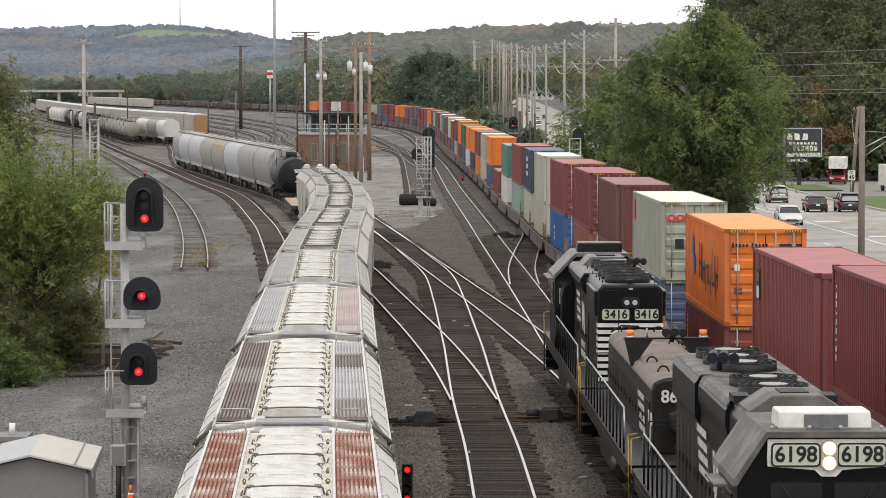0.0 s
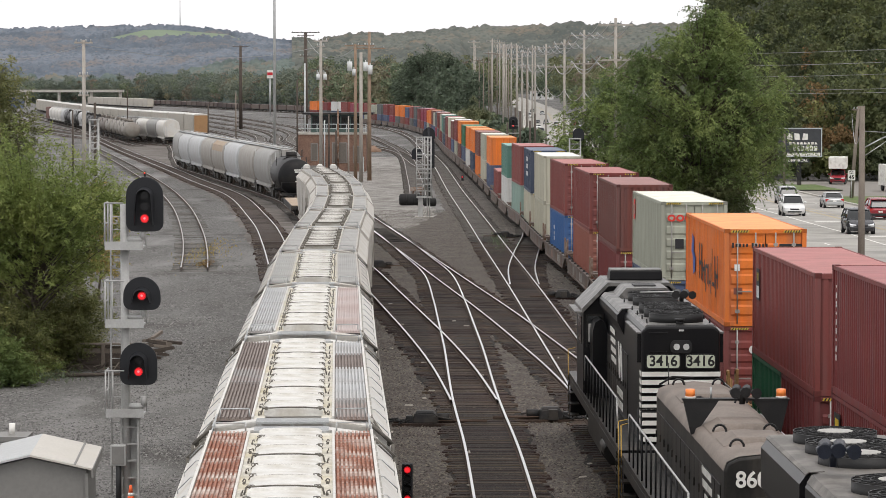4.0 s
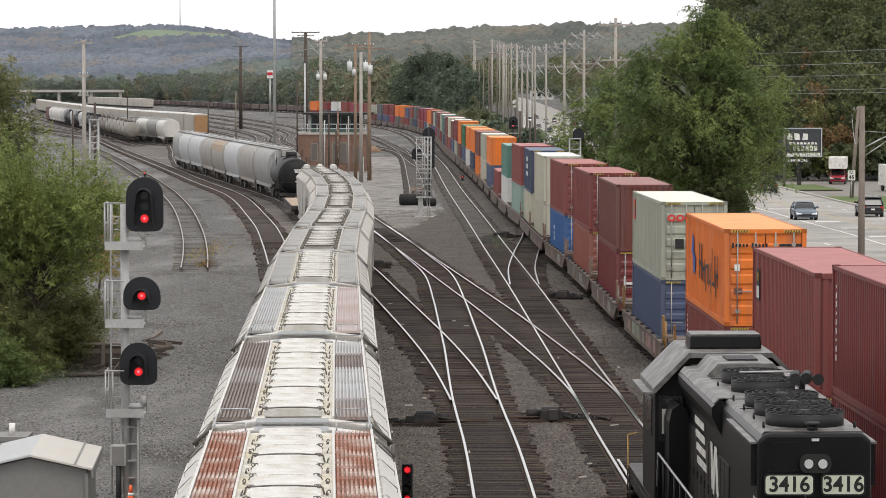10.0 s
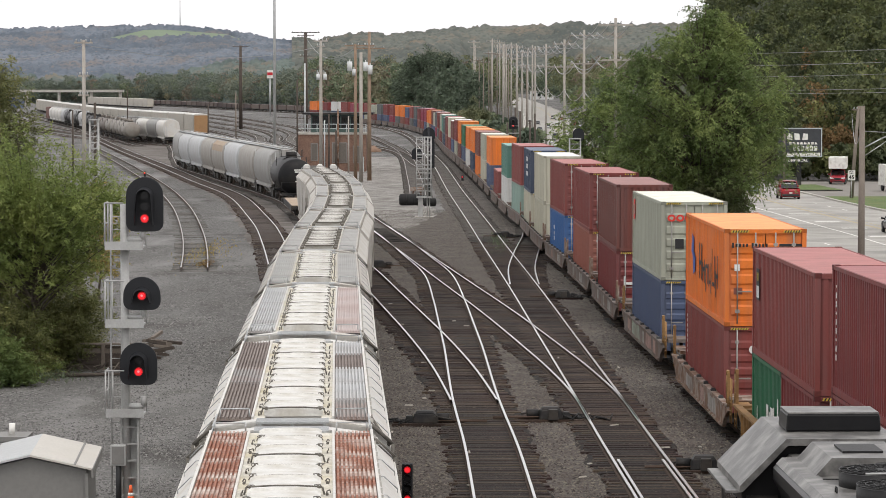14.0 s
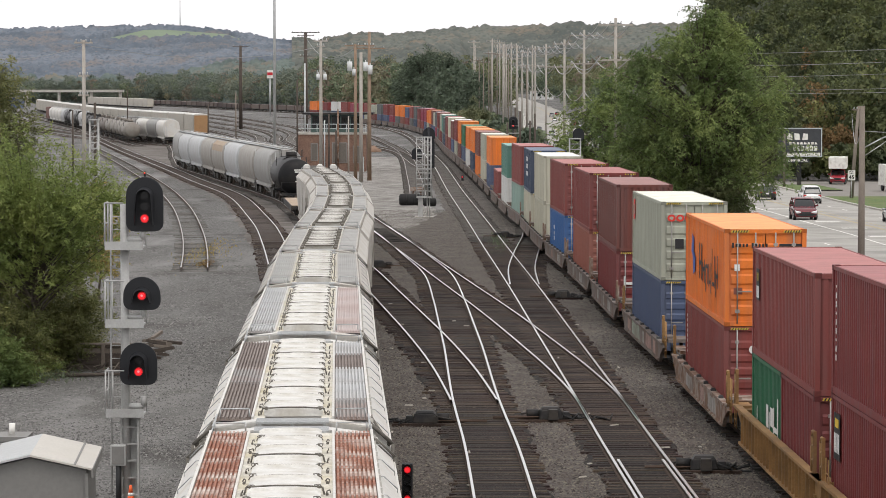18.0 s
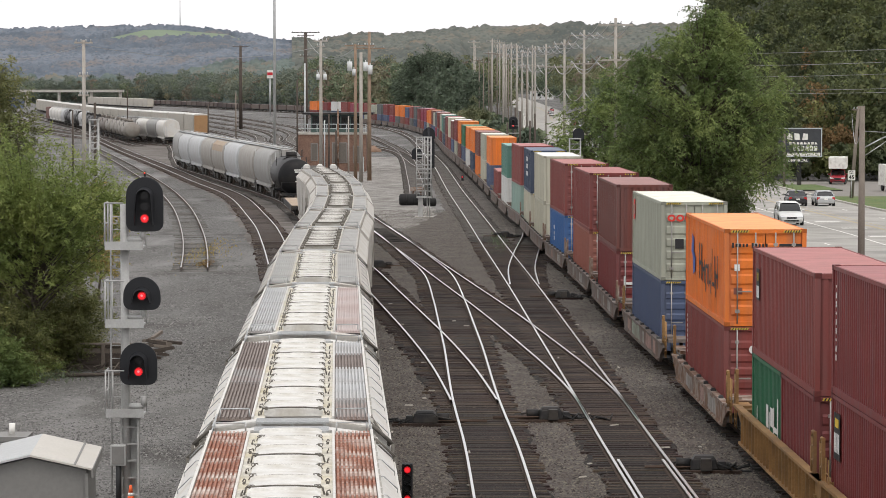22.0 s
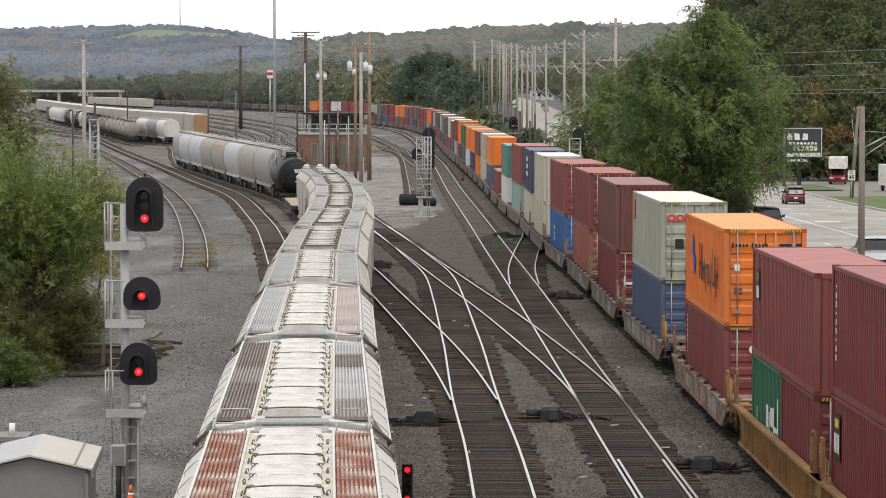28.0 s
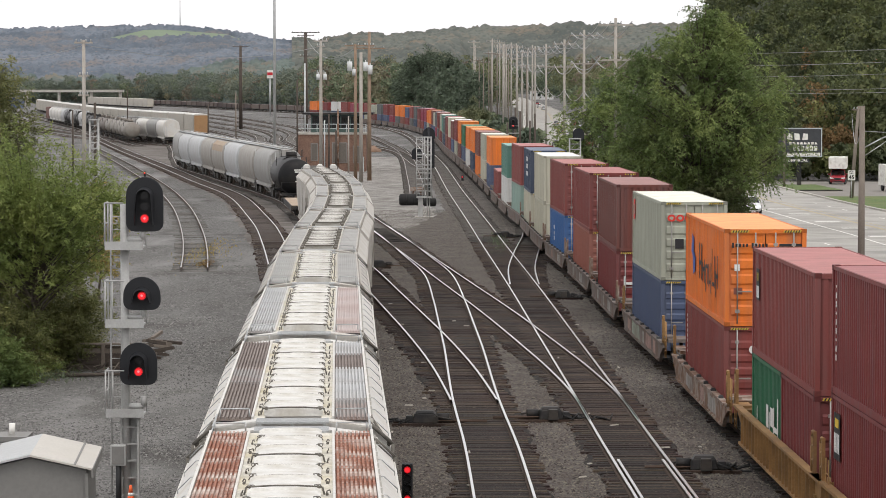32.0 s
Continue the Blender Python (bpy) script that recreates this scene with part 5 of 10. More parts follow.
def tree(m, seed, profile, leaves, label, boughs=120, sprays=16, count=8, length=1.2, leaf=0.3, droop=0.5, lift=0.0, stem=0.6, trunk_r=0.3, category="tree", name="tree", wide=0.11, gap=-0.45):
    """A trunk with arching boughs that carry leafy sprays; profile: height and reach of the crown."""
    rs, rng = random.Random(seed), np.random.default_rng(seed)
    t = thing(name, m, label, category)
    s = Shape()
    zs, rr = [p[0] for p in profile], [p[1] for p in profile]
    top = zs[-1]
    fork = limb(s, (0, 0, -0.3), (rs.uniform(-0.3, 0.3), rs.uniform(-0.3, 0.3), top * stem), trunk_r, trunk_r * 0.45, 0.02 * top, rs, 6)
    grid = np.linspace(zs[0], top, 60)
    wgt = np.interp(grid, zs, rr) + 0.15
    wgt /= wgt.sum()
    base, axis = [], []
    for b in range(boughs):
        z = float(rng.choice(grid, p=wgt)) + rs.uniform(-0.02, 0.02) * top
        a = b * 2.399 + rs.uniform(-0.5, 0.5)
        rough = 1.0 + 0.42 * noise.noise((math.cos(a) * 1.4 + seed, math.sin(a) * 1.4, z / top * 5))
        r = float(np.interp(z, zs, rr)) * rough * (0.35 + 0.65 * rs.random() ** 0.5)
        tip = Vector((math.cos(a) * r, math.sin(a) * r, z))
        z0 = min(top * stem, max(0.1 * top, z - r * rs.uniform(0.5, 0.9)))
        k = min(5, int(z0 / (top * stem) * 6))
        p = fork[k].lerp(fork[k + 1], z0 / (top * stem) * 6 - k if z0 < top * stem else 1.0)
        mid = p.lerp(tip, 0.55) + Vector((0, 0, r * (0.16 if droop > 0 else -0.05)))
        pts = [p * (1 - u) ** 2 + mid * 2 * u * (1 - u) + tip * u * u for u in (0, 0.25, 0.5, 0.75, 1.0)]
        r0 = trunk_r * (0.10 + 0.16 * rs.random())
        for i in range(4):
            s.tube(pts[i], pts[i + 1], r0 * (1 - i * 0.22), r0 * (1 - (i + 1) * 0.22), n=5, caps=False)
        n = max(4, int(sprays * (0.5 + rs.random())))
        u = rng.uniform(0.38, 1.02, (n, 1)) ** 0.8
        P = np.array(p)[None] * (1 - u) ** 2 + np.array(mid)[None] * 2 * u * (1 - u) + np.array(tip)[None] * u * u
        tan = np.array(tip - mid) / max(0.1, (tip - mid).length)
        base.append(P + rng.normal(size=(n, 3)) * wide * max(zs[-1] * 0.35, 1.0) * np.array([[1, 1, 0.7]]))
        d = tan[None] * 0.55 + rng.normal(size=(n, 3)) * 0.6 + np.array([[0, 0, lift]])
        axis.append(d / (np.linalg.norm(d, axis=1)[:, None] + 1e-9))
    part("trunk", s, M_BARK, t)
    base, axis = np.concatenate(base), np.concatenate(axis)
    keep = np.array([noise.noise(Vector(p) * (4.5 / max(rr)) + Vector((seed, 0, 0))) > gap for p in base])
    base, axis = base[keep], axis[keep]
    ob = new("crown", quads_mesh("crown", spray_leaves(rng, base, axis, length, leaf, droop, count), leaves))
    ob.parent = t
    return t


def woods(label, spots, leaves, seed, quads=60, size=1.4, category="woods", droop=0.2):
    """Many crowns in one mesh: each spot is x, y, z of the ground, height, radius."""
    rng = np.random.default_rng(seed)
    allq = []
    for (x, y, z, h, r) in spots:
        k = 7 + int(rng.integers(0, 4))
        a = rng.uniform(0, 6.28, k)
        c, nn = [], []
        for t in a:
            f = rng.uniform(0.25, 0.9)
            reach = r * (0.75 if f < 0.6 else 0.75 * (1.6 - f))
            br = r * rng.uniform(0.3, 0.55)
            d = rng.normal(size=(quads // k + 1, 3))
            d[:, 2] = np.where(rng.uniform(size=len(d)) < 0.6, np.abs(d[:, 2]), d[:, 2])
            d /= np.linalg.norm(d, axis=1)[:, None]
            ctr = np.array([[x + math.cos(t) * reach * rng.uniform(0.3, 1), y + math.sin(t) * reach, z + h * f]])
            c.append(ctr + d * br * np.array([[1, 1, 0.9]]) * rng.uniform(0.55, 1.1, size=(len(d), 1)))
            nn.append(d)
        q = leaf_quads(rng, np.concatenate(c), np.concatenate(nn), size, droop, 0.8)
        half = (q[:, 1] - q[:, 3]) * 0.5
        allq.append(np.stack([q[:, 0] + half, q[:, 2], q[:, 0] - half], axis=1))
    ob = new("woods", quads_mesh("woods", np.concatenate(allq), leaves))
    return tagged(ob, label, category, kind="stuff")


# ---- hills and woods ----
# ridge line fitted to the camera's view: bearing and height from it in thousandths of the distance, and where the hill
# begins
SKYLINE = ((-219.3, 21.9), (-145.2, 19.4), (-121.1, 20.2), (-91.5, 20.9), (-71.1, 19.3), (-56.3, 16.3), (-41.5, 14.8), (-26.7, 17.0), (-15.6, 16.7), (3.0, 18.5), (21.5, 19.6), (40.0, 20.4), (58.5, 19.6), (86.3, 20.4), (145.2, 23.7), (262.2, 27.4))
HILL_BEARING, HILL_START = (-145.2, -91.5, -71.1, -41.5, 1.1, 10.4, 37.2, 47.4, 145.2), (1950, 2080, 1700, 1380, 1320, 2450, 2450, 1750, 1500)


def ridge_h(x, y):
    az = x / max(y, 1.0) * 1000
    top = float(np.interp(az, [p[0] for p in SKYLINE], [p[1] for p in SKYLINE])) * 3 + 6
    start = float(np.interp(az, HILL_BEARING, HILL_START))
    t = max(0.0, (y - start) / (3000 - start))
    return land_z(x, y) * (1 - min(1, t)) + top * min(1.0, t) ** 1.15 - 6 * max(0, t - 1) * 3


def canopy(label, material, y0, y1, rows, cols, seed, cell=9.0, rise=7.0, a0=-0.17, a1=0.17):
    """The roof of a wood as one sheet of rounded crowns over the hill."""
    rng = np.random.default_rng(seed)
    ys = np.linspace(y0, y1, rows)
    a = np.linspace(a0, a1, cols)
    Y, AA = np.meshgrid(ys, a, indexing="ij")
    X = AA * Y
    base = np.zeros_like(X)
    for i in range(0, rows):
        k = np.linspace(0, cols - 1, 60).astype(int)
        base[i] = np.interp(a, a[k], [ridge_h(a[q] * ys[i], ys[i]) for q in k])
    best = np.full(X.shape, -3.0)
    hx, hy = np.floor(X / cell).astype(int), np.floor(Y / cell).astype(int)
    table = rng.uniform(0, 1, (4, 257, 257))
    for dx in (-1, 0, 1):
        for dy in (-1, 0, 1):
            cx, cy = hx + dx, hy + dy
            i, j = (cx * 7 + cy * 3) % 257, (cy * 11 + cx * 5) % 257
            az, py = (cx + table[0, i, j]) * cell, (cy + table[1, i, j]) * cell
            r = cell * (0.55 + 0.5 * table[2, i, j])
            d2 = ((X - az) ** 2 + (Y - py) ** 2) / r ** 2
            best = np.maximum(best, rise * (0.5 + 0.8 * table[3, i, j]) * np.sqrt(np.clip(1 - d2, 0, 1)))
    Z = base + np.maximum(best, 0) + rng.normal(size=X.shape) * 0.6 - 1.0
    AZ = AA * 1000
    first = np.interp(AZ, HILL_BEARING, HILL_START)
    Z = np.where(Y < first + 15, base - 9, Z)
    f = (Y - 2862) / 128
    Z = np.where((f > -0.2) & (f < 1.05) & (AZ > -111.5 + 13 * f) & (AZ < -58.9 - 11.1 * f), base - 4, Z)
    Z[0] = base[0] - 9
    me = bpy.data.meshes.new("woods")
    me.vertices.add(rows * cols)
    me.vertices.foreach_set("co", np.stack([X, Y, Z], -1).astype(np.float32).ravel())
    idx = np.arange(rows * cols, dtype=np.int32).reshape(rows, cols)
    f = np.stack([idx[:-1, :-1], idx[:-1, 1:], idx[1:, 1:], idx[1:, :-1]], -1).reshape(-1, 4)
    me.loops.add(len(f) * 4)
    me.loops.foreach_set("vertex_index", f.ravel())
    me.polygons.add(len(f))
    me.polygons.foreach_set("loop_start", np.arange(0, len(f) * 4, 4, dtype=np.int32))
    me.materials.append(material)
    me.update(calc_edges=True)
    return tagged(new("woods", me), label, "woods", kind="stuff")


def canopy_mat(name, green, dark, warm):
    """Wooded slope: patches of three leaf colours with haze mixed in, and a finer mottle."""
    m = bpy.data.materials.new(name)
    m.use_nodes = True
    n, l = m.node_tree.nodes, m.node_tree.links
    p = n["Principled BSDF"]
    p.inputs["Roughness"].default_value = 0.95
    p.inputs["Specular IOR Level"].default_value = 0.1
    tc = n.new("ShaderNodeTexCoord")
    out = None
    prev = (*green, 1)
    for k, (c, sc, lo, hi, off) in enumerate(((dark, 0.012, 0.45, 0.62, 0), (warm, 0.02, 0.52, 0.70, 300), (dark, 0.22, 0.48, 0.68, 700), (warm, 0.28, 0.60, 0.72, 1200))):
        mp = n.new("ShaderNodeMapping")
        mp.inputs["Location"].default_value = (off, off * 0.7, 0)
        mp.inputs["Scale"].default_value = (1, 0.45, 2.5)
        nz = n.new("ShaderNodeTexNoise")
        nz.inputs["Scale"].default_value, nz.inputs["Detail"].default_value = sc, 5
        l.new(tc.outputs["Object"], mp.inputs["Vector"])
        l.new(mp.outputs[0], nz.inputs["Vector"])
        r = n.new("ShaderNodeMapRange")
        r.inputs["From Min"].default_value, r.inputs["From Max"].default_value = lo, hi
        l.new(nz.outputs["Fac"], r.inputs["Value"])
        x = n.new("ShaderNodeMix")
        x.data_type = "RGBA"
        l.new(r.outputs[0], x.inputs["Factor"])
        if out is None:
            x.inputs["A"].default_value = prev
        else:
            l.new(out, x.inputs["A"])
        x.inputs["B"].default_value = (*c, 1)
        out = x.outputs["Result"]
    l.new(out, p.inputs["Base Color"])
    return m


def far_hill():
    rows = []
    for y in np.linspace(1290, 3500, 30):
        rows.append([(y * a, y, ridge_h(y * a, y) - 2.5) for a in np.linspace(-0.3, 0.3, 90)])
    g = part("hillside", Shape().strip(rows, sm=True), mat("wooded_hill", (0.16, 0.18, 0.15), 0.95, var=0.2, scale=0.01, fine=0.12, bump=0.3))
    tagged(g, "long wooded ridge closing the valley", "hill", kind="structure")
    # the open pasture near the top of the ridge
    rows = []
    for i in range(9):
        y = 2862 + i * 16
        f = i / 8
        x0, x1 = (-0.1107 + 0.013 * f) * y, (-0.0596 - 0.0111 * f) * y
        rows.append([(x0 + (x1 - x0) * k / 16, y, ridge_h(x0 + (x1 - x0) * k / 16, y) + 0.5) for k in range(17)])
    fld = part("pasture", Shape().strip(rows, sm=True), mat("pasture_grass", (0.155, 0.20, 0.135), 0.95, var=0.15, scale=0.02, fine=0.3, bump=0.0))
    tagged(fld, "pale green open pasture near the hilltop", "field", kind="structure")
    # the haze of distance is painted into all three slope colours
    near_green = canopy_mat("hazed_lower_slope_leaves", (0.142, 0.172, 0.155), (0.085, 0.107, 0.104), (0.18, 0.158, 0.13))
    olive = canopy_mat("hazed_olive_slope_leaves", (0.148, 0.156, 0.138), (0.088, 0.099, 0.092), (0.185, 0.16, 0.128))
    canopy("distant woods covering the ridge, blue-grey with painted haze", canopy_mat("hazed_ridge_leaves", (0.168, 0.19, 0.222), (0.102, 0.122, 0.148), (0.192, 0.175, 0.168)), 2200, 3120, 150, 230, 1, 9, 6, -0.17, -0.0485)
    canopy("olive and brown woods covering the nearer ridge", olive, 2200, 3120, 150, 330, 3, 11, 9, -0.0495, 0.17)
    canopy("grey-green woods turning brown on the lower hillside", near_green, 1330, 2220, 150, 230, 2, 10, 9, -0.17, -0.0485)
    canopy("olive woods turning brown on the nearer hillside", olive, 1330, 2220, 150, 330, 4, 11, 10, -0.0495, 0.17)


far_hill()


def slope_z(x, y):
    rl = road_left.at(y)
    return land_z(x, y) + 22 * smooth(430, 640, y) * smooth(rl + 35, rl + 75, x) + 22 * smooth(640, 820, y) * smooth(rl + 15, rl + 45, x)


def mid_woods():
    rs = random.Random(21)
    deep, mixed, warm, right, right_rust, slope, gold = [], [], [], [], [], [], []
    # the tree line along the outside of the curve
    for i in range(330):
        y = rs.uniform(740, 1090)
        x = trk_stack.at(y) + 9 + abs(rs.gauss(0, 22)) + (y - 700) * 0.01
        az = x / y * 1000
        if x > road_left.at(y) - 8 or az > 10.7:
            continue
        h = rs.uniform(10, 19)
        if az > -17.4 and rs.random() < 0.45:
            continue
        u = rs.random() * (0.55 if az > -17.4 else 1.0) + (0.45 if az < -12.8 else 0)
        (deep if u < 0.55 else mixed if u < 0.95 else warm if u < 1.08 else gold).append((x, y, rail_z(x, y) - 0.5, h, rs.uniform(4.5, 7.0)))
    # the far side of the yard
    for i in range(640):
        az = rs.uniform(-152.6, -26.7)
        y = float(np.interp(az, (-152.6, -117.4, -91.5, -71.1, -58.1, -41.5, -26.7), (1900, 1950, 2030, 1660, 1500, 1350, 1330))) + 25 + abs(rs.gauss(0, 70))
        x = az / 1000 * y
        h = rs.uniform(12, 20) * (0.8 if az < -98.9 else 1.0)
        u = rs.random()
        (slope if u < 0.55 else deep if u < 0.78 else mixed if u < 0.9 else warm if u < 0.95 else gold).append((x, y, ridge_h(x, y) - 1, h, rs.uniform(5.0, 9.0) * (0.75 if az < -98.9 else 1.0)))
    # the wooded rise behind the curve
    for i in range(420):
        az, y = rs.uniform(-45.2, 12.2), rs.uniform(1180, 1640)
        x = az / 1000 * y
        if x < trk_stack.at(min(y, 1075)) + 12 and y < 1300 and az < -26.7:
            continue
        z = max(ridge_h(x, y), rail_z(x, y)) + 5 * smooth(1200, 1620, y)
        u = rs.random()
        (deep if u < 0.3 else mixed if u < 0.62 else slope if u < 0.78 else gold if u < 0.9 else warm).append((x, y, z - 1, rs.uniform(11, 18), rs.uniform(4.5, 7.5)))
    # both sides of the far highway
    for i in range(150):
        y = rs.uniform(900, 2100)
        x = road_left.at(y) + 24 + abs(rs.gauss(0, 30))
        (deep if rs.random() < 0.5 else mixed).append((x, y, road_z(y) - 0.5, rs.uniform(10, 18), rs.uniform(4, 7)))
    # the end of the far highway, and the strip before it
    for i in range(60):
        az, y = rs.uniform(9.4, 45.6), rs.uniform(2380, 2560)
        x = az / 1000 * y
        (deep if rs.random() < 0.5 else mixed if rs.random() < 0.7 else gold).append((x, y, road_z(y) - 0.5 if az > 20.6 else road_z(y) + 1, rs.uniform(11, 24), rs.uniform(5, 9)))
    for i in range(26):
        y = rs.uniform(640, 1000)
        x = trk_stack.at(y) + 6 + rs.uniform(0, 7.5)
        if x < road_left.at(y) - 3:
            (deep if i % 3 else gold if i % 2 else mixed).append((x, y, land_z(x, y) - 0.3, rs.uniform(3.5, 8), rs.uniform(2.0, 3.6)))
    # brush between the container train and the highway
    for i in range(90):
        y = rs.uniform(360, 780)
        x = trk_stack.at(y) + 4.2 + abs(rs.gauss(0, 2.0))
        if x > road_left.at(y) - 2.5:
            continue
        (deep if rs.random() < 0.6 else mixed if rs.random() < 0.7 else gold).append((x, y, land_z(x, y) - 0.3, rs.uniform(2.6, 6.2), rs.uniform(1.3, 2.6)))
    # the steep wooded slope beyond the highway
    for i in range(520):
        y = 404 + 300 * rs.random() ** 1.6
        x = y * rs.uniform(0.095, 0.165)
        if x < road_left.at(y) + 19:
            continue
        if y < 450 and 0.112 < x / y < 0.133:
            continue
        z = slope_z(x, y)
        (right_rust if rs.random() < 0.02 else right).append((x, y, z - 1, rs.uniform(9, 17), rs.uniform(2.8, 5.0)))
    for i in range(260):
        y = rs.uniform(640, 930)
        x = y * rs.uniform(0.088, 0.14)
        if x > road_left.at(y) + 21:
            right.append((x, y, slope_z(x, y) - 1, rs.uniform(9, 15), rs.uniform(3.2, 5.5)))
    # trees round the far end of the highway
    olive = []
    for i in range(210):
        y = rs.uniform(1180, 1620)
        x = y * rs.uniform(0.006, 0.07)
        if road_left.at(y) - 4 < x < road_left.at(y) + 20:
            continue
        spot = (x, y, land_z(x, y) - 0.5, rs.uniform(17, 25) + (y - 1180) * 0.014, rs.uniform(4.5, 7.0))
        (olive if rs.random() < 0.55 else mixed if rs.random() < 0.6 else gold if rs.random() < 0.5 else warm).append(spot)
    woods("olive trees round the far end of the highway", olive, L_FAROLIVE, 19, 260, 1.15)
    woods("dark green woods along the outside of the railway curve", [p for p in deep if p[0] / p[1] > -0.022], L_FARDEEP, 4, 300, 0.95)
    woods("green woods behind the yard with haze painted in", [p for p in deep if p[0] / p[1] <= -0.022], L_MIST, 20, 300, 0.95)
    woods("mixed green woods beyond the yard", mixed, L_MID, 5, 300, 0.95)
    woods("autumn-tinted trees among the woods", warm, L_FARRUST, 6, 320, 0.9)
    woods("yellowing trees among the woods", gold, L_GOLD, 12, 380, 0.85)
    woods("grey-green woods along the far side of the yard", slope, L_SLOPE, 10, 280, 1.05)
    right += [(43 + k * 1.1, 394 + 3 * (k % 3), -1.9, rs.uniform(3.5, 6.5), rs.uniform(1.6, 2.6)) for k in range(30)]
    woods("dark green wooded slope beyond the highway", [p for k, p in enumerate(right) if k % 5 < 2], L_SHADE, 7, 390, 0.72)
    woods("mid-green trees on the slope beyond the highway", [p for k, p in enumerate(right) if k % 5 in (2, 3)], L_DEEP, 17, 390, 0.72)
    woods("yellow-green trees on the slope beyond the highway", [p for k, p in enumerate(right) if k % 5 == 4], L_SLOPEGOLD, 18, 390, 0.72)
    woods("rust-brown shrubs at the foot of the wooded slope", right_rust + [(46 + k * 1.7, 402 + k, -1, 5.5 + (k % 3), 2.2) for k in range(8)] + [(48 + k * 2.6, 428 + 4 * (k % 3), -1.5, 10.5 + 1.3 * (k % 3), 2.9) for k in range(5)], L_RUST, 8, 420, 0.5)
    woods("olive shrubs turning brown at the foot of the slope", [(49.3 + k * 2.6, 426 + 4 * (k % 2), -1.5, 9.5 + 1.3 * (k % 3), 2.9) for k in range(5)], L_OLIVE, 19, 420, 0.5)
    rows = []
    for y in np.linspace(403, 950, 28):
        rows.append([(x, y, slope_z(x, y) - 1.0) for x in np.linspace(road_left.at(y) + 19, 320, 40)])
    tagged(part("slope", Shape().strip(rows, sm=True), mat("shaded_undergrowth", (0.05, 0.06, 0.03), 0.95, var=0.4, scale=0.15, fine=2)), "brushy slope under the woods", "hill", kind="structure")


mid_woods()


def near_trees():
    big = ((2.0, 3.6), (3.4, 5.4), (5.7, 6.9), (7.8, 7.4), (10, 7.2), (12, 6.0), (13.8, 4.3), (15.2, 2.7), (16.4, 0.8))
    tree(pose(18.75, 222, -0.4), 101, big, L_GREEN, "large spreading green tree with feathery drooping leaves between railway and highway", 400, 22, 8, 1.15, 0.33, 0.75, 0.05, 0.74, 0.40, gap=-0.2, wide=0.045)
    tree(pose(14.2, 262, -0.5), 102, ((0.5, 3.2), (3, 4.6), (6, 4.9), (8.5, 4.2), (10.5, 2.6), (12, 0.5)), L_GREEN, "lower dense green tree beside the container train", 150, 16, 8, 1.1, 0.36, 0.6, 0.05, 0.6, 0.25)
    tree(pose(19.4, 218, -0.4), 107, ((0.2, 1.8), (2, 2.6), (3.6, 2.0), (5, 0.5)), L_DEEP, "dark dense bush at the foot of the large tree", 46, 14, 8, 0.8, 0.3, 0.5, 0.1, 0.5, 0.1, category="shrub", name="shrub")
    tree(pose(15.6, 240, -0.5), 108, ((0.2, 1.8), (2, 2.5), (3.6, 2.0), (4.6, 0.5)), L_DEEP, "dark dense bush at the foot of the large tree", 46, 14, 8, 0.8, 0.3, 0.5, 0.1, 0.5, 0.1, category="shrub", name="shrub")
    for x, y, h, r, k in ((4.9, 548, 8.2, 2.5, 141), (6.1, 566, 9.0, 2.3, 142), (7.2, 540, 7.0, 2.2, 143)):
        tree(pose(x, y, land_z(x, y) - 0.3), k, ((0.4, r * 0.9), (h * 0.45, r), (h * 0.75, r * 0.75), (h, 0.4)), L_FAROLIVE, "round olive-green bushy tree beyond the container train", 70, 14, 6, 0.9, 0.4, 0.3, 0.2, 0.5, 0.14)
    will = ((3.6, 2.2), (4.4, 3.2), (5.4, 3.6), (6.6, 3.3), (7.6, 2.4), (8.6, 0.7))
    tree(pose(-14.9, 109.5, -0.25), 103, will, L_FRESH, "bushy light green willow-like tree at the yard edge", 210, 26, 7, 0.62, 0.17, 0.1, 0.6, 0.42, 0.16, gap=-0.5, wide=0.1)
    tree(pose(-18.4, 116, -0.25), 104, ((2.0, 2.4), (4, 3.4), (6, 3.4), (7.6, 2.2), (8.8, 0.5)), L_FRESH, "green scrub tree at the yard edge", 150, 24, 7, 0.65, 0.18, 0.12, 0.5, 0.4, 0.16, wide=0.1)
    tree(pose(-29.4, 195, -0.25), 105, ((1.5, 2.0), (4, 3.2), (7, 3.7), (10, 3.2), (12, 1.8), (13.2, 0.4)), L_OLIVE, "tall tree with olive leaves turning yellow", 190, 20, 8, 0.8, 0.25, 0.5, 0.1, 0.6, 0.22)
    for k, (x, y, h, w) in enumerate(((-15.9, 110.5, 4.4, 2.0), (-14.9, 113.5, 4.0, 1.4), (-16.6, 107.0, 2.3, 1.6), (-15.5, 106.4, 1.6, 1.3), (-15.6, 108.2, 3.4, 1.6), (-18.0, 110, 4.6, 2.1), (-14.6, 118.5, 3.4, 1.5), (-15.3, 110.0, 2.6, 1.3), (-20.2, 113, 5.0, 2.2), (-13.8, 114.5, 3.0, 1.15), (-13.9, 112.6, 2.0, 0.9))):
        tree(pose(x, y, -0.25), 120 + k, ((0.05, w), (h * 0.6, w), (h, 0.5)), (L_OLIVE, L_OLIVE, L_GREEN, L_GREEN, L_OLIVE, L_MID, L_OLIVE, L_FRESH, L_MID, L_OLIVE, L_OLIVE)[k], "low tangled scrub at the foot of the trees", 75, 13, 7, 0.5, 0.15, 0.3, 0.4, 0.4, 0.05, category="shrub", name="shrub", wide=0.16)
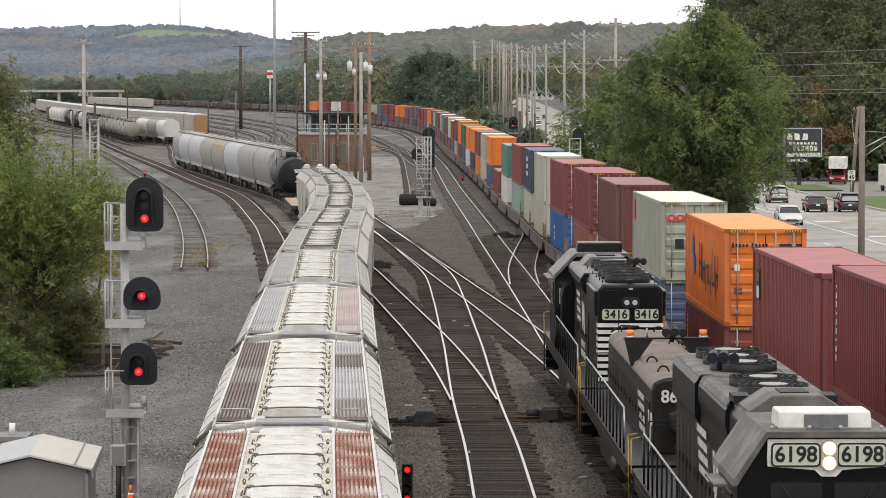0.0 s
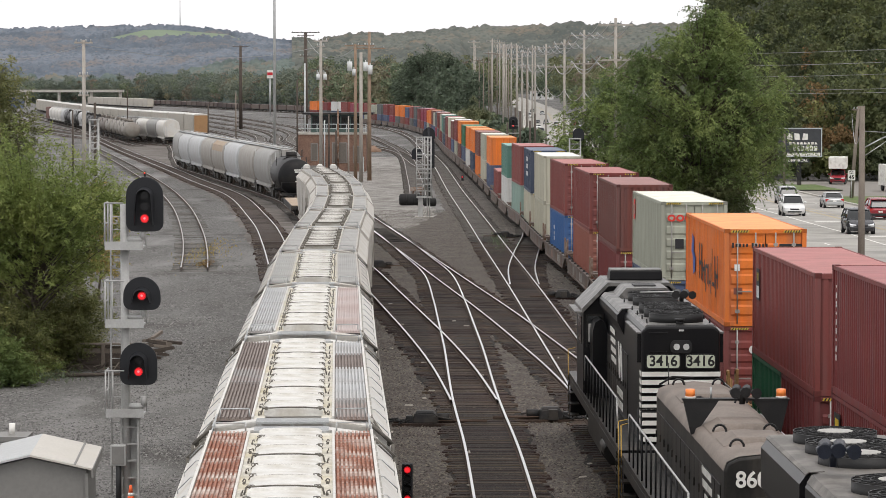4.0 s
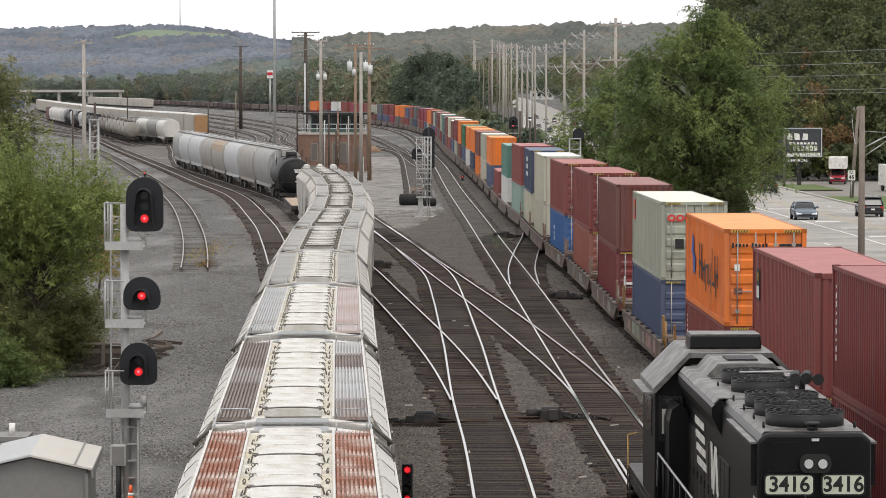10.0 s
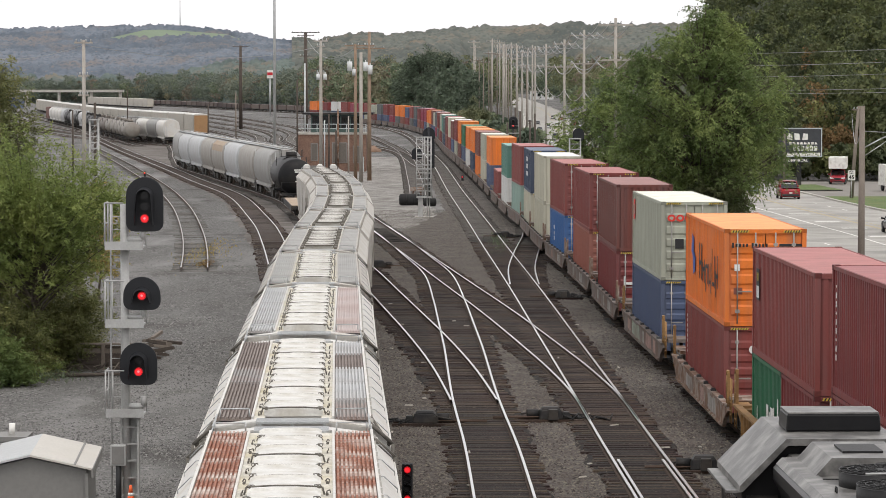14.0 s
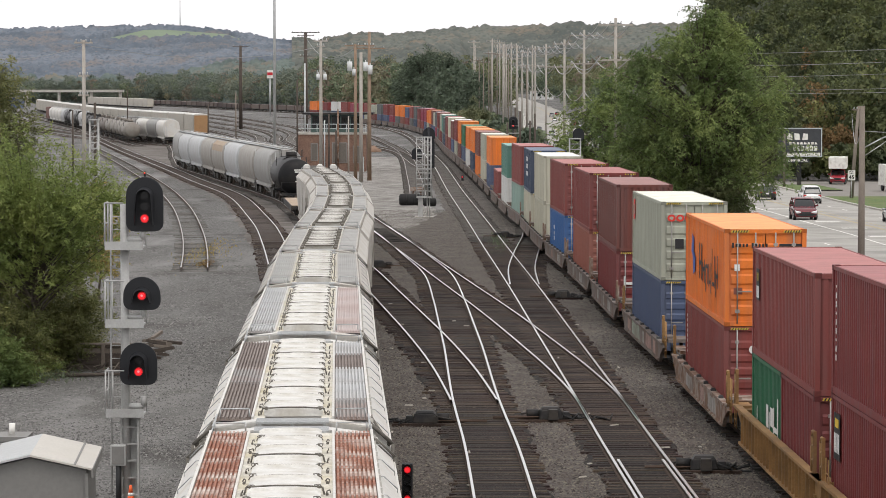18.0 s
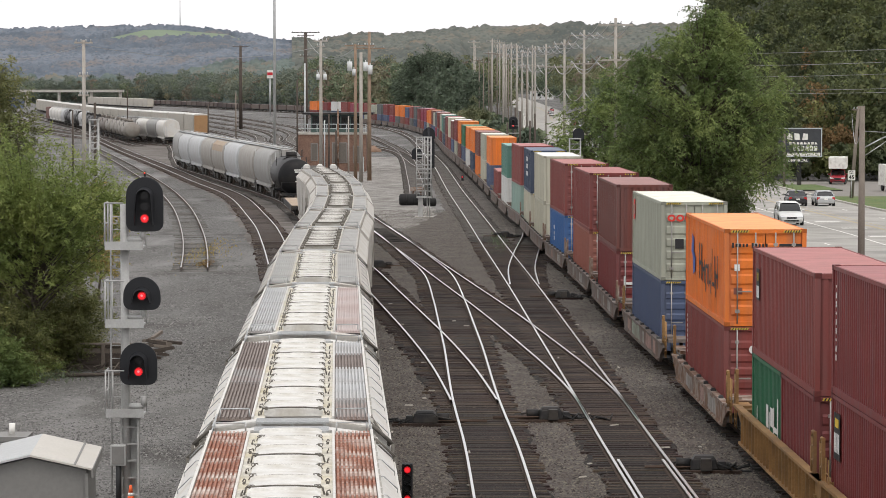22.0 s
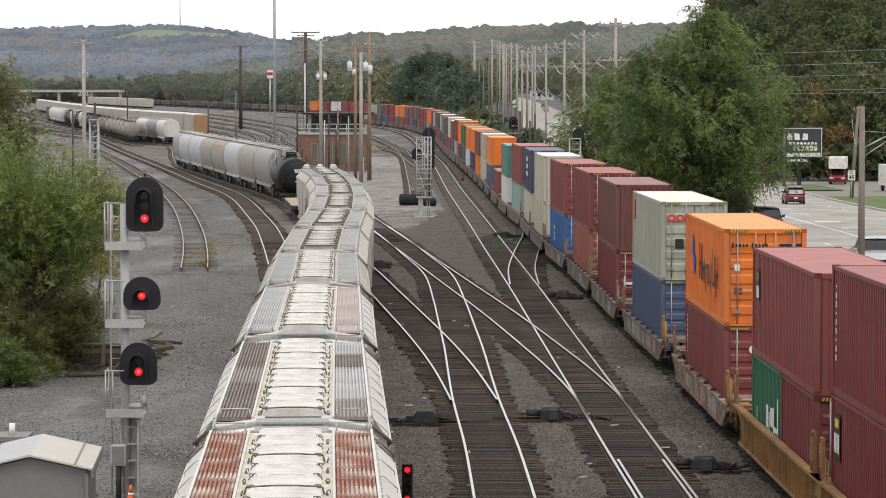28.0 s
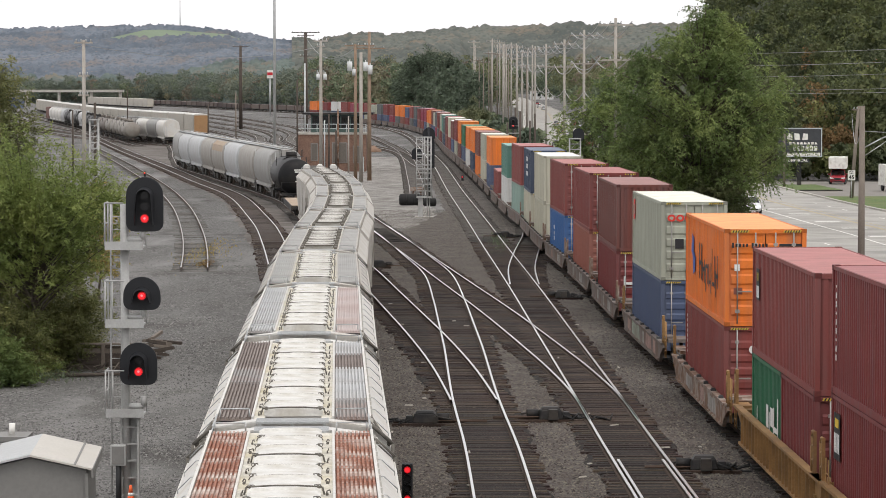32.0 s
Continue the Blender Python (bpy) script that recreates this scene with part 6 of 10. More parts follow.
    tree(pose(-16.9, 150, -0.25), 106, ((1.0, 0.8), (3, 1.3), (4.6, 1.2), (5.6, 0.3)), L_YELLOW, "thin shrub with yellow leaves", 34, 12, 8, 0.55, 0.2, 0.3, 0.4, 0.6, 0.07)
    for x, y, r, h, k, w in ((-6.0, 900, 8.5, 24, 131, "large dark green tree"), (1.5, 870, 8.0, 21.5, 132, "broad dark green tree"), (-9.5, 940, 6.5, 19.0, 133, "dark green tree"), (7.5, 930, 5.5, 15, 135, "dark green tree"), (-18, 1000, 6.0, 19, 134, "rust-tinted tree")):
        tree(pose(x, y, -0.5), k, ((1, r * 0.8), (h * 0.35, r), (h * 0.6, r * 0.9), (h * 0.85, r * 0.5), (h, 0.6)), L_FARRUST if k == 134 else L_FARDEEP, w + " on the outside of the railway curve", 120, 16, 5, 1.9, 0.85, 0.4, 0.2, 0.6, 0.4, wide=0.08)


near_trees()


# ---- locomotives ----
M_LOCO = mat("glossy_black_loco_paint", (0.0055, 0.0055, 0.0065), 0.34, var=0.3, scale=1.2, fine=18, bump=0.04, dirt=(0.016, 0.015, 0.014), dirt_amt=0.3, spec=0.2, dirt_scale=0.9, streak=True)
M_LOCODUST = mat("dusty_black_loco_paint", (0.017, 0.016, 0.0148), 0.45, spec=0.25, var=0.3, scale=1.2, fine=18, bump=0.05, dirt=(0.085, 0.071, 0.058), dirt_amt=0.6, dirt_scale=0.8, streak=True)
M_ROOFGREY = mat("sooty_grey_roof", (0.092, 0.089, 0.085), 0.42, var=0.4, scale=1.5, fine=18, dirt=(0.28, 0.27, 0.255), dirt_amt=0.75, dirt_scale=2.2)
M_ROOFBROWN = mat("dusty_brown_roof", (0.19, 0.158, 0.135), 0.7, var=0.25, scale=1.2, fine=16, dirt=(0.12, 0.10, 0.085), dirt_amt=0.6, dirt_scale=0.9)
M_ROOFDUST = mat("dusty_grey_roof", (0.10, 0.092, 0.083), 0.6, var=0.3, scale=1.2, fine=16, dirt=(0.25, 0.232, 0.21), dirt_amt=0.8, dirt_scale=1.5)
M_ROOFPALE = mat("pale_fan_cap", (0.34, 0.33, 0.31), 0.6, var=0.2, scale=4, fine=20)
M_FAN = mat("black_fan_housing", (0.009, 0.009, 0.0095), 0.55, 0.1, var=0.3, scale=4, fine=30, dirt=(0.04, 0.037, 0.035), dirt_amt=0.25, dirt_scale=2.5)
M_WHITE = mat("white_paint", (0.74, 0.73, 0.69), 0.5, var=0.08, scale=3, fine=20, dirt=(0.42, 0.39, 0.35), dirt_amt=0.6, dirt_scale=2.5)
M_PLATE = mat("number_plate_glass", (0.52, 0.55, 0.44), 0.4, var=0.06)
M_INK = mat("black_ink", (0.012, 0.012, 0.012), 0.6, var=0.1)
M_HEADLIT = mat("lit_headlight", (1.0, 0.80, 0.55), 0.3, var=0.02, emit=5.0)
M_LENS = mat("headlight_lens", (0.62, 0.63, 0.62), 0.12, 0.3, var=0.1)
M_AMBER = mat("amber_beacon", (0.90, 0.26, 0.06), 0.35, var=0.1)
M_SAFETY = mat("safety_yellow", (0.50, 0.32, 0.07), 0.6, var=0.2, scale=4, dirt=(0.12, 0.09, 0.06), dirt_amt=0.5, dirt_scale=3)
M_HANDRAIL = mat("worn_handrail", (0.42, 0.42, 0.41), 0.4, 0.6, var=0.15)
M_GLASS = mat("dark_window_glass", (0.015, 0.017, 0.018), 0.06, var=0.02, bump=0.0, spec=0.6)


def rounded(w, h, r, n=4):
    """A rounded oblong outline, centred."""
    pts = []
    for cx, cz, a0 in ((w / 2 - r, h / 2 - r, 0), (-w / 2 + r, h / 2 - r, 90), (-w / 2 + r, -h / 2 + r, 180), (w / 2 - r, -h / 2 + r, 270)):
        for i in range(n + 1):
            a = radians(a0 + 90 * i / n)
            pts.append((cx + r * math.cos(a), cz + r * math.sin(a)))
    return pts


def fan(parent, y, z, r, x=0.0, hub=True, cap=None):
    s = Shape().tube((x, y, z - 0.27), (x, y, z - 0.02), r, n=24)
    ring = Shape()
    f = part("fan", s, M_FAN, parent)
    for k in range(4):
        rr = r * (0.99 - 0.2 * k)
        pts = [(x + rr * math.cos(a), y + rr * math.sin(a), z) for a in np.linspace(0, 2 * math.pi, 25)]
        ring.wire(pts, 0.014, 4)
    for k in range(16):
        a = k * math.pi / 8
        ring.tube((x + 0.15 * r * math.cos(a), y + 0.15 * r * math.sin(a), z), (x + r * math.cos(a), y + r * math.sin(a), z), 0.011, n=4)
    part("fan_guard", ring, M_FAN, f)
    part("fan_hub", Shape().tube((x, y, z - 0.02), (x, y, z + 0.012), r * (0.42 if cap else 0.14), n=18), cap or M_FAN, f)
    return f


def handrail(parent, side, y0, y1, z=1.55, n=9, x=1.5, high=1.05):
    """Stanchions as parts, with a top rail that dips at both ends."""
    for i in range(n):
        y = y0 + (y1 - y0) * i / (n - 1)
        part("stanchion", Shape().tube((side * x, y, z - 0.25), (side * x, y, z + high), 0.022, n=6), M_LOCO, parent)
    pts = [(side * x, y0 - 0.25, z + high * 0.35), (side * x, y0, z + high), (side * x, y1, z + high), (side * x, y1 + 0.25, z + high * 0.35)]
    part("handrail", Shape().wire(pts, 0.024, 6), M_HANDRAIL, parent, "worn bare-metal handrail")


def under(parent, half, axle_y, tank, n=3):
    """Deck, sill, fuel tank, trucks, steps, pilots and couplers."""
    part("deck", Shape().box(-1.55, 1.55, -half + 0.35, half - 0.35, 1.42, 1.55).box(-0.7, 0.7, -half + 0.4, half - 0.4, 1.0, 1.42), M_LOCODUST, parent)
    for sx in (-1, 1):
        x0, x1 = sorted((sx * 1.45, sx * 1.56))
        part("side_sill", Shape().box(x0, x1, -half + 0.9, half - 0.9, 1.2, 1.42), M_LOCODUST, parent)
    part("fuel_tank", Shape().prism([(-1.45, 0.6), (-1.2, 0.3), (1.2, 0.3), (1.45, 0.6), (1.45, 1.05), (1.2, 1.2), (-1.2, 1.2), (-1.45, 1.05)], -tank, tank), M_LOCODUST, parent)
    for sx in (-1, 1):
        part("air_reservoir", Shape().tube((sx * 1.3, -tank - 1.9, 0.85), (sx * 1.3, -tank - 0.2, 0.85), 0.22, n=12), M_LOCODUST, parent)
    truck(parent, -axle_y, n, 2.0, 0.51), truck(parent, axle_y, n, 2.0, 0.51)
    for sy in (-1, 1):
        part("pilot", Shape().box(-1.5, 1.5, min(sy * (half - 0.35), sy * (half - 0.25)), max(sy * (half - 0.35), sy * (half - 0.25)), 0.25, 1.55), M_LOCO, parent)
        coupler(parent, sy * (half - 0.3), sy)
        for sx in (-1, 1):
            st = Shape()
            for k in range(4):
                y0, y1 = sorted((sy * (half - 0.4), sy * (half - 1.0)))
                st.box(sx * 1.42 - 0.16, sx * 1.42 + 0.16, y0, y1, 0.3 + k * 0.32, 0.34 + k * 0.32)
            st.box(sx * 1.57 - 0.012, sx * 1.57 + 0.012, *sorted((sy * (half - 0.4), sy * (half - 0.44))), 0.25, 1.45)
            st.box(sx * 1.57 - 0.012, sx * 1.57 + 0.012, *sorted((sy * (half - 0.96), sy * (half - 1.0))), 0.25, 1.45)
            part("step_well", st, M_LOCODUST, parent)
            part("grab_iron", Shape().wire([(sx * 1.55, sy * (half - 0.4), 0.4), (sx * 1.57, sy * (half - 0.4), 2.2), (sx * 1.35, sy * (half - 0.38), 2.25)], 0.013, 6), M_SAFETY, parent)
        part("end_rail", Shape().wire([(-1.1, sy * (half - 0.42), 1.5), (-1.1, sy * (half - 0.42), 2.5), (1.1, sy * (half - 0.42), 2.5), (1.1, sy * (half - 0.42), 1.5)], 0.018, 6), M_LOCO, parent)


def horns(parent, x, y, z, ball=M_FAN):
    s = Shape()
    for dx, dy, d in ((-0.22, 0.0, -1), (0.0, 0.12, -1), (0.2, -0.05, -1), (0.1, 0.0, 1), (-0.1, 0.05, 1)):
        s.tube((x + dx, y + dy, z), (x + dx + 0.04, y + dy + d * 0.38, z), 0.04, 0.105, n=10)
    s.tube((x, y, z - 0.25), (x, y, z), 0.06, n=6)
    part("air_horn", s, ball, parent)


def side_letters(parent, side, x, y, z):
    """The road's emblem as plain slanted bars and blocks."""
    for k in range(4):
        part("emblem_bar", Shape().box(0, 0.008, -0.85, 0.85, -0.07, 0.07), M_WHITE, parent, at=pose(side * x, y + 1.95 - 0.16 * k, z + 0.42 - 0.24 * k, 0, 0, 0))
    part("emblem_block", Shape().prism([(2.1 * a, 0.9 * b) for a, b in ((-0.42, -0.5), (-0.25, 0.5), (-0.1, 0.5), (0.05, -0.1), (0.1, 0.5), (0.25, 0.5), (0.12, -0.5), (-0.05, -0.5), (-0.2, 0.1), (-0.27, -0.5))], 0, 0.008, axis="x"),
         M_WHITE, parent, at=pose(side * x, y - 0.6, z - 0.15))
    for k in range(7):
        part("lettering_bar", Shape().box(0, 0.008, -0.09, 0.09, -0.1, 0.1), M_WHITE, parent, at=pose(side * x, y - 1.6 + 0.3 * k, z - 0.95))
        part("lettering_bar", Shape().box(0, 0.008, -0.09, 0.09, -0.1, 0.1), M_WHITE, parent, at=pose(side * x, y - 1.6 + 0.3 * k, z - 1.25))


def hood_doors(parent, x, y0, y1, z0, z1, n):
    for sx in (-1, 1):
        for i in range(n):
            a, b = y0 + (y1 - y0) * i / n + 0.03, y0 + (y1 - y0) * (i + 1) / n - 0.03
            xo = sx * (x + 0.002)
            d = Shape().box(*sorted((xo, xo + sx * 0.022)), a, b, z0, z1)
            d.box(*sorted((xo + sx * 0.022, xo + sx * 0.05)), b - 0.12, b - 0.06, (z0 + z1) / 2 - 0.08, (z0 + z1) / 2 + 0.08)
            part("hood_door", d, M_LOCODUST, parent)


def number_board(parent, words, x, y, z, w, h, size):
    """A pale lit plate with a black rim and figures, facing -y."""
    rim = part("number_board", Shape().prism(rounded(w + 0.05, h + 0.05, 0.07), 0.0, 0.03), M_INK, parent, at=pose(x, y - 0.03, z))
    part("plate", Shape().prism(rounded(w, h, 0.06), -0.008, 0.0), M_PLATE, rim)
    text("figures", words, size, M_INK, rim, pose(0, -0.012, 0, 90, 0, 0), "black road number")


def rear_unit():
    t = thing("locomotive", pose(0, 0, 0), "glossy black diesel locomotive running long hood first, white striped end", "locomotive", "coupled locomotives")
    under(t, 10.4, 6.6, 2.6)
    # long hood with a chamfered roof edge
    prof = [(-0.94, 1.55), (-0.94, 4.195), (-0.80, 4.315), (0.80, 4.315), (0.94, 4.195), (0.94, 1.55)]
    part("long_hood", Shape().prism(prof, -9.0, 3.4), M_LOCO, t, bevel=0.06)
    part("roof_sheet", Shape().prism([(-0.86, 4.275), (-0.81, 4.333), (0.81, 4.333), (0.86, 4.275), (0.80, 4.316), (-0.80, 4.316)], -8.82, 3.38), M_ROOFGREY, t, "sooty grey roof")
    hood_doors(t, 0.94, -5.0, 3.2, 1.7, 3.3, 12)
    for sx in (-1, 1):
        x0, x1 = sorted((sx * 0.93, sx * 1.03))
        part("radiator_box", Shape().box(x0, x1, -8.8, -5.3, 3.45, 4.12), M_LOCO, t)
        part("radiator_lid", Shape().box(*sorted((sx * 0.93, sx * 1.05)), -8.85, -5.25, 4.125, 4.16), M_ROOFGREY, t)
        part("brake_flare", Shape().prism([(sx * 0.90, 3.6), (sx * 1.12, 4.02), (sx * 1.12, 4.185), (sx * 0.98, 4.315), (sx * 0.70, 4.215)], -3.6, 2.9), M_LOCO, t)
        part("flare_roof", Shape().prism([(sx * 1.08, 4.25), (sx * 0.99, 4.34), (sx * 0.74, 4.35), (sx * 0.74, 4.335), (sx * 0.98, 4.323), (sx * 1.07, 4.233)], -3.55, 2.85), M_ROOFGREY, t)
        part("blower_duct", Shape().prism([(sx * 0.93, 1.6), (sx * 0.93, 3.3), (sx * 1.0, 3.55), (sx * 1.15, 3.65), (sx * 1.3, 3.55), (sx * 1.36, 3.3), (sx * 1.36, 1.6)], 2.2, 3.3), M_LOCO, t)
        side_letters(t, sx, 0.972, -1.9, 3.1)
        handrail(t, sx, -8.6, 3.0, n=11)
    for k in range(9):
        z = 3.20 - k * 0.19
        part("end_stripe", Shape().box(-0.942, 0.942, -9.07, -9.062, z - 0.055, z + 0.055), M_WHITE, t)
        for sx in (-1, 1):
            part("end_stripe", Shape().box(*sorted((sx * 0.945, sx * 0.953)), -9.02, -8.5, z - 0.055, z + 0.055), M_WHITE, t)
    for x, w in ((-0.43, 0.78), (0.46, 0.68)):
        number_board(t, "3416", x, -9.065, 3.50, w, 0.30, 0.34)
    hl = part("headlight_housing", Shape().prism(rounded(0.52, 0.30, 0.12), -9.12, -9.05), M_INK, t, at=pose(0, 0, 3.84))
    for x in (-0.115, 0.115):
        part("headlight", Shape().disc((x, -9.12, 0), 0.075, depth=0.03), M_LENS, hl, "round clear lens")
    for z, w in ((4.17, 0.42), (3.72, 0.4)):
        part("grab_iron", Shape().wire([(-0.75, -9.06, z), (-0.75, -9.11, z), (-0.75 + w, -9.11, z), (-0.75 + w, -9.06, z)], 0.012, 5), M_LOCO, t)
    part("marker_light", Shape().box(-0.06, 0.06, -9.09, -9.05, 4.2, 4.24), M_LENS, t)
    part("roof_vent", Shape().tube((0, -8.7, 4.325), (0, -8.7, 4.415), 0.09, n=10).tube((0, -8.7, 4.415), (0, -8.7, 4.465), 0.13, n=10), M_FAN, t)
    for y in (-7.75, -6.2, -4.75, -2.1, -0.45):
        fan(t, y, 4.555, 0.66 if y < -4 else 0.6)
    horns(t, 0.55, -3.4, 4.695)
    for y in (-8.3, -6.95, -5.5, -3.9, -1.3):
        for sx in (-1, 1):
            part("roof_eye", Shape().wire([(sx * 0.76, y - 0.07, 4.33), (sx * 0.76, y - 0.05, 4.42), (sx * 0.76, y + 0.05, 4.42), (sx * 0.76, y + 0.07, 4.33)], 0.014, 5), M_FAN, t)
    for y in (-5.3, -3.65, 0.25):
        part("roof_seam", Shape().box(-0.8, 0.8, y - 0.02, y + 0.02, 4.333, 4.343), M_FAN, t)
    part("roof_rod", Shape().tube((-0.35, -1.3, 4.60), (0.7, -1.35, 4.62), 0.022, n=6), M_HANDRAIL, t)
    # added pale panel imitates the reflection in the cab's rear window
    part("window_shade", Shape().box(-1.40, -1.06, 3.345, 3.358, 2.95, 3.45), M_ROOFPALE, t, "pale panel standing for the reflection in the cab window")
    part("roof_hatch", Shape().prism([(-0.8, 4.325), (-0.55, 4.595), (0.55, 4.595), (0.8, 4.325)], 0.6, 2.7), M_ROOFGREY, t)
    part("hatch_grille", Shape().box(-0.3, 0.3, 1.2, 2.1, 4.597, 4.625), M_FAN, t)
    part("exhaust_pipe", Shape().tube((0.2, 0.45, 4.315), (0.2, 0.45, 4.535), 0.14, n=12), M_FAN, t)
    # cab
    cp = [(-1.54, 1.55), (-1.54, 3.76), (-0.85, 4.465), (0.85, 4.465), (1.54, 3.76), (1.54, 1.55)]
    cab = part("cab", Shape().prism(cp, 3.4, 6.3), M_LOCO, t, bevel=0.03)
    part("cab_roof", Shape().prism([(-1.60, 3.78), (-1.59, 3.87), (-0.87, 4.575), (0.87, 4.575), (1.59, 3.87), (1.60, 3.78), (1.545, 3.78), (0.85, 4.475), (-0.85, 4.475), (-1.545, 3.78)], 3.2, 6.45), M_ROOFGREY, cab, "pale sooty cab roof")
    for sx in (-1, 1):
        part("eave_visor", Shape().box(*sorted((sx * 1.56, sx * 1.78)), 3.4, 6.2, 3.74, 3.779), M_ROOFGREY, cab)
        part("rear_window", Shape().box(*sorted((sx * 1.02, sx * 1.42)), 3.36, 3.39, 2.85, 3.65), M_GLASS, cab)
        part("window_frame", Shape().box(*sorted((sx * 0.98, sx * 1.46)), 3.372, 3.385, 2.8, 3.7), M_LOCODUST, cab)
        part("side_window", Shape().box(*sorted((sx * 1.54, sx * 1.56)), 4.0, 5.6, 2.85, 3.6), M_GLASS, cab)
    part("air_conditioner", Shape().box(-0.75, 0.75, 4.2, 5.2, 4.575, 4.845, top=(0.02, 0.02)), M_LOCO, cab, bevel=0.03)
    part("unit_lid", Shape().box(-0.72, 0.72, 4.22, 5.18, 4.845, 4.87), M_ROOFGREY, cab)
    part("short_hood", Shape().prism([(-0.9, 1.55), (-0.9, 2.75), (-0.7, 2.95), (0.7, 2.95), (0.9, 2.75), (0.9, 1.55)], 6.3, 9.0), M_LOCO, t)
    return t


def slug_unit():
    t = thing("slug_unit", pose(0, 0, 0), "cabless slug unit with a low dusty brown hood", "locomotive", "coupled locomotives")
    under(t, 9.0, 5.6, 2.0)
    prof = [(-0.86, 1.55), (-0.86, 3.0), (-0.80, 3.16), (-0.6, 3.25), (0, 3.31), (0.6, 3.25), (0.80, 3.16), (0.86, 3.0), (0.86, 1.55)]
    part("hood", Shape().prism(prof, -6.7, 7.3), M_LOCODUST, t, bevel=0.05)
    rows = []
    for y in np.linspace(-6.64, 7.24, 15):
        w = 0.012 * noise.noise((y, 1, 2))
        rows.append([(-0.87, y, 3.01), (-0.81, y, 3.175 + w), (-0.6, y, 3.268 + w), (0, y, 3.33 + w), (0.6, y, 3.268 + w), (0.81, y, 3.175 + w), (0.87, y, 3.01)])
    part("roof_sheet", Shape().strip(rows, sm=True), M_ROOFBROWN, t, "dusty brown roof")
    hood_doors(t, 0.86, -6.2, 7.0, 1.7, 2.7, 14)
    for y in (-4.2, -1.9, 4.0):
        part("roof_hatch", Shape().box(-0.7, 0.7, y - 0.75, y + 0.75, 3.24, 3.42, top=(0.3, 0.12)), M_ROOFBROWN, t, bevel=0.04)
    for x, y in ((-0.5, -5.6), (-0.55, -3.1), (0.45, -3.0), (-0.4, 2.3), (0.5, 2.3), (-0.45, 6.3), (0.45, 6.3)):
        pts = [(x + 0.13 * math.cos(a), y, 3.33 + 0.13 * math.sin(a)) for a in np.linspace(0, math.pi, 9)]
        part("lifting_eye", Shape().wire(pts, 0.025, 5), M_FAN, t)
    # frame across the hood with beacons and horns
    fr = Shape().box(-1.08, 1.08, -1.12, -0.88, 3.72, 3.76)
    for sx in (-1, 1):
        fr.prism([(sx * 1.06, 3.72), (sx * 0.35, 3.72), (sx * 0.78, 3.12), (sx * 0.9, 3.05)], -1.1, -1.05)
        fr.prism([(sx * 1.06, 3.72), (sx * 0.35, 3.72), (sx * 0.78, 3.12), (sx * 0.9, 3.05)], -0.95, -0.9)
    fm = part("beacon_frame", fr, M_FAN, t)
    for sx in (-1, 1):
        part("beacon_base", Shape().tube((sx * 0.92, -1, 3.76), (sx * 0.92, -1, 3.80), 0.11, n=12), M_WHITE, fm)
        part("beacon", Shape().tube((sx * 0.92, -1, 3.80), (sx * 0.92, -1, 3.94), 0.10, 0.095, n=14), M_AMBER, fm, "orange beacon")
    part("antenna_dome", Shape().tube((0.42, -1, 3.76), (0.42, -1, 3.88), 0.05, 0.07, n=10), M_WHITE, fm)
    part("small_antenna", Shape().tube((-0.5, -1, 3.76), (-0.5, -1, 3.98), 0.025, n=6), M_GALV, fm)
    horns(t, 0.12, -1.1, 3.9)
    # end with figures and a rounded hood for the bell
    text("figures", "860", 0.40, M_WHITE, t, pose(-0.36, -6.77, 2.86, 90, 0, 0), "white road number")
    part("lettering_bar", Shape().box(0.1, 0.5, -6.775, -6.765, 2.74, 2.98), M_WHITE, t)
    part("bell_cover", Shape().prism([(-0.5, 2.5), (-0.3, 2.55), (0.5, 2.55), (0.6, 2.4), (0.45, 2.1), (0.1, 1.98), (-0.4, 2.1)], -6.98, -6.74), M_LOCODUST, t, bevel=0.05)
    for sx in (-1, 1):
        side_letters(t, sx, 0.89, -5.8, 2.2)
        handrail(t, sx, -6.5, 7.0, n=13)
    part("radio_antenna", Shape().tube((-0.6, 7.1, 3.2), (-0.6, 7.1, 3.75), 0.012, n=5), M_LOCO, t)
    part("rope", Shape().wire([(-0.8, 7.25, 3.25), (-0.5, 7.3, 3.42), (0, 7.3, 3.4)], 0.025, 5), M_FAN, t)
    return t


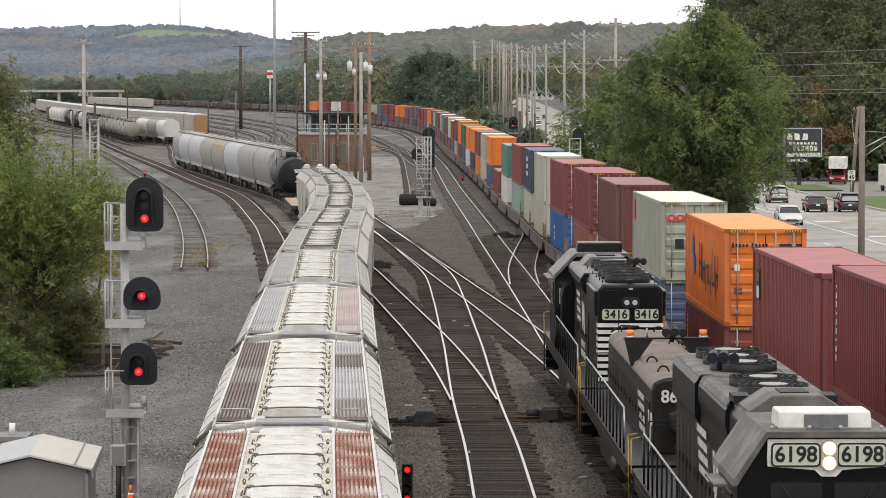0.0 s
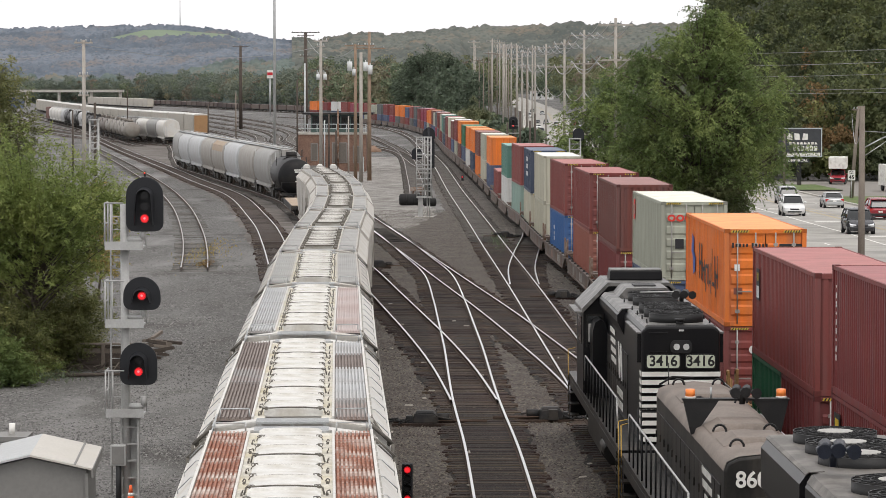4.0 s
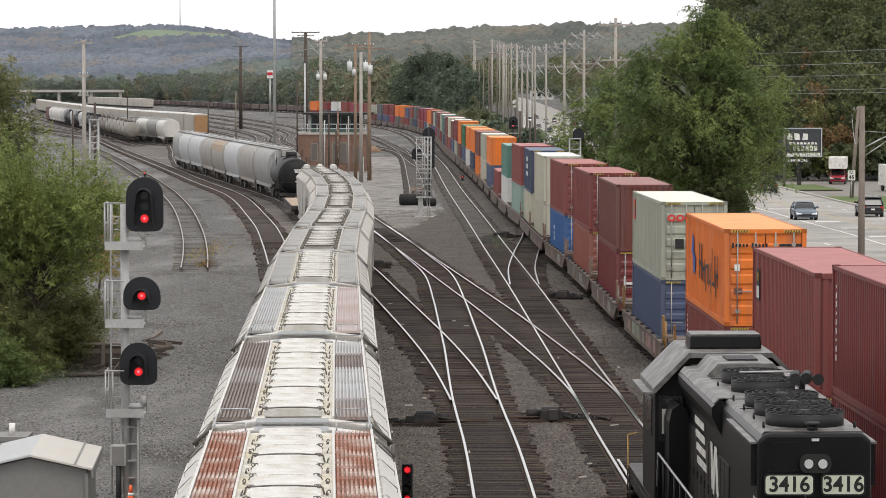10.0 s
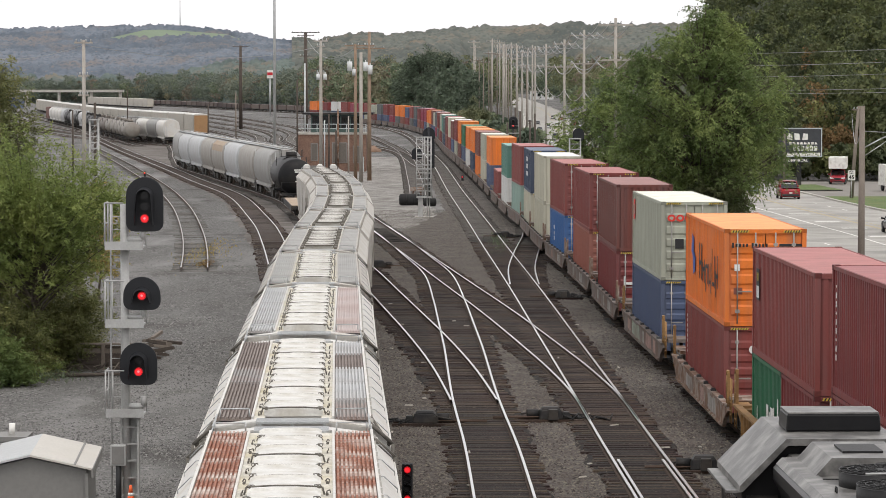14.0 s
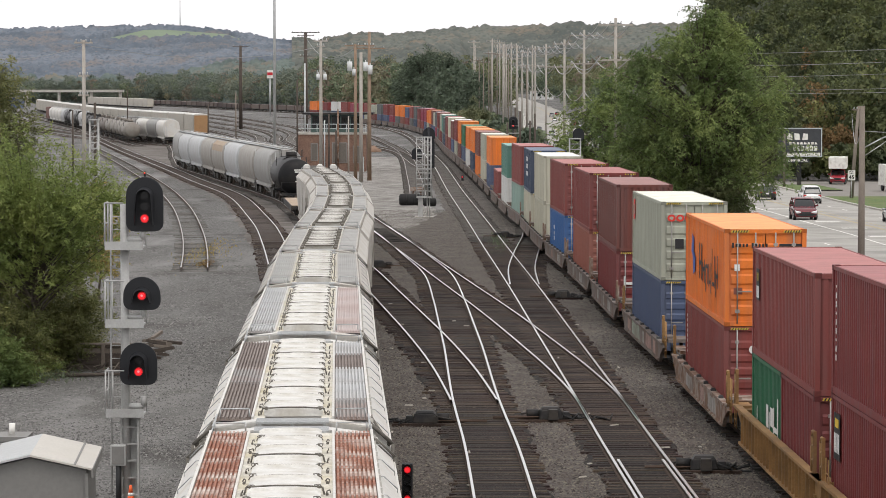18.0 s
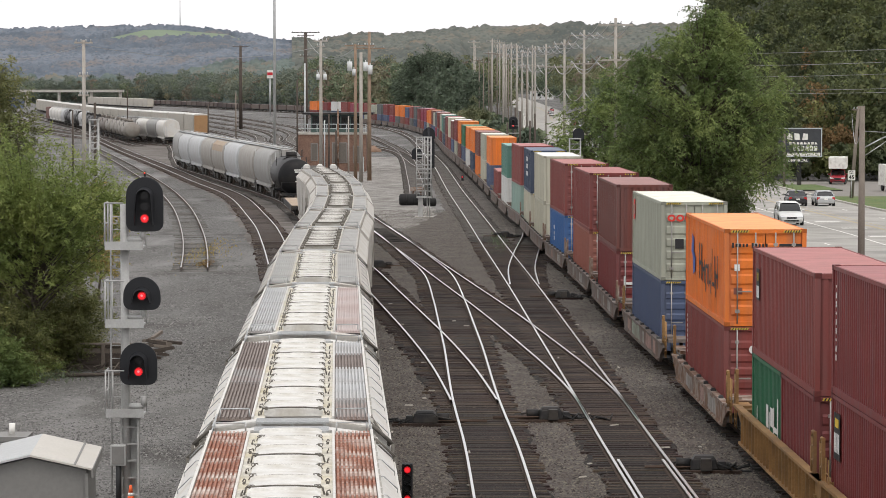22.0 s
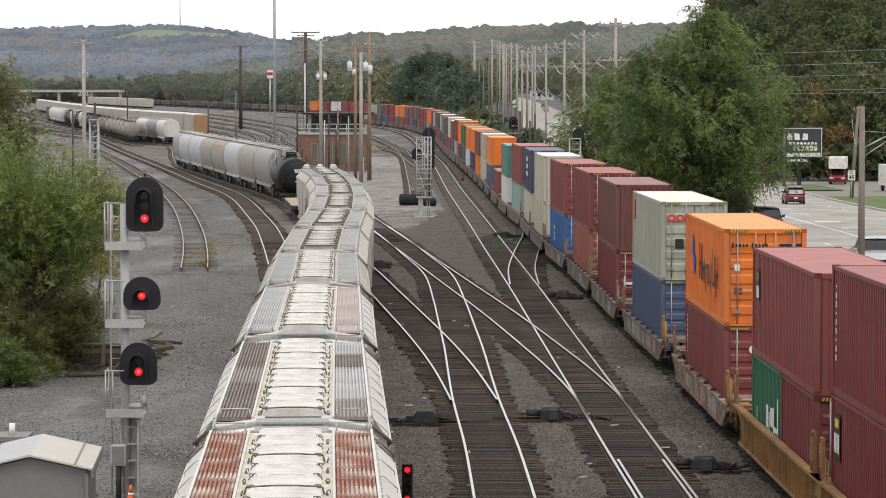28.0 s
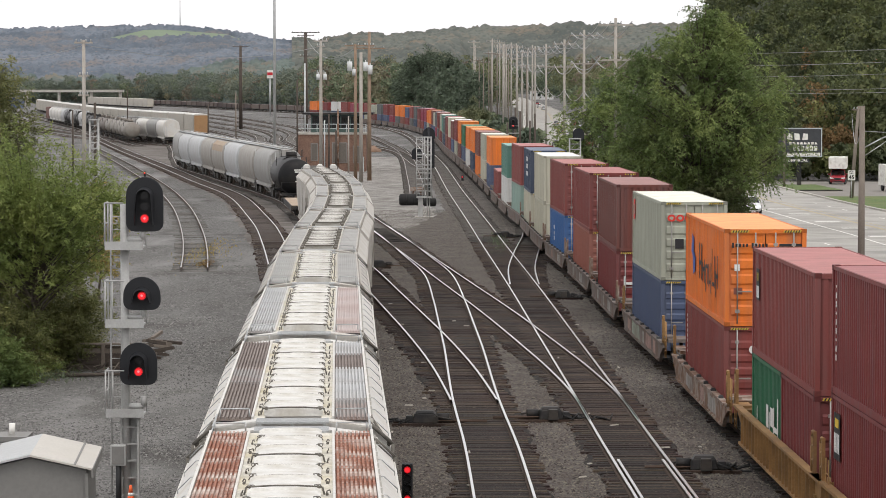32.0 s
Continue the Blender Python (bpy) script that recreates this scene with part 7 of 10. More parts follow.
def lead_unit():
    t = thing("locomotive", pose(0, 0, 0), "dusty black wide-cab diesel locomotive with lit headlights", "locomotive", "coupled locomotives")
    under(t, 11.0, 6.6, 2.6)
    prof = [(-0.95, 1.55), (-0.95, 4.24), (-0.78, 4.42), (0.78, 4.42), (0.95, 4.24), (0.95, 1.55)]
    part("long_hood", Shape().prism(prof, -6.2, 6.4), M_LOCO, t, bevel=0.05)
    part("roof_sheet", Shape().prism([(-0.88, 4.345), (-0.79, 4.437), (0.79, 4.437), (0.88, 4.345), (0.78, 4.421), (-0.78, 4.421)], -6.15, 6.36), M_ROOFDUST, t, "dusty brown roof")
    hood_doors(t, 0.95, -5.6, 6.2, 1.7, 3.3, 16)
    for sx in (-1, 1):
        part("radiator_box", Shape().prism([(sx * 0.9, 3.4), (sx * 1.06, 3.65), (sx * 1.06, 4.26), (sx * 0.97, 4.38), (sx * 0.7, 4.3)], 1.6, 6.2), M_LOCO, t)
        part("radiator_lid", Shape().prism([(sx * 0.98, 4.405), (sx * 0.93, 4.44), (sx * 0.7, 4.45), (sx * 0.7, 4.438), (sx * 0.93, 4.425), (sx * 0.98, 4.385)], 1.55, 6.25), M_ROOFDUST, t)
        part("brake_flare", Shape().prism([(sx * 0.92, 3.6), (sx * 1.02, 4.0), (sx * 1.02, 4.26), (sx * 0.93, 4.40), (sx * 0.7, 4.3)], -3.4, 1.3), M_LOCO, t)
        part("flare_roof", Shape().prism([(sx * 1.0, 4.33), (sx * 0.93, 4.44), (sx * 0.72, 4.45), (sx * 0.72, 4.438), (sx * 0.92, 4.425), (sx * 1.0, 4.31)], -3.35, 1.25), M_ROOFDUST, t)
        side_letters(t, sx, 0.985, -0.9, 3.0)
        handrail(t, sx, -5.8, 8.0, n=14)
    for y, r in ((5.35, 0.66), (3.95, 0.66), (2.55, 0.66), (-0.6, 0.64), (-2.1, 0.64)):
        fan(t, y, 4.60, r, cap=M_ROOFPALE)
    horns(t, -0.62, 1.25, 4.8, mat("blue_black_horn", (0.009, 0.012, 0.022), 0.45, 0.2, var=0.3))
    # angular hatch behind the cab
    part("roof_hatch", Shape().prism([(-0.86, 4.44), (-0.42, 4.72), (0.42, 4.72), (0.86, 4.44)], -5.4, -3.9), M_ROOFDUST, t, bevel=0.02)
    part("hatch_grille", Shape().box(-0.25, 0.25, -5.0, -4.3, 4.722, 4.74), M_FAN, t)
    for sx in (-1, 1):
        part("hatch_vent", Shape().box(*sorted((sx * 0.62, sx * 0.92)), -3.8, -3.1, 4.44, 4.56), M_FAN, t)
    part("exhaust_pipe", Shape().box(-0.35, 0.35, -3.7, -3.2, 4.43, 4.55), M_FAN, t)
    # wide cab: chamfered roof, brow with number boards and lights
    cp = [(-1.45, 1.55), (-1.45, 3.72), (-0.98, 4.42), (0.98, 4.42), (1.45, 3.72), (1.45, 1.55)]
    cab = part("cab", Shape().prism(cp, -9.0, -6.2), M_LOCO, t, bevel=0.03)
    part("cab_roof", Shape().prism([(-1.54, 3.68), (-1.52, 3.78), (-1.0, 4.52), (1.0, 4.52), (1.52, 3.78), (1.54, 3.68), (1.47, 3.68), (0.98, 4.43), (-0.98, 4.43), (-1.47, 3.68)], -9.15, -6.1), M_ROOFDUST, cab, "dusty brown cab roof")
    for sx in (-1, 1):
        part("eave_visor", Shape().box(*sorted((sx * 1.47, sx * 1.78)), -8.6, -7.2, 3.6, 3.64), M_ROOFDUST, cab)
        part("windshield", Shape().box(*sorted((sx * 0.1, sx * 0.92)), -9.05, -9.02, 3.05, 3.72), M_GLASS, cab)
        part("wiper", Shape().tube((sx * 0.75, -9.09, 3.7), (sx * 0.45, -9.09, 3.25), 0.012, n=5), M_FAN, cab)
        part("side_window", Shape().box(*sorted((sx * 1.45, sx * 1.47)), -8.3, -6.9, 2.75, 3.45), M_GLASS, cab)
        part("mirror", Shape().box(*sorted((sx * 1.6, sx * 1.85)), -8.9, -8.84, 2.9, 3.4), M_FAN, cab)
    brow = part("brow_panel", Shape().prism([(-0.98, 3.98), (-0.98, 4.40), (0.98, 4.40), (0.98, 3.98), (0.22, 3.92), (0.12, 3.82), (-0.12, 3.82), (-0.22, 3.92)], -9.10, -9.03), M_WHITE, cab, "white panel over the windshield")
    for x in (-0.53, 0.53):
        number_board(brow, "6198", x, -9.105, 4.16, 0.74, 0.32, 0.34)
    part("headlight_housing", Shape().prism(rounded(0.27, 0.48, 0.12), -9.16, -9.10), mat("worn_steel_rim", (0.35, 0.29, 0.24), 0.5, 0.4), brow, at=pose(0, 0, 4.15))
    for z in (4.265, 4.035):
        part("headlight", Shape().disc((0, -9.16, z), 0.10, depth=0.03), M_HEADLIT, brow, "lit round headlight")
    ac = part("air_conditioner", Shape().box(-0.78, 0.74, -8.75, -7.9, 4.52, 4.80, top=(0.02, 0.03)), M_WHITE, cab, "white air conditioner", bevel=0.03)
    part("grille", Shape().box(-0.35, 0.35, -8.785, -8.745, 4.56, 4.75), mat("grey_grille", (0.16, 0.16, 0.165), 0.6, 0.2, fine=60), ac)
    for x in (-0.9, -0.3, 0.2, 0.85):
        part("roof_bolt", Shape().tube((x, -9.0, 4.55), (x, -9.0, 4.60), 0.03, n=6), M_GALV, cab)
    part("antenna", Shape().tube((-0.5, -6.7, 4.55), (-0.5, -6.7, 4.66), 0.05, n=8), M_WHITE, cab)
    part("short_hood", Shape().prism([(-1.2, 1.55), (-1.2, 2.7), (-0.95, 2.95), (0.95, 2.95), (1.2, 2.7), (1.2, 1.55)], -11.2, -9.0), M_LOCO, t, bevel=0.05)
    return t


unit_lead, unit_slug, unit_rear = lead_unit(), slug_unit(), rear_unit()
for unit in (unit_lead, unit_slug, unit_rear):
    unit.scale = (1.0, 1.0, 1.03)


# ---- signals and lineside ----
M_ALU = mat("dull_aluminium_paint", (0.42, 0.42, 0.41), 0.55, 0.3, var=0.15, scale=3, fine=25, dirt=(0.26, 0.25, 0.24), dirt_amt=0.5, dirt_scale=2)
M_BACKPLATE = mat("matt_black_backplate", (0.010, 0.011, 0.014), 0.6, var=0.15, fine=30)
M_RED = mat("lit_red_lens", (1.0, 0.02, 0.03), 0.3, var=0.02, emit=1.15)
M_REDHOT = mat("hot_lens_centre", (1.0, 0.22, 0.24), 0.3, var=0.02, emit=1.2)
M_REDRIM = mat("red_lens_rim", (0.55, 0.01, 0.015), 0.3, var=0.02, emit=0.35)
M_DARKLENS = mat("unlit_lens", (0.02, 0.02, 0.022), 0.15, var=0.05)
M_WOOD = mat("weathered_pole_wood", (0.20, 0.17, 0.142), 0.9, var=0.25, scale=2, fine=25, bump=0.4, dirt=(0.15, 0.12, 0.1), dirt_amt=0.5, dirt_scale=1, streak=True)
M_DARKWOOD = mat("creosoted_pole_wood", (0.075, 0.06, 0.05), 0.9, var=0.3, scale=2, fine=25, bump=0.4)
M_TANWOOD = mat("tan_pole_wood", (0.26, 0.192, 0.14), 0.9, var=0.3, scale=2, fine=25, bump=0.4, dirt=(0.2, 0.11, 0.06), dirt_amt=0.6, dirt_scale=1, streak=True)
M_BRICK = mat("red_brown_brick", (0.19, 0.115, 0.085), 0.9, var=0.45, scale=1.2, fine=5, bump=0.3, dirt=(0.12, 0.07, 0.052), dirt_amt=0.5, dirt_scale=0.6)
M_SHED = mat("grey_painted_sheet", (0.21, 0.205, 0.195), 0.6, 0.1, var=0.1, scale=1, fine=15, dirt=(0.16, 0.155, 0.145), dirt_amt=0.4, dirt_scale=1)
M_SHEDROOF = mat("pale_sheet_roof", (0.50, 0.475, 0.43), 0.5, 0.1, var=0.1, scale=1, fine=15, dirt=(0.5, 0.47, 0.41), dirt_amt=0.5, dirt_scale=0.9)


def head_outline(w, top, bottom, n=14):
    """An arched plate: round above, flat with small round corners below."""
    pts = [(w * math.cos(a), top - w + w * math.sin(a)) for a in np.linspace(0, math.pi, n)]
    r = w * 0.45
    pts += [(-w + r - r * math.cos(a), bottom + r - r * math.sin(a)) for a in np.linspace(0, math.pi / 2, 5)]
    pts += [(w - r + r * math.sin(a), bottom + r - r * math.cos(a)) for a in np.linspace(0, math.pi / 2, 5)]
    return pts


def signal_head(parent, x, y, z, w, top, bottom, lamps, lit):
    h = part("signal_head", Shape().prism(head_outline(w, top, bottom), -0.03, 0.03), M_BACKPLATE, parent, "black arched backplate", at=pose(x, y, z), bevel=0.012)
    zl, zh = min(lamps) - 0.16, max(lamps) + 0.2
    vis = Shape()
    rows = []
    for yy in (-0.03, -0.42):
        k = 0.8 if yy < -0.1 else 1.0
        rows.append([(0.22 * k * math.cos(a), yy, (zh - 0.21) + 0.22 * k * math.sin(a)) for a in np.linspace(0, math.pi, 11)])
    for r in rows:
        r.insert(0, (0.23, r[0][1], zl)), r.append((-0.23, r[0][1], zl))
    vis.strip(rows)
    part("visor", vis, M_BACKPLATE, h)
    part("case", Shape().box(-0.2, 0.2, 0.03, 0.3, bottom + 0.1, top - 0.2), M_BACKPLATE, h)
    for lz in lamps:
        on = abs(lz - lit) < 0.01
        lamp = part("lamp", Shape().disc((0, -0.03, lz), 0.105, depth=0.03, n=20), M_REDRIM if on else M_DARKLENS, h, "lit red lamp" if on else "dark lamp")
        if on:
            part("bright_lens", Shape().disc((0, -0.062, lz), 0.075, depth=0.012, n=18), M_RED, lamp)
            part("bulb_glint", Shape().disc((0.0, -0.076, lz + 0.005), 0.03, depth=0.006, n=12), M_REDHOT, lamp)
    return h


def signal_mast():
    X, Y = -7.83, 75.0
    t = thing("signal_mast", pose(X, Y, GROUND), "tall grey signal mast, three black heads showing red, with ladder", "railway signal")
    part("mast", Shape().tube((0, 0, 0), (0, 0, 7.55), 0.115, 0.10, n=14), M_ALU, t)
    tr = Shape().box(-0.13, 0.33, 0.1, 0.16, 0.0, 2.35)
    tr.box(-0.13, -0.08, -0.1, 0.1, 0, 2.35).box(0.28, 0.33, -0.1, 0.1, 0, 2.35)
    part("base_trunk", tr, M_ALU, t)
    for k in range(5):
        part("step", Shape().box(-0.08, 0.28, -0.1, 0.1, 0.35 + 0.42 * k, 0.38 + 0.42 * k), M_ALU, t)
    for z in (2.36, 4.57, 6.48):
        p = part("platform", Shape().box(-0.46, 0.48, -0.35, 0.35, z, z + 0.04).box(-0.46, 0.48, -0.37, -0.33, z - 0.05, z + 0.16), M_ALU, t)
        part("platform_rail", Shape().wire([(-0.46, -0.35, z + 0.05), (-0.46, -0.35, z + 1.1), (-0.46, 0.35, z + 1.1), (-0.46, 0.35, z + 0.05)], 0.022, 6).tube((-0.46, -0.35, z + 0.6), (-0.46, 0.35, z + 0.6), 0.018, n=6)
             .tube((-0.46, -0.35, z + 1.1), (0.0, -0.35, z + 1.1), 0.02, n=6).tube((-0.28, -0.35, z + 0.05), (-0.28, -0.35, z + 1.1), 0.018, n=6), M_ALU, p)
        part("head_bracket", Shape().wire([(0, 0, z + 0.2), (0.45, -0.1, z + 0.2), (0.45, -0.1, z + 0.45)], 0.075, 10), M_ALU, p)
        part("back_rail", Shape().wire([(0.48, 0.34, z), (0.48, 0.34, z + 1.0), (0.2, 0.34, z + 1.0)], 0.016, 6), M_ALU, p)
    lad = part("ladder", Shape().tube((-0.40, 0.42, 0.3), (-0.40, 0.42, 7.55), 0.022, n=6).tube((-0.14, 0.42, 0.3), (-0.14, 0.42, 7.55), 0.022, n=6), M_ALU, t)
    for k in range(22):
        part("rung", Shape().tube((-0.40, 0.42, 0.5 + 0.32 * k), (-0.14, 0.42, 0.5 + 0.32 * k), 0.013, n=5), M_ALU, lad)
    g = -GROUND
    signal_head(t, 0.51, -0.2, 7.27 + g, 0.46, 0.68, -0.66, (-0.34, -0.05, 0.22), -0.34)
    signal_head(t, 0.43, -0.2, 5.10 + g, 0.46, 0.40, -0.42, (-0.07,), -0.07)
    signal_head(t, 0.34, -0.2, 3.33 + g, 0.46, 0.55, -0.50, (-0.17, 0.1), -0.17)
    bx = part("relay_box", Shape().box(-0.36, 0.02, -0.28, -0.12, 1.1, 1.62), M_ALU, t, bevel=0.015)
    part("box_door", Shape().box(-0.32, -0.02, -0.30, -0.282, 1.14, 1.58), M_SHED, bx)
    part("conduit", Shape().tube((-0.17, -0.2, 0.0), (-0.17, -0.2, 1.1), 0.07, n=8), M_BLACKSTEEL, t)
    part("footing", Shape().box(-0.45, 0.45, -0.4, 0.4, -0.1, 0.06), M_CONCRETE, t)


def cone():
    t = thing("traffic_cone", pose(-7.62, 74.0, GROUND), "orange traffic cone with white bands beside the signal mast", "traffic cone")
    o = mat("cone_orange", (0.75, 0.12, 0.03), 0.6, var=0.1)
    part("base", Shape().box(-0.18, 0.18, -0.18, 0.18, 0, 0.04), o, t)
    for z0, z1, r0, r1, k in ((0.04, 0.26, 0.14, 0.105, o), (0.26, 0.38, 0.105, 0.085, M_WHITE), (0.38, 0.46, 0.085, 0.072, o), (0.46, 0.54, 0.072, 0.06, M_WHITE), (0.54, 0.72, 0.06, 0.03, o)):
        part("band" if k is M_WHITE else "cone_body", Shape().tube((0, 0, z0), (0, 0, z1), r0, r1, n=16), k, t)


def shelter():
    t = thing("equipment_shelter", pose(-8.25, 61.6, GROUND, 0, 0, 3.5), "grey sheet-metal equipment shelter with a pale gabled roof", "shed")
    part("wall_shell", Shape().prism([(-1.1, 0.1), (-1.1, 2.85), (0, 3.1), (1.1, 2.85), (1.1, 0.1)], -1.7, 1.7), M_SHED, t)
    for sx in (-1, 1):
        part("roof_panel", Shape().prism([(sx * 1.22, 2.86), (0, 3.14), (0, 3.18), (sx * 1.22, 2.90)], -1.85, 1.85), M_SHEDROOF if sx > 0 else mat("pale_grey_sheet_roof", (0.42, 0.43, 0.43), 0.5, 0.15, var=0.1), t, "pale sheet roof panel")
        part("roof_seam", Shape().prism([(sx * 0.9, 2.965), (sx * 0.86, 2.975), (sx * 0.86, 2.995), (sx * 0.9, 2.985)], -1.85, 1.85), M_SHED, t)
        part("eave_trim", Shape().box(*sorted((sx * 1.2, sx * 1.24)), -1.85, 1.85, 2.72, 2.9), M_SHED, t)
    part("door", Shape().box(-1.04, -0.35, -1.74, -1.7, 0.2, 2.3), mat("grey_door_paint", (0.17, 0.17, 0.165), 0.5, 0.1, var=0.08), t)
    part("downpipe", Shape().box(1.08, 1.14, -1.8, -1.72, 0.1, 2.8), M_SHED, t)
    part("plinth", Shape().box(-1.15, 1.15, -1.75, 1.75, -0.1, 0.1), M_CONCRETE, t)
    c = thing("cable_cabinet", pose(-9.75, 68.0, GROUND), "grey cable cabinet with a small white vent on top", "cabinet")
    part("body", Shape().box(-0.75, 0.45, -0.5, 0.5, 0, 2.55), M_SHED, c, bevel=0.02)
    part("lid", Shape().box(-0.8, 0.5, -0.55, 0.55, 2.55, 2.65), M_SHED, c)
    part("vent", Shape().tube((0.1, 0, 2.65), (0.1, 0, 2.9), 0.07, n=10), M_WHITE, c)


def dwarf_signal():
    t = thing("dwarf_signal", pose(-0.87, 74.0, GROUND), "low black dwarf signal showing two red lamps beside the hopper car", "railway signal")
    part("case", Shape().box(-0.13, 0.13, -0.1, 0.14, 0.12, 1.26), M_BACKPLATE, t, bevel=0.03)
    for z, lit in ((1.11, True), (0.86, False), (0.62, False), (0.40, True)):
        lamp = part("lamp", Shape().disc((0, -0.1, z), 0.085, depth=0.03, n=18), M_REDRIM if lit else M_DARKLENS, t, "lit red lamp" if lit else "dark lamp")
        if lit:
            part("bright_lens", Shape().disc((0, -0.132, z), 0.06, depth=0.01, n=16), M_RED, lamp)
        part("hood", Shape().tube((0, -0.1, z + 0.05), (0, -0.25, z + 0.06), 0.1, 0.1, n=12, caps=False), M_BACKPLATE, t)
    part("footing", Shape().box(-0.2, 0.2, -0.2, 0.2, 0, 0.12), M_CONCRETE, t)


def switch_machine(x, y, yaw, reach):
    t = thing("switch_machine", pose(x, y, GROUND, 0, 0, yaw), "black electric switch machine with throw rods beside the rails", "switch machine", "switch machines")
    part("case", Shape().box(-0.38, 0.38, -0.3, 0.3, 0.12, 0.42, top=(0.06, 0.05)), M_BLACKSTEEL, t, bevel=0.03)
    part("lid", Shape().box(-0.3, 0.3, -0.24, 0.24, 0.42, 0.50, top=(0.05, 0.05)), M_BLACKSTEEL, t, bevel=0.02)
    part("motor", Shape().tube((0.38, 0, 0.28), (0.75, 0, 0.28), 0.14, n=12), M_BLACKSTEEL, t)
    for dy in (-0.35, 0.35):
        part("timber", Shape().box(-1.0, reach, dy - 0.12, dy + 0.12, -0.05, 0.12), M_TIE, t)
    for dy in (-0.1, 0.12):
        part("throw_rod", Shape().tube((-0.3, dy, 0.2), (reach + 0.7, dy, 0.17), 0.03, n=6), M_RAILSIDE, t)
    part("gear_box", Shape().box(-0.62, -0.36, -0.22, 0.22, 0.12, 0.34, top=(0.04, 0.04)), M_BLACKSTEEL, t, bevel=0.02)
    part("junction_box", Shape().box(-0.2, 0.12, 0.34, 0.56, 0.12, 0.46, top=(0.02, 0.02)), M_BLACKSTEEL, t, bevel=0.02)
    part("crank_arm", Shape().box(0.3, 0.42, -0.42, -0.3, 0.14, 0.36).tube((0.36, -0.36, 0.34), (0.9, -0.3, 0.24), 0.028, n=6), M_BLACKSTEEL, t)
    rs = random.Random(int(x * 100))
    for q in range(4):
        pts = [(-0.5 - (0.1 + 0.13 * q) * k * 0.5 + rs.uniform(-0.14, 0.14), rs.uniform(-0.7, 0.7), 0.09 + rs.uniform(0, 0.16)) for k in range(7)]
        part("cable", Shape().wire([(-0.3, 0.1 * q - 0.15, 0.3)] + pts, 0.026, 5), M_RUBBER, t)


def lattice_signal(x, y, top, w, label, heads, ground):
    t = thing("lattice_signal", pose(x, y, ground), label, "railway signal")
    for sx in (-1, 1):
        for dy in (-0.3, 0.3):
            part("upright", Shape().tube((sx * w / 2, dy, 0), (sx * w / 2, dy, top), 0.05, n=6), M_ALU, t)
    n = int(top / 0.46)
    for k in range(n):
        z = 0.4 + k * (top - 0.4) / n
        part("crosspiece", Shape().tube((-w / 2, -0.3, z), (w / 2, -0.3, z), 0.035, n=5).tube((-w / 2, 0.3, z), (w / 2, 0.3, z), 0.035, n=5)
             .tube((-w / 2, -0.3, z), (w / 2, 0.3, z + 0.7 if k < n - 1 else z), 0.02, n=4), M_ALU, t)
    part("top_frame", Shape().box(-w / 2 - 0.05, w / 2 + 0.05, -0.4, 0.4, top - 0.06, top + 0.04).wire([(-w / 2, -0.4, top), (-w / 2, -0.4, top + 0.0), (w / 2, -0.4, top)], 0.03), M_ALU, t)
    for hx, hz in heads:
        part("signal_head", Shape().prism(head_outline(0.46, 0.55, -0.5), 0.32, 0.38), M_BACKPLATE, t, "black backplate seen from behind", at=pose(hx, 0, hz))
    part("footing", Shape().box(-w / 2 - 0.3, w / 2 + 0.3, -0.6, 0.6, -0.1, 0.12), M_CONCRETE, t)
    return t


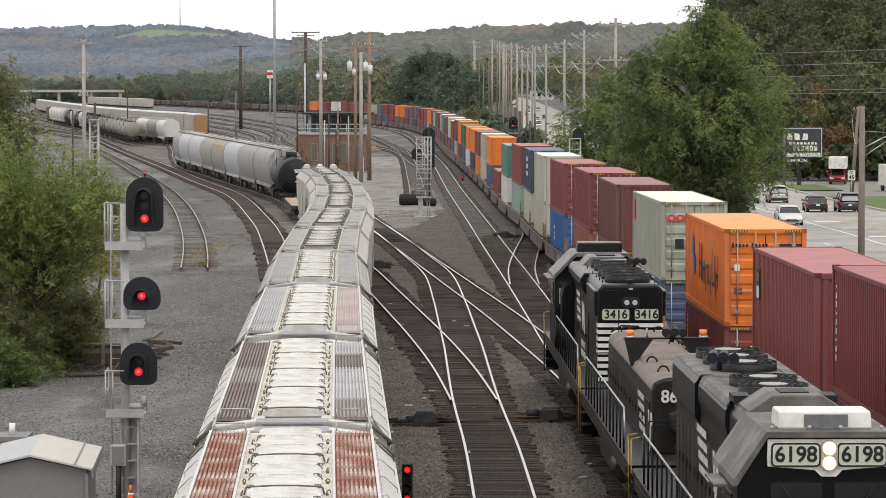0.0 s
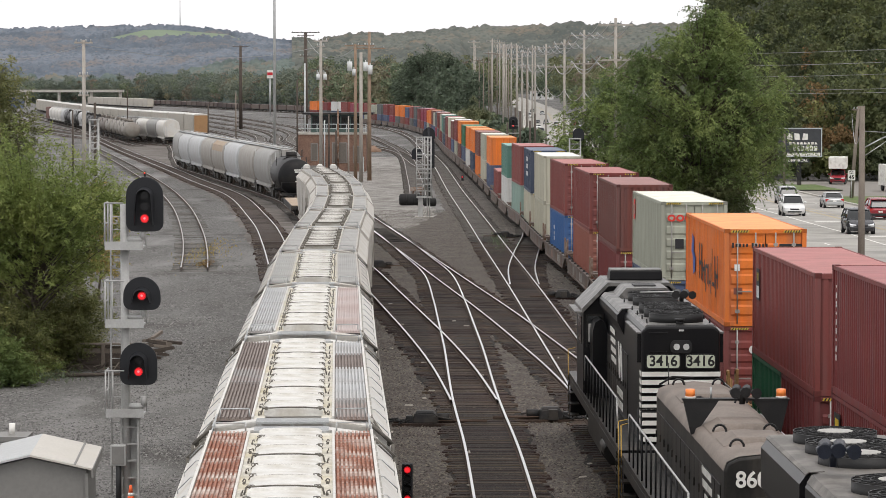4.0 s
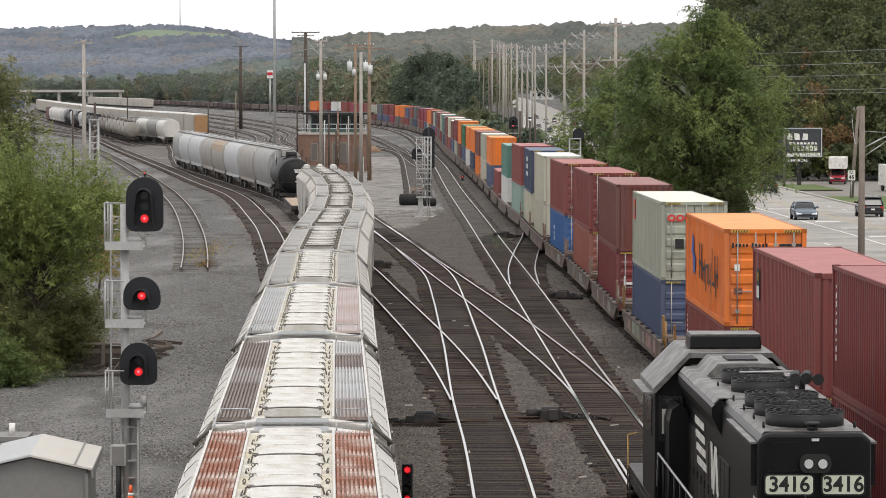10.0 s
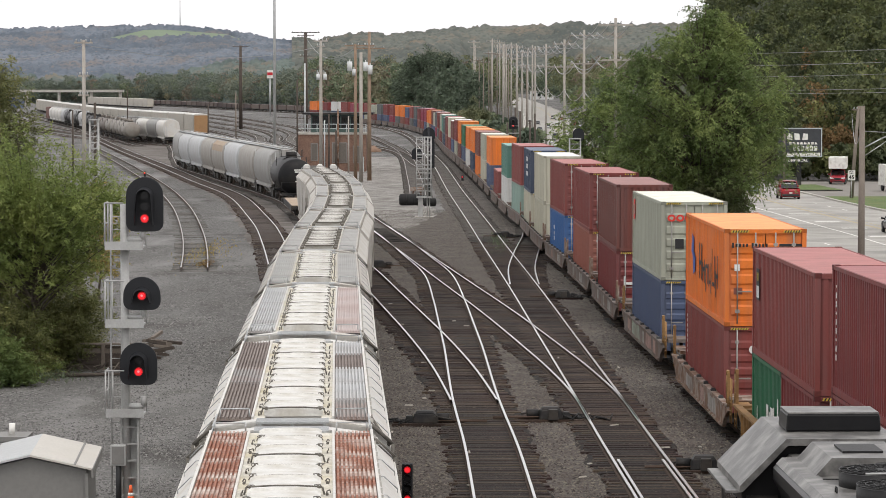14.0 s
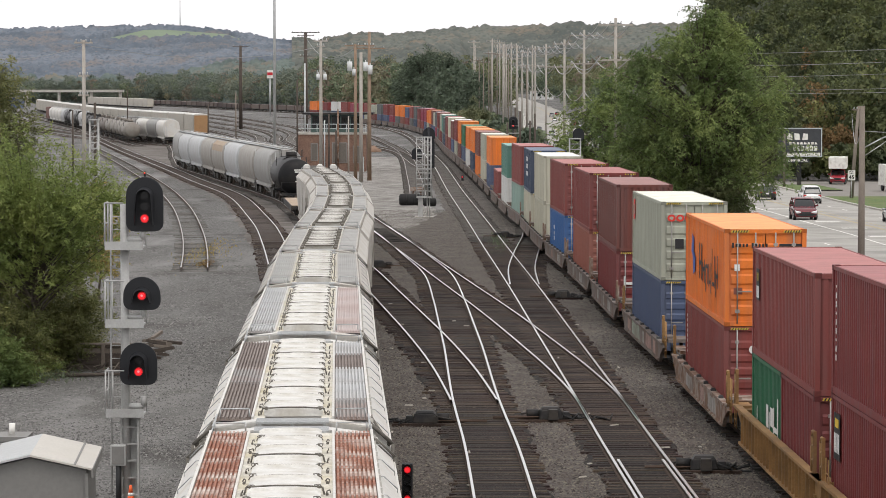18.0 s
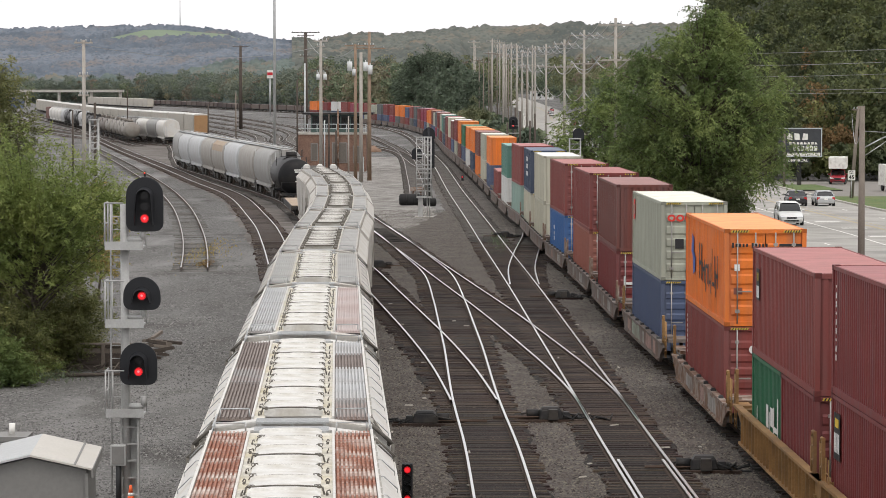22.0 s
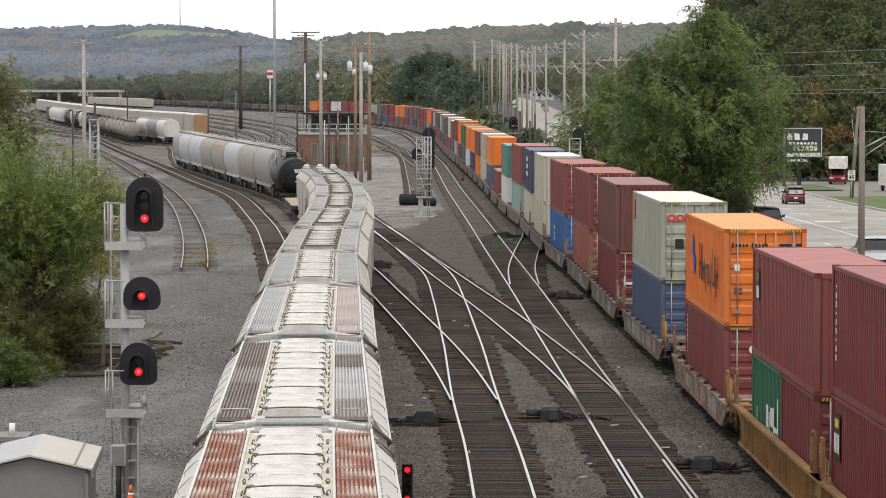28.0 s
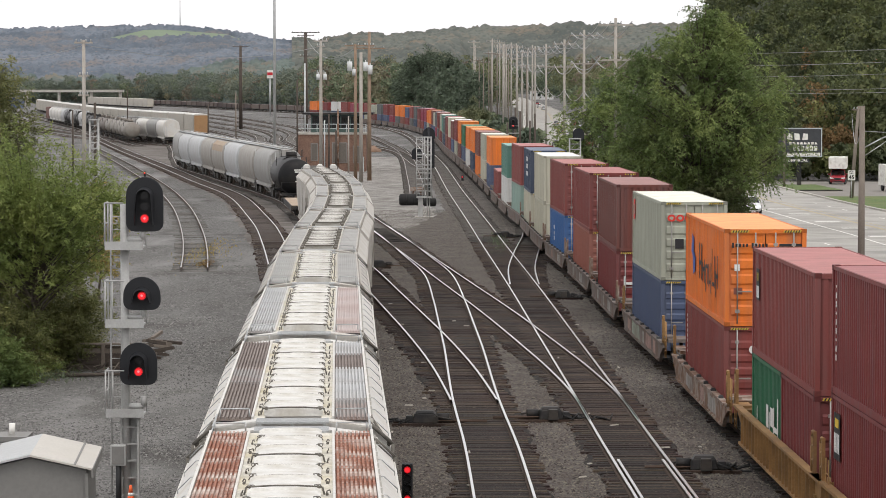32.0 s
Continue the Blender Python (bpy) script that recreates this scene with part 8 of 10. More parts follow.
def cage_signal():
    """A caged ladder tower on a square pedestal, its heads turned away."""
    t = thing("lattice_signal", pose(-1.5, 246, GROUND), "pale metal caged ladder signal on a pedestal, heads turned away", "railway signal")
    lo, hi = 1.6, 6.55
    part("pedestal", Shape().box(-0.5, -0.12, -0.2, 0.2, 0, lo), M_ALU, t)
    for x in (0.22, 0.42):
        part("strut", Shape().tube((x, 0, 0), (x, 0, lo), 0.045, n=6), M_ALU, t)
    part("footing", Shape().box(-0.75, 0.75, -0.5, 0.5, -0.1, 0.1), M_CONCRETE, t)
    part("base_frame", Shape().box(-0.66, 0.62, -0.42, 0.42, lo, lo + 0.12), M_ALU, t)
    for x, dy, r in ((-0.62, -0.38, 0.04), (-0.12, -0.38, 0.035), (0.02, 0.38, 0.05), (0.28, -0.38, 0.055), (0.54, -0.38, 0.06), (-0.62, 0.38, 0.035), (0.54, 0.38, 0.045)):
        part("upright", Shape().tube((x, dy, lo + 0.12), (x, dy, hi), r, n=6), M_ALU, t)
    for k in range(13):
        z = lo + 0.4 + k * 0.36
        part("rung", Shape().tube((-0.62, -0.38, z), (-0.12, -0.38, z), 0.026, n=5), M_ALU, t)
        part("rung", Shape().tube((0.28, -0.38, z + 0.12), (0.54, -0.38, z + 0.12), 0.024, n=5), M_ALU, t)
    for k, (z, h) in enumerate(((2.2, 0.05), (2.75, 0.06), (3.2, 0.05), (3.65, 0.05), (4.0, 0.09), (4.3, 0.06), (5.15, 0.1), (5.9, 0.05), (hi, 0.08))):
        part("hoop", Shape().box(-0.66, 0.6, -0.44, -0.39, z - h, z).box(-0.66, 0.6, 0.39, 0.44, z - h, z).box(-0.68, -0.66, -0.44, 0.44, z - h, z).box(0.6, 0.62, -0.44, 0.44, z - h, z), M_ALU, t)
    part("signal_mast", Shape().tube((0.34, 0.5, lo), (0.34, 0.5, 7.3), 0.1, n=8), M_BACKPLATE, t, "black mast inside the cage")
    part("signal_head", Shape().prism(head_outline(0.50, 0.52, -0.5), 0.52, 0.6), M_BACKPLATE, t, "black backplate seen from behind", at=pose(0.36, 0, 6.75))
    part("signal_head", Shape().prism(head_outline(0.42, 0.5, -0.45), 0.42, 0.5), M_BACKPLATE, t, "black backplate seen from behind", at=pose(-0.62, 0, 5.15))
    part("relay_case", Shape().box(0.55, 0.82, 0.45, 0.8, 4.0, 6.3), M_BACKPLATE, t, "narrow black case on the mast")


def red_signal():
    t = thing("signal_mast", pose(7.4, 322, rail_z(7.4, 322) + GROUND), "slim signal mast, black head showing red, beyond the containers", "railway signal")
    part("mast", Shape().tube((0, 0, 0), (0, 0, 7.4), 0.09, n=10), M_BLACKSTEEL, t)
    signal_head(t, 0, -0.2, 6.8, 0.48, 0.7, -0.66, (-0.28, 0.2), -0.28)
    part("platform", Shape().box(-0.5, 0.6, -0.3, 0.3, 5.7, 5.78), M_ALU, t)
    part("platform_rail", Shape().wire([(0.6, -0.3, 5.7), (0.6, -0.3, 6.5), (-0.2, -0.3, 6.5)], 0.03, 6), M_ALU, t)
    for x, y in ((2.2, 345), (-35.4, 362)):
        s = thing("dwarf_signal", pose(x, y, rail_z(x, y) + GROUND), "small dwarf signal showing red beside the rails", "railway signal")
        part("case", Shape().box(-0.13, 0.13, -0.1, 0.2, 0.0, 0.62), M_BACKPLATE, s)
        part("lamp", Shape().disc((0, -0.1, 0.45), 0.085, depth=0.04), M_RED, s, "lit red lamp")


def lineside():
    signal_mast(), cone(), shelter(), dwarf_signal(), red_signal()
    for x, y, yaw, reach in ((-0.55, 93.5, -3, 1.2), (3.35, 94.6, 183, 1.1), (7.05, 82.0, 178, 0.9), (5.9, 150.0, 180, 0.9), (4.3, 212, 180, 0.8), (-3.7, 176, 0, 0.7)):
        switch_machine(x, y, yaw, reach)
    cage_signal()
    lattice_signal(10.9, 252, 6.3, 0.9, "pale lattice signal tower beside the highway bank", ((0.3, 6.6),), GROUND)
    # black bumper drums where the siding ends
    for x, y, a, b, r in ((-2.95, 272, -0.85, 0.75, 0.52), (-1.15, 270.5, -0.5, 0.45, 0.36), (-1.95, 273.2, -0.35, 0.4, 0.44)):
        d = thing("black_drum", pose(x, y, GROUND, 0, 0, 6), "black rubber drum lying across the end of the siding", "drum", "black drums")
        part("drum_body", Shape().tube((a, 0, r), (b, 0, r), r, n=16).tube((a - 0.1, 0, r), (a, 0, r), r * 0.72, r, n=16).tube((b, 0, r), (b + 0.1, 0, r), r, r * 0.72, n=16), M_RUBBER, d)
        for q in (0.3, 0.7):
            x0 = a + (b - a) * q
            part("drum_rib", Shape().tube((x0 - 0.05, 0, r), (x0 + 0.05, 0, r), r + 0.02, n=16), M_RUBBER, d)
    d = thing("bumper_post", pose(-2.35, 275.5, GROUND), "rusty orange track bumper frame behind the drums", "bumper")
    for sx in (-1, 1):
        part("leg", Shape().tube((sx * 0.5, 1.4, 0), (sx * 0.25, 0, 1.5), 0.09, n=8), M_WELLRUST, d)
    part("crossbeam", Shape().box(-0.6, 0.6, -0.12, 0.1, 1.2, 1.5), M_WELLRUST, d)
    d = thing("earth_heap", pose(-12.2, 512, rail_z(-12, 512) + GROUND), "low rust-brown heap of spilled earth beside the tracks", "earth")
    rows = []
    for k in range(13):
        v = -1 + k / 6
        rows.append([(1.9 * math.cos(q * math.pi / 8) * math.sqrt(max(0.0, 1 - v * v)) + 0.2 * noise.noise((q, k * 0.7, 2)), 5 * v, -0.05 + 1.0 * math.sin(q * math.pi / 8) * math.sqrt(max(0.0, 1 - v * v)) * (1 + 0.4 * noise.noise((q * 0.8, k * 0.6, 5)))) for q in range(9)])
    part("mound", Shape().strip(rows, sm=True), mat("rust_brown_earth", (0.2, 0.125, 0.085), 0.95, var=0.3, scale=1, fine=8, bump=0.5), d)
    # old timbers, a low wooden bin and broken branches at the edge of the bushes
    rs = random.Random(8)
    for k in range(19):
        far = k < 13
        t = thing("old_timber", pose(-11.25 + rs.uniform(-0.45, 0.35), 119.5 + rs.uniform(-3.5, 4.5), GROUND + 0.02 + 0.15 * (k % 3), rs.uniform(-6, 6), rs.uniform(-14, 14), rs.uniform(20, 80) if far else rs.uniform(-40, 20)), "grey weathered timber thrown beside the track", "timber", "old timbers")
        part("beam", Shape().box(-0.3 - 0.45 * rs.random(), 0.3 + 0.5 * rs.random(), -0.07, 0.07, 0, 0.12, top=(0.01, 0.01)), M_WOOD if k % 2 else M_DARKWOOD, t)
    t = thing("timber_bin", pose(-12.75, 112.4, GROUND), "low open bin of dark weathered planks", "bin")
    for k in range(4):
        part("plank", Shape().box(-0.85, 1.3, -0.05, 0.05, 0.02 + k * 0.2, 0.2 + k * 0.2), M_DARKWOOD if k < 3 else M_WOOD, t)
        part("plank", Shape().box(-0.85, 1.3, 1.5, 1.6, 0.02 + k * 0.2, 0.2 + k * 0.2), M_DARKWOOD, t)
    for x in (-0.9, 1.3):
        part("side_board", Shape().box(x - 0.04, x + 0.04, 0.051, 1.499, 0.0, 0.74), M_WOOD, t)
    for x in (-0.7, 0.2, 1.15):
        part("post", Shape().box(x - 0.07, x + 0.07, -0.19, -0.051, 0, 0.95, top=(0.01, 0.01)), M_WOOD, t)
    part("cap_board", Shape().box(-1.0, 1.4, -0.16, 0.16, 0.951, 1.0), M_WOOD, t)
    t = thing("fallen_log", pose(-13.2, 109.4, GROUND, 0, 0, 10), "long thin bare log lying on the gravel", "log")
    part("log", Shape().tube((-1.1, 0, 0.08), (1.6, 0, 0.1), 0.085, 0.055, n=8), M_DARKWOOD, t)
    part("stub", Shape().tube((-0.3, 0, 0.1), (-0.22, 0.02, 0.34), 0.035, 0.02, n=5), M_DARKWOOD, t)
    for k in range(15):
        x, y = -13.6 + rs.uniform(-1.4, 2.0), 111.0 + rs.uniform(-1.2, 3.5)
        t = thing("dead_branch", pose(x, y, GROUND + 0.03, 0, 0, rs.uniform(0, 180)), "dry brown branch lying under the scrub", "branch", "dry branches")
        pts = [(-0.7 + 0.35 * q + rs.uniform(-0.08, 0.08), rs.uniform(-0.12, 0.12), 0.03 + (0.1 + 0.12 * q) * rs.random()) for q in range(5)]
        part("stick", Shape().wire(pts, 0.022, 4), M_DARKWOOD if k % 3 else M_WOOD, t)
        part("twig", Shape().wire([pts[2], (pts[2][0] + 0.3, pts[2][1] + rs.uniform(-0.4, 0.4), pts[2][2] + 0.35)], 0.012, 4), M_DARKWOOD, t)


lineside()


# ---- poles and wires ----
def pole(x, y, ground, top, r, material, label, arms=(), boxes=(), lean=0.0, name="utility_pole", cat="utility pole", arm_mat=None):
    t = thing(name, pose(x, y, ground, 0, lean, 0), label, cat)
    part("shaft", Shape().tube((0, 0, -0.3), (0, 0, top - ground), r, r * 0.7, n=10), material, t)
    for z, w in arms:
        a = part("crossarm", Shape().box(-w / 2, w / 2, -0.14, -0.02, z - ground - 0.07, z - ground + 0.07), arm_mat or material, t)
        for k in range(4):
            xx = -w / 2 + 0.15 + (w - 0.3) * k / 3
            part("insulator", Shape().tube((xx, -0.08, z - ground + 0.07), (xx, -0.08, z - ground + 0.3), 0.06, 0.04, n=8), M_GALV, a)
    for dx, z, w, h in boxes:
        part("transformer", Shape().tube((dx, -0.25, z - ground - h / 2), (dx, -0.25, z - ground + h / 2), w / 2, n=12).tube((dx, -0.25, z - ground + h / 2), (dx, -0.25, z - ground + h / 2 + 0.2), 0.06, n=6), M_CAN, t, "pale grey transformer can")
    return t


M_CAN = mat("transformer_enamel", (0.62, 0.64, 0.64), 0.5, 0.0, var=0.12)
M_PALE = mat("pale_grey_enamel", (0.45, 0.48, 0.48), 0.5, 0.1, var=0.1)
M_WIRE = mat("weathered_wire", (0.30, 0.30, 0.30), 0.5, 0.5, var=0.05)
M_PALEPOLE = mat("bleached_pole_wood", (0.36, 0.335, 0.30), 0.9, var=0.2, scale=2, fine=25, dirt=(0.3, 0.26, 0.22), dirt_amt=0.5, dirt_scale=1, streak=True)


def wires(label, spans, r=0.03, sag=0.03):
    t = thing("overhead_line", pose(0, 0, 0), label, "wires")
    for p, q in spans:
        p, q = Vector(p), Vector(q)
        d = (q - p).length * sag
        n = 9
        part("wire", Shape().strip([[(c.x + r * math.cos(a), c.y, c.z + r * math.sin(a)) for a in (0.8, 2.36, 3.93, 5.5)] for c in
             [p.lerp(q, i / n) - Vector((0, 0, 4 * d * (i / n) * (1 - i / n))) for i in range(n + 1)]], closed=True), M_WIRE, t)
    return t


def all_poles():
    rz = rail_z
    # beside the brick building
    pole(-9.9, 345, rz(-9.9, 345) - 0.3, 15.2, 0.22, M_TANWOOD, "tan wooden utility pole with a wide crossarm", ((15.0, 2.4),), ((-0.62, 12.7, 0.58, 1.05), (-0.15, 12.0, 0.4, 0.7)))
    pole(-9.15, 341, rz(-9, 341) - 0.3, 14.2, 0.24, M_PALEPOLE, "bleached utility pole with a transformer", (), ((0.52, 12.6, 0.52, 1.0),))
    pole(-8.35, 346, rz(-8, 346) - 0.3, 16.6, 0.25, M_TANWOOD, "tall tan utility pole with a crossarm and cans", ((14.7, 3.6), (15.0, 1.2)), ((0.1, 12.3, 0.56, 1.05),))
    pole(-14.0, 350, rz(-14, 350) - 0.3, 15.6, 0.23, M_PALEPOLE, "bleached pole with short crossarms and a lamp box", ((15.6, 1.6), (15.0, 1.0), (11.95, 1.0)), ((-0.3, 11.5, 0.4, 0.65), (0.5, 11.5, 0.42, 0.68)))
    pole(-24.5, 545, rz(-24, 545) - 0.3, 20.2, 0.42, M_DARKWOOD, "dark pole with spread crossarms against the hill", ((20.2, 5.0), (19.6, 3.0), (16.0, 2.2)))
    pole(-20.8, 460, rz(-20, 460) - 0.3, 14.0, 0.17, M_GALV, "slim grey steel pole", ())
    pole(-18.2, 330, rz(-18, 330) - 0.3, 34.0, 0.17, M_GALV, "very tall slim grey steel mast", (), name="steel_mast", cat="mast")
    pole(-12.9, 345, rz(-13, 345) - 0.3, 7.3, 0.12, M_DARKWOOD, "short dark pole beside the brick building")
    pole(-12.2, 348, rz(-12, 348) - 0.3, 5.4, 0.14, M_DARKWOOD, "short dark post beside the brick building")
    pole(-10.9, 352, rz(-11, 352) - 0.3, 7.0, 0.11, M_PALEPOLE, "short grey post with a lamp")
    pole(-16.8, 352, rz(-17, 352) - 0.3, 11.2, 0.12, M_DARKWOOD, "dark slim pole at the building's corner")
    # left side
    pole(-29.4, 250, GROUND, 14.1, 0.2, M_PALEPOLE, "bleached pole with lamp arms on top", ((13.9, 1.5), (11.2, 0.9), (9.6, 0.9)))
    pole(-28.6, 250.8, GROUND, 9.0, 0.14, M_DARKWOOD, "dark short post beside a taller pole")
    pole(-37.0, 305, rz(-37, 305) + GROUND, 8.0, 0.12, M_DARKWOOD, "thin dark post by the tracks")
    pole(-53, 800, rz(-53, 800) - 0.3, 21.5, 0.5, M_DARKWOOD, "distant dark pole with a crossarm", ((21.3, 4.2), (17, 3.0)))
    pole(-37, 545, rz(-37, 545) - 0.3, 9.5, 0.16, M_WOOD, "thin grey pole standing in the yard")
    pole(-40, 520, rz(-40, 520) - 0.3, 7.5, 0.15, M_DARKWOOD, "thin grey pole standing in the yard")
    pole(-62, 600, rz(-62, 600) - 0.3, 10.0, 0.15, M_DARKWOOD, "thin grey pole standing in the yard")
    lattice_signal(-27.2, 238, 8.0, 0.65, "slim lattice ladder tower at the yard edge", (), GROUND)
    # beside the highway
    pole(20.05, 146, GROUND, 9.3, 0.19, M_WOOD, "weathered wooden pole with a street lamp arm", ())
    pole(41.8, 312, road_z(312), 8.4, 0.22, M_WOOD, "leaning weathered pole on the grass verge", ((8.0, 1.2),), lean=4)
    pole(40.4, 361, road_z(361), 5.0, 0.16, M_WOOD, "short wooden pole behind the verge")
    row = ((14.8, 262, 16.2), (15.0, 325, 16.4), (15.9, 400, 16.6), (16.2, 480, 17.2), (16.9, 560, 18.0), (18.0, 650, 18.6), (18.9, 730, 19.4), (20.2, 830, 22.0), (21.3, 950, 24.4), (21.8, 1080, 26.2), (22, 1230, 28))
    for k, (x, y, top) in enumerate(row):
        pole(x, y, road_z(y) - 0.3, top, 0.15 + 0.00012 * y, M_PALEPOLE, "bleached utility pole with crossarms along the highway", ((top - 0.6, 3.0), (top - 3.6, 3.0)))
    for x, y, top in ((7.9, 780, 22.6), (12.2, 760, 22.4), (15.2, 820, 23.2), (14.6, 900, 25), (19, 1020, 25.8), (14.5, 700, 20), (9.5, 900, 23), (12.6, 640, 19.5), (16.4, 560, 18.2), (16.6, 690, 20.4), (17.4, 780, 22)):
        pole(x, y, rail_z(x, y) - 0.3, top, 0.2, M_PALEPOLE, "bleached utility pole with a crossarm beside the railway", ((top - 0.6, 3.0),))
    for x, y, top in ((8.5, 640, 16.5), (10.5, 700, 19), (13.5, 860, 21), (17.5, 980, 22), (20, 1150, 24), (12, 560, 15.5), (9.0, 760, 18), (17.0, 620, 15.0)):
        pole(x, y, rail_z(x, y) - 0.3, top, 0.16, M_WOOD, "thin weathered utility pole with a crossarm beside the highway", ((top - 0.8, 2.6),))
    for x, y, top in ((7.9, 333, 8.1), (8.8, 348, 7.6), (9.7, 340, 6.6), (7.6, 360, 6.2), (10.6, 352, 7.3)):
        pole(x, y, GROUND, top, 0.15, M_DARKWOOD, "short dark wooden post beyond the container train")
    sp = []
    for (x0, y0, z0), (x1, y1, z1) in zip(row, row[1:]):
        for dx in (-1.3, -0.4, 0.5, 1.4):
            sp.append(((x0 + dx, y0, z0 - 0.3), (x1 + dx, y1, z1 - 0.3)))
        for dx in (-1.3, 1.3):
            sp.append(((x0 + dx, y0, z0 - 3.3), (x1 + dx, y1, z1 - 3.3)))
        sp.append(((x0, y0, z0 - 6.5), (x1, y1, z1 - 6.5)))
    wires("pale sagging utility wires along the highway", sp, 0.045, 0.017)
    sp = []
    for z, zz in ((13.9, 15.2), (12.6, 13.8), (11.4, 12.5), (10.0, 10.8), (9.7, 10.3)):
        sp.append(((30, 330, z), (62, 320, zz)))
    wires("thin wires crossing before the wooded slope", sp, 0.03, 0.008)
    sp = [((20.05, 146, 8.6), (41.8, 312, 7.6)), ((20.05, 146, 8.1), (60, 250, 10.0)), ((-29.4, 250, 13.7), (-14, 350, 15.0)), ((-29.4, 250, 13.7), (-52, 330, 14.2)), ((-9.9, 345, 14.8), (-24.5, 545, 19.5))]
    wires("thin dark utility wires between poles", sp, 0.025, 0.012)
    # street lamp arm on the near pole
    t = thing("street_lamp", pose(20.05, 146, GROUND), "grey street lamp arm fixed to the wooden pole", "street lamp")
    part("arm", Shape().wire([(0.15, 0, 7.6), (0.9, 0, 8.0), (1.9, 0, 8.4)], 0.035, 6).wire([(0.15, 0, 7.2), (0.9, 0, 7.7), (1.6, 0, 8.2)], 0.025, 6), M_GALV, t)
    part("lamp_head", Shape().box(1.8, 2.5, -0.15, 0.15, 8.35, 8.5, top=(0.05, 0.03)), M_GALV, t)


all_poles()


# ---- buildings ----
def window(parent, x, y, z, w, h, m=None):
    f = part("window", Shape().box(x - w / 2, x + w / 2, y - 0.06, y, z, z + h), M_PALE, parent)
    part("pane", Shape().box(x - w / 2 + 0.08, x + w / 2 - 0.08, y - 0.08, y - 0.061, z + 0.08, z + h - 0.08), M_GLASS, f)
    part("sill", Shape().box(x - w / 2 - 0.08, x + w / 2 + 0.08, y - 0.14, y - 0.0, z - 0.1, z - 0.002), M_CONCRETE, f)
    return f


def yard_tower():
    x0, x1, y0, y1 = -18.3, -9.7, 384.0, 393.0
    g = -0.8
    t = thing("yard_office", pose(0, 0, 0), "brick yard office with railed roof deck and glazed upper room", "building")
    part("wall", Shape().box(x0, x1, y0, y1, g, g + 5.2), M_BRICK, t)
    part("cornice", Shape().box(x0 - 0.15, x1 + 0.15, y0 - 0.15, y1 + 0.15, g + 5.2, g + 5.45), M_CONCRETE, t)
    for x, w, h, z in ((-16.2, 0.9, 2.2, 1.9), (-13.0, 1.9, 2.6, 1.6), (-10.9, 0.9, 2.2, 1.6)):
        f = part("window", Shape().box(x - w / 2, x + w / 2, y0 - 0.06, y0, g + z, g + z + h), M_SHED, t, "boarded window")
        part("board", Shape().box(x - w / 2 + 0.1, x + w / 2 - 0.1, y0 - 0.09, y0 - 0.061, g + z + 0.1, g + z + h - 0.1), mat("window_board", (0.13, 0.115, 0.10), 0.85, var=0.2), f)
    part("door", Shape().box(-10.25, -9.95, y0 - 0.05, y0, g + 0.3, g + 2.4), M_PALE, t)
    up = part("upper_room", Shape().box(x0 + 1.6, x1 - 0.8, y0 + 1.4, y1 - 0.6, g + 5.45, g + 7.7), mat("green_glazing_bars", (0.07, 0.11, 0.10), 0.5, var=0.15), t)
    for k in range(5):
        part("pane", Shape().box(x0 + 1.8 + k * 1.22, x0 + 2.9 + k * 1.22, y0 + 1.36, y0 + 1.396, g + 6.0, g + 7.5), M_GLASS, up)
    part("flat_roof", Shape().box(x0 + 0.6, x1 + 0.9, y0 + 0.4, y1, g + 7.7, g + 7.95), M_BLACKSTEEL, t)
    for k in range(8):
        x = x0 + (x1 - x0) * k / 7
        part("rail_post", Shape().tube((x, y0, g + 5.45), (x, y0, g + 6.5), 0.05, n=6), M_PALE, t)
    for z in (5.95, 6.5):
        part("deck_rail", Shape().tube((x0, y0, g + z), (x1, y0, g + z), 0.05, n=6), M_PALE, t)
    part("vent_pipe", Shape().tube((-13.2, y0 - 0.2, g), (-13.2, y0 - 0.2, g + 8.4), 0.12, n=8), M_WELLRUST, t)
    part("drain_pipe", Shape().tube((-14.9, y0 - 0.15, g), (-14.9, y0 - 0.15, g + 7.0), 0.09, n=8), M_PALE, t)
    part("box", Shape().box(-17.2, -15.9, y0 - 1.0, y0 - 0.1, g, g + 1.3), M_SHED, t)


yard_tower()


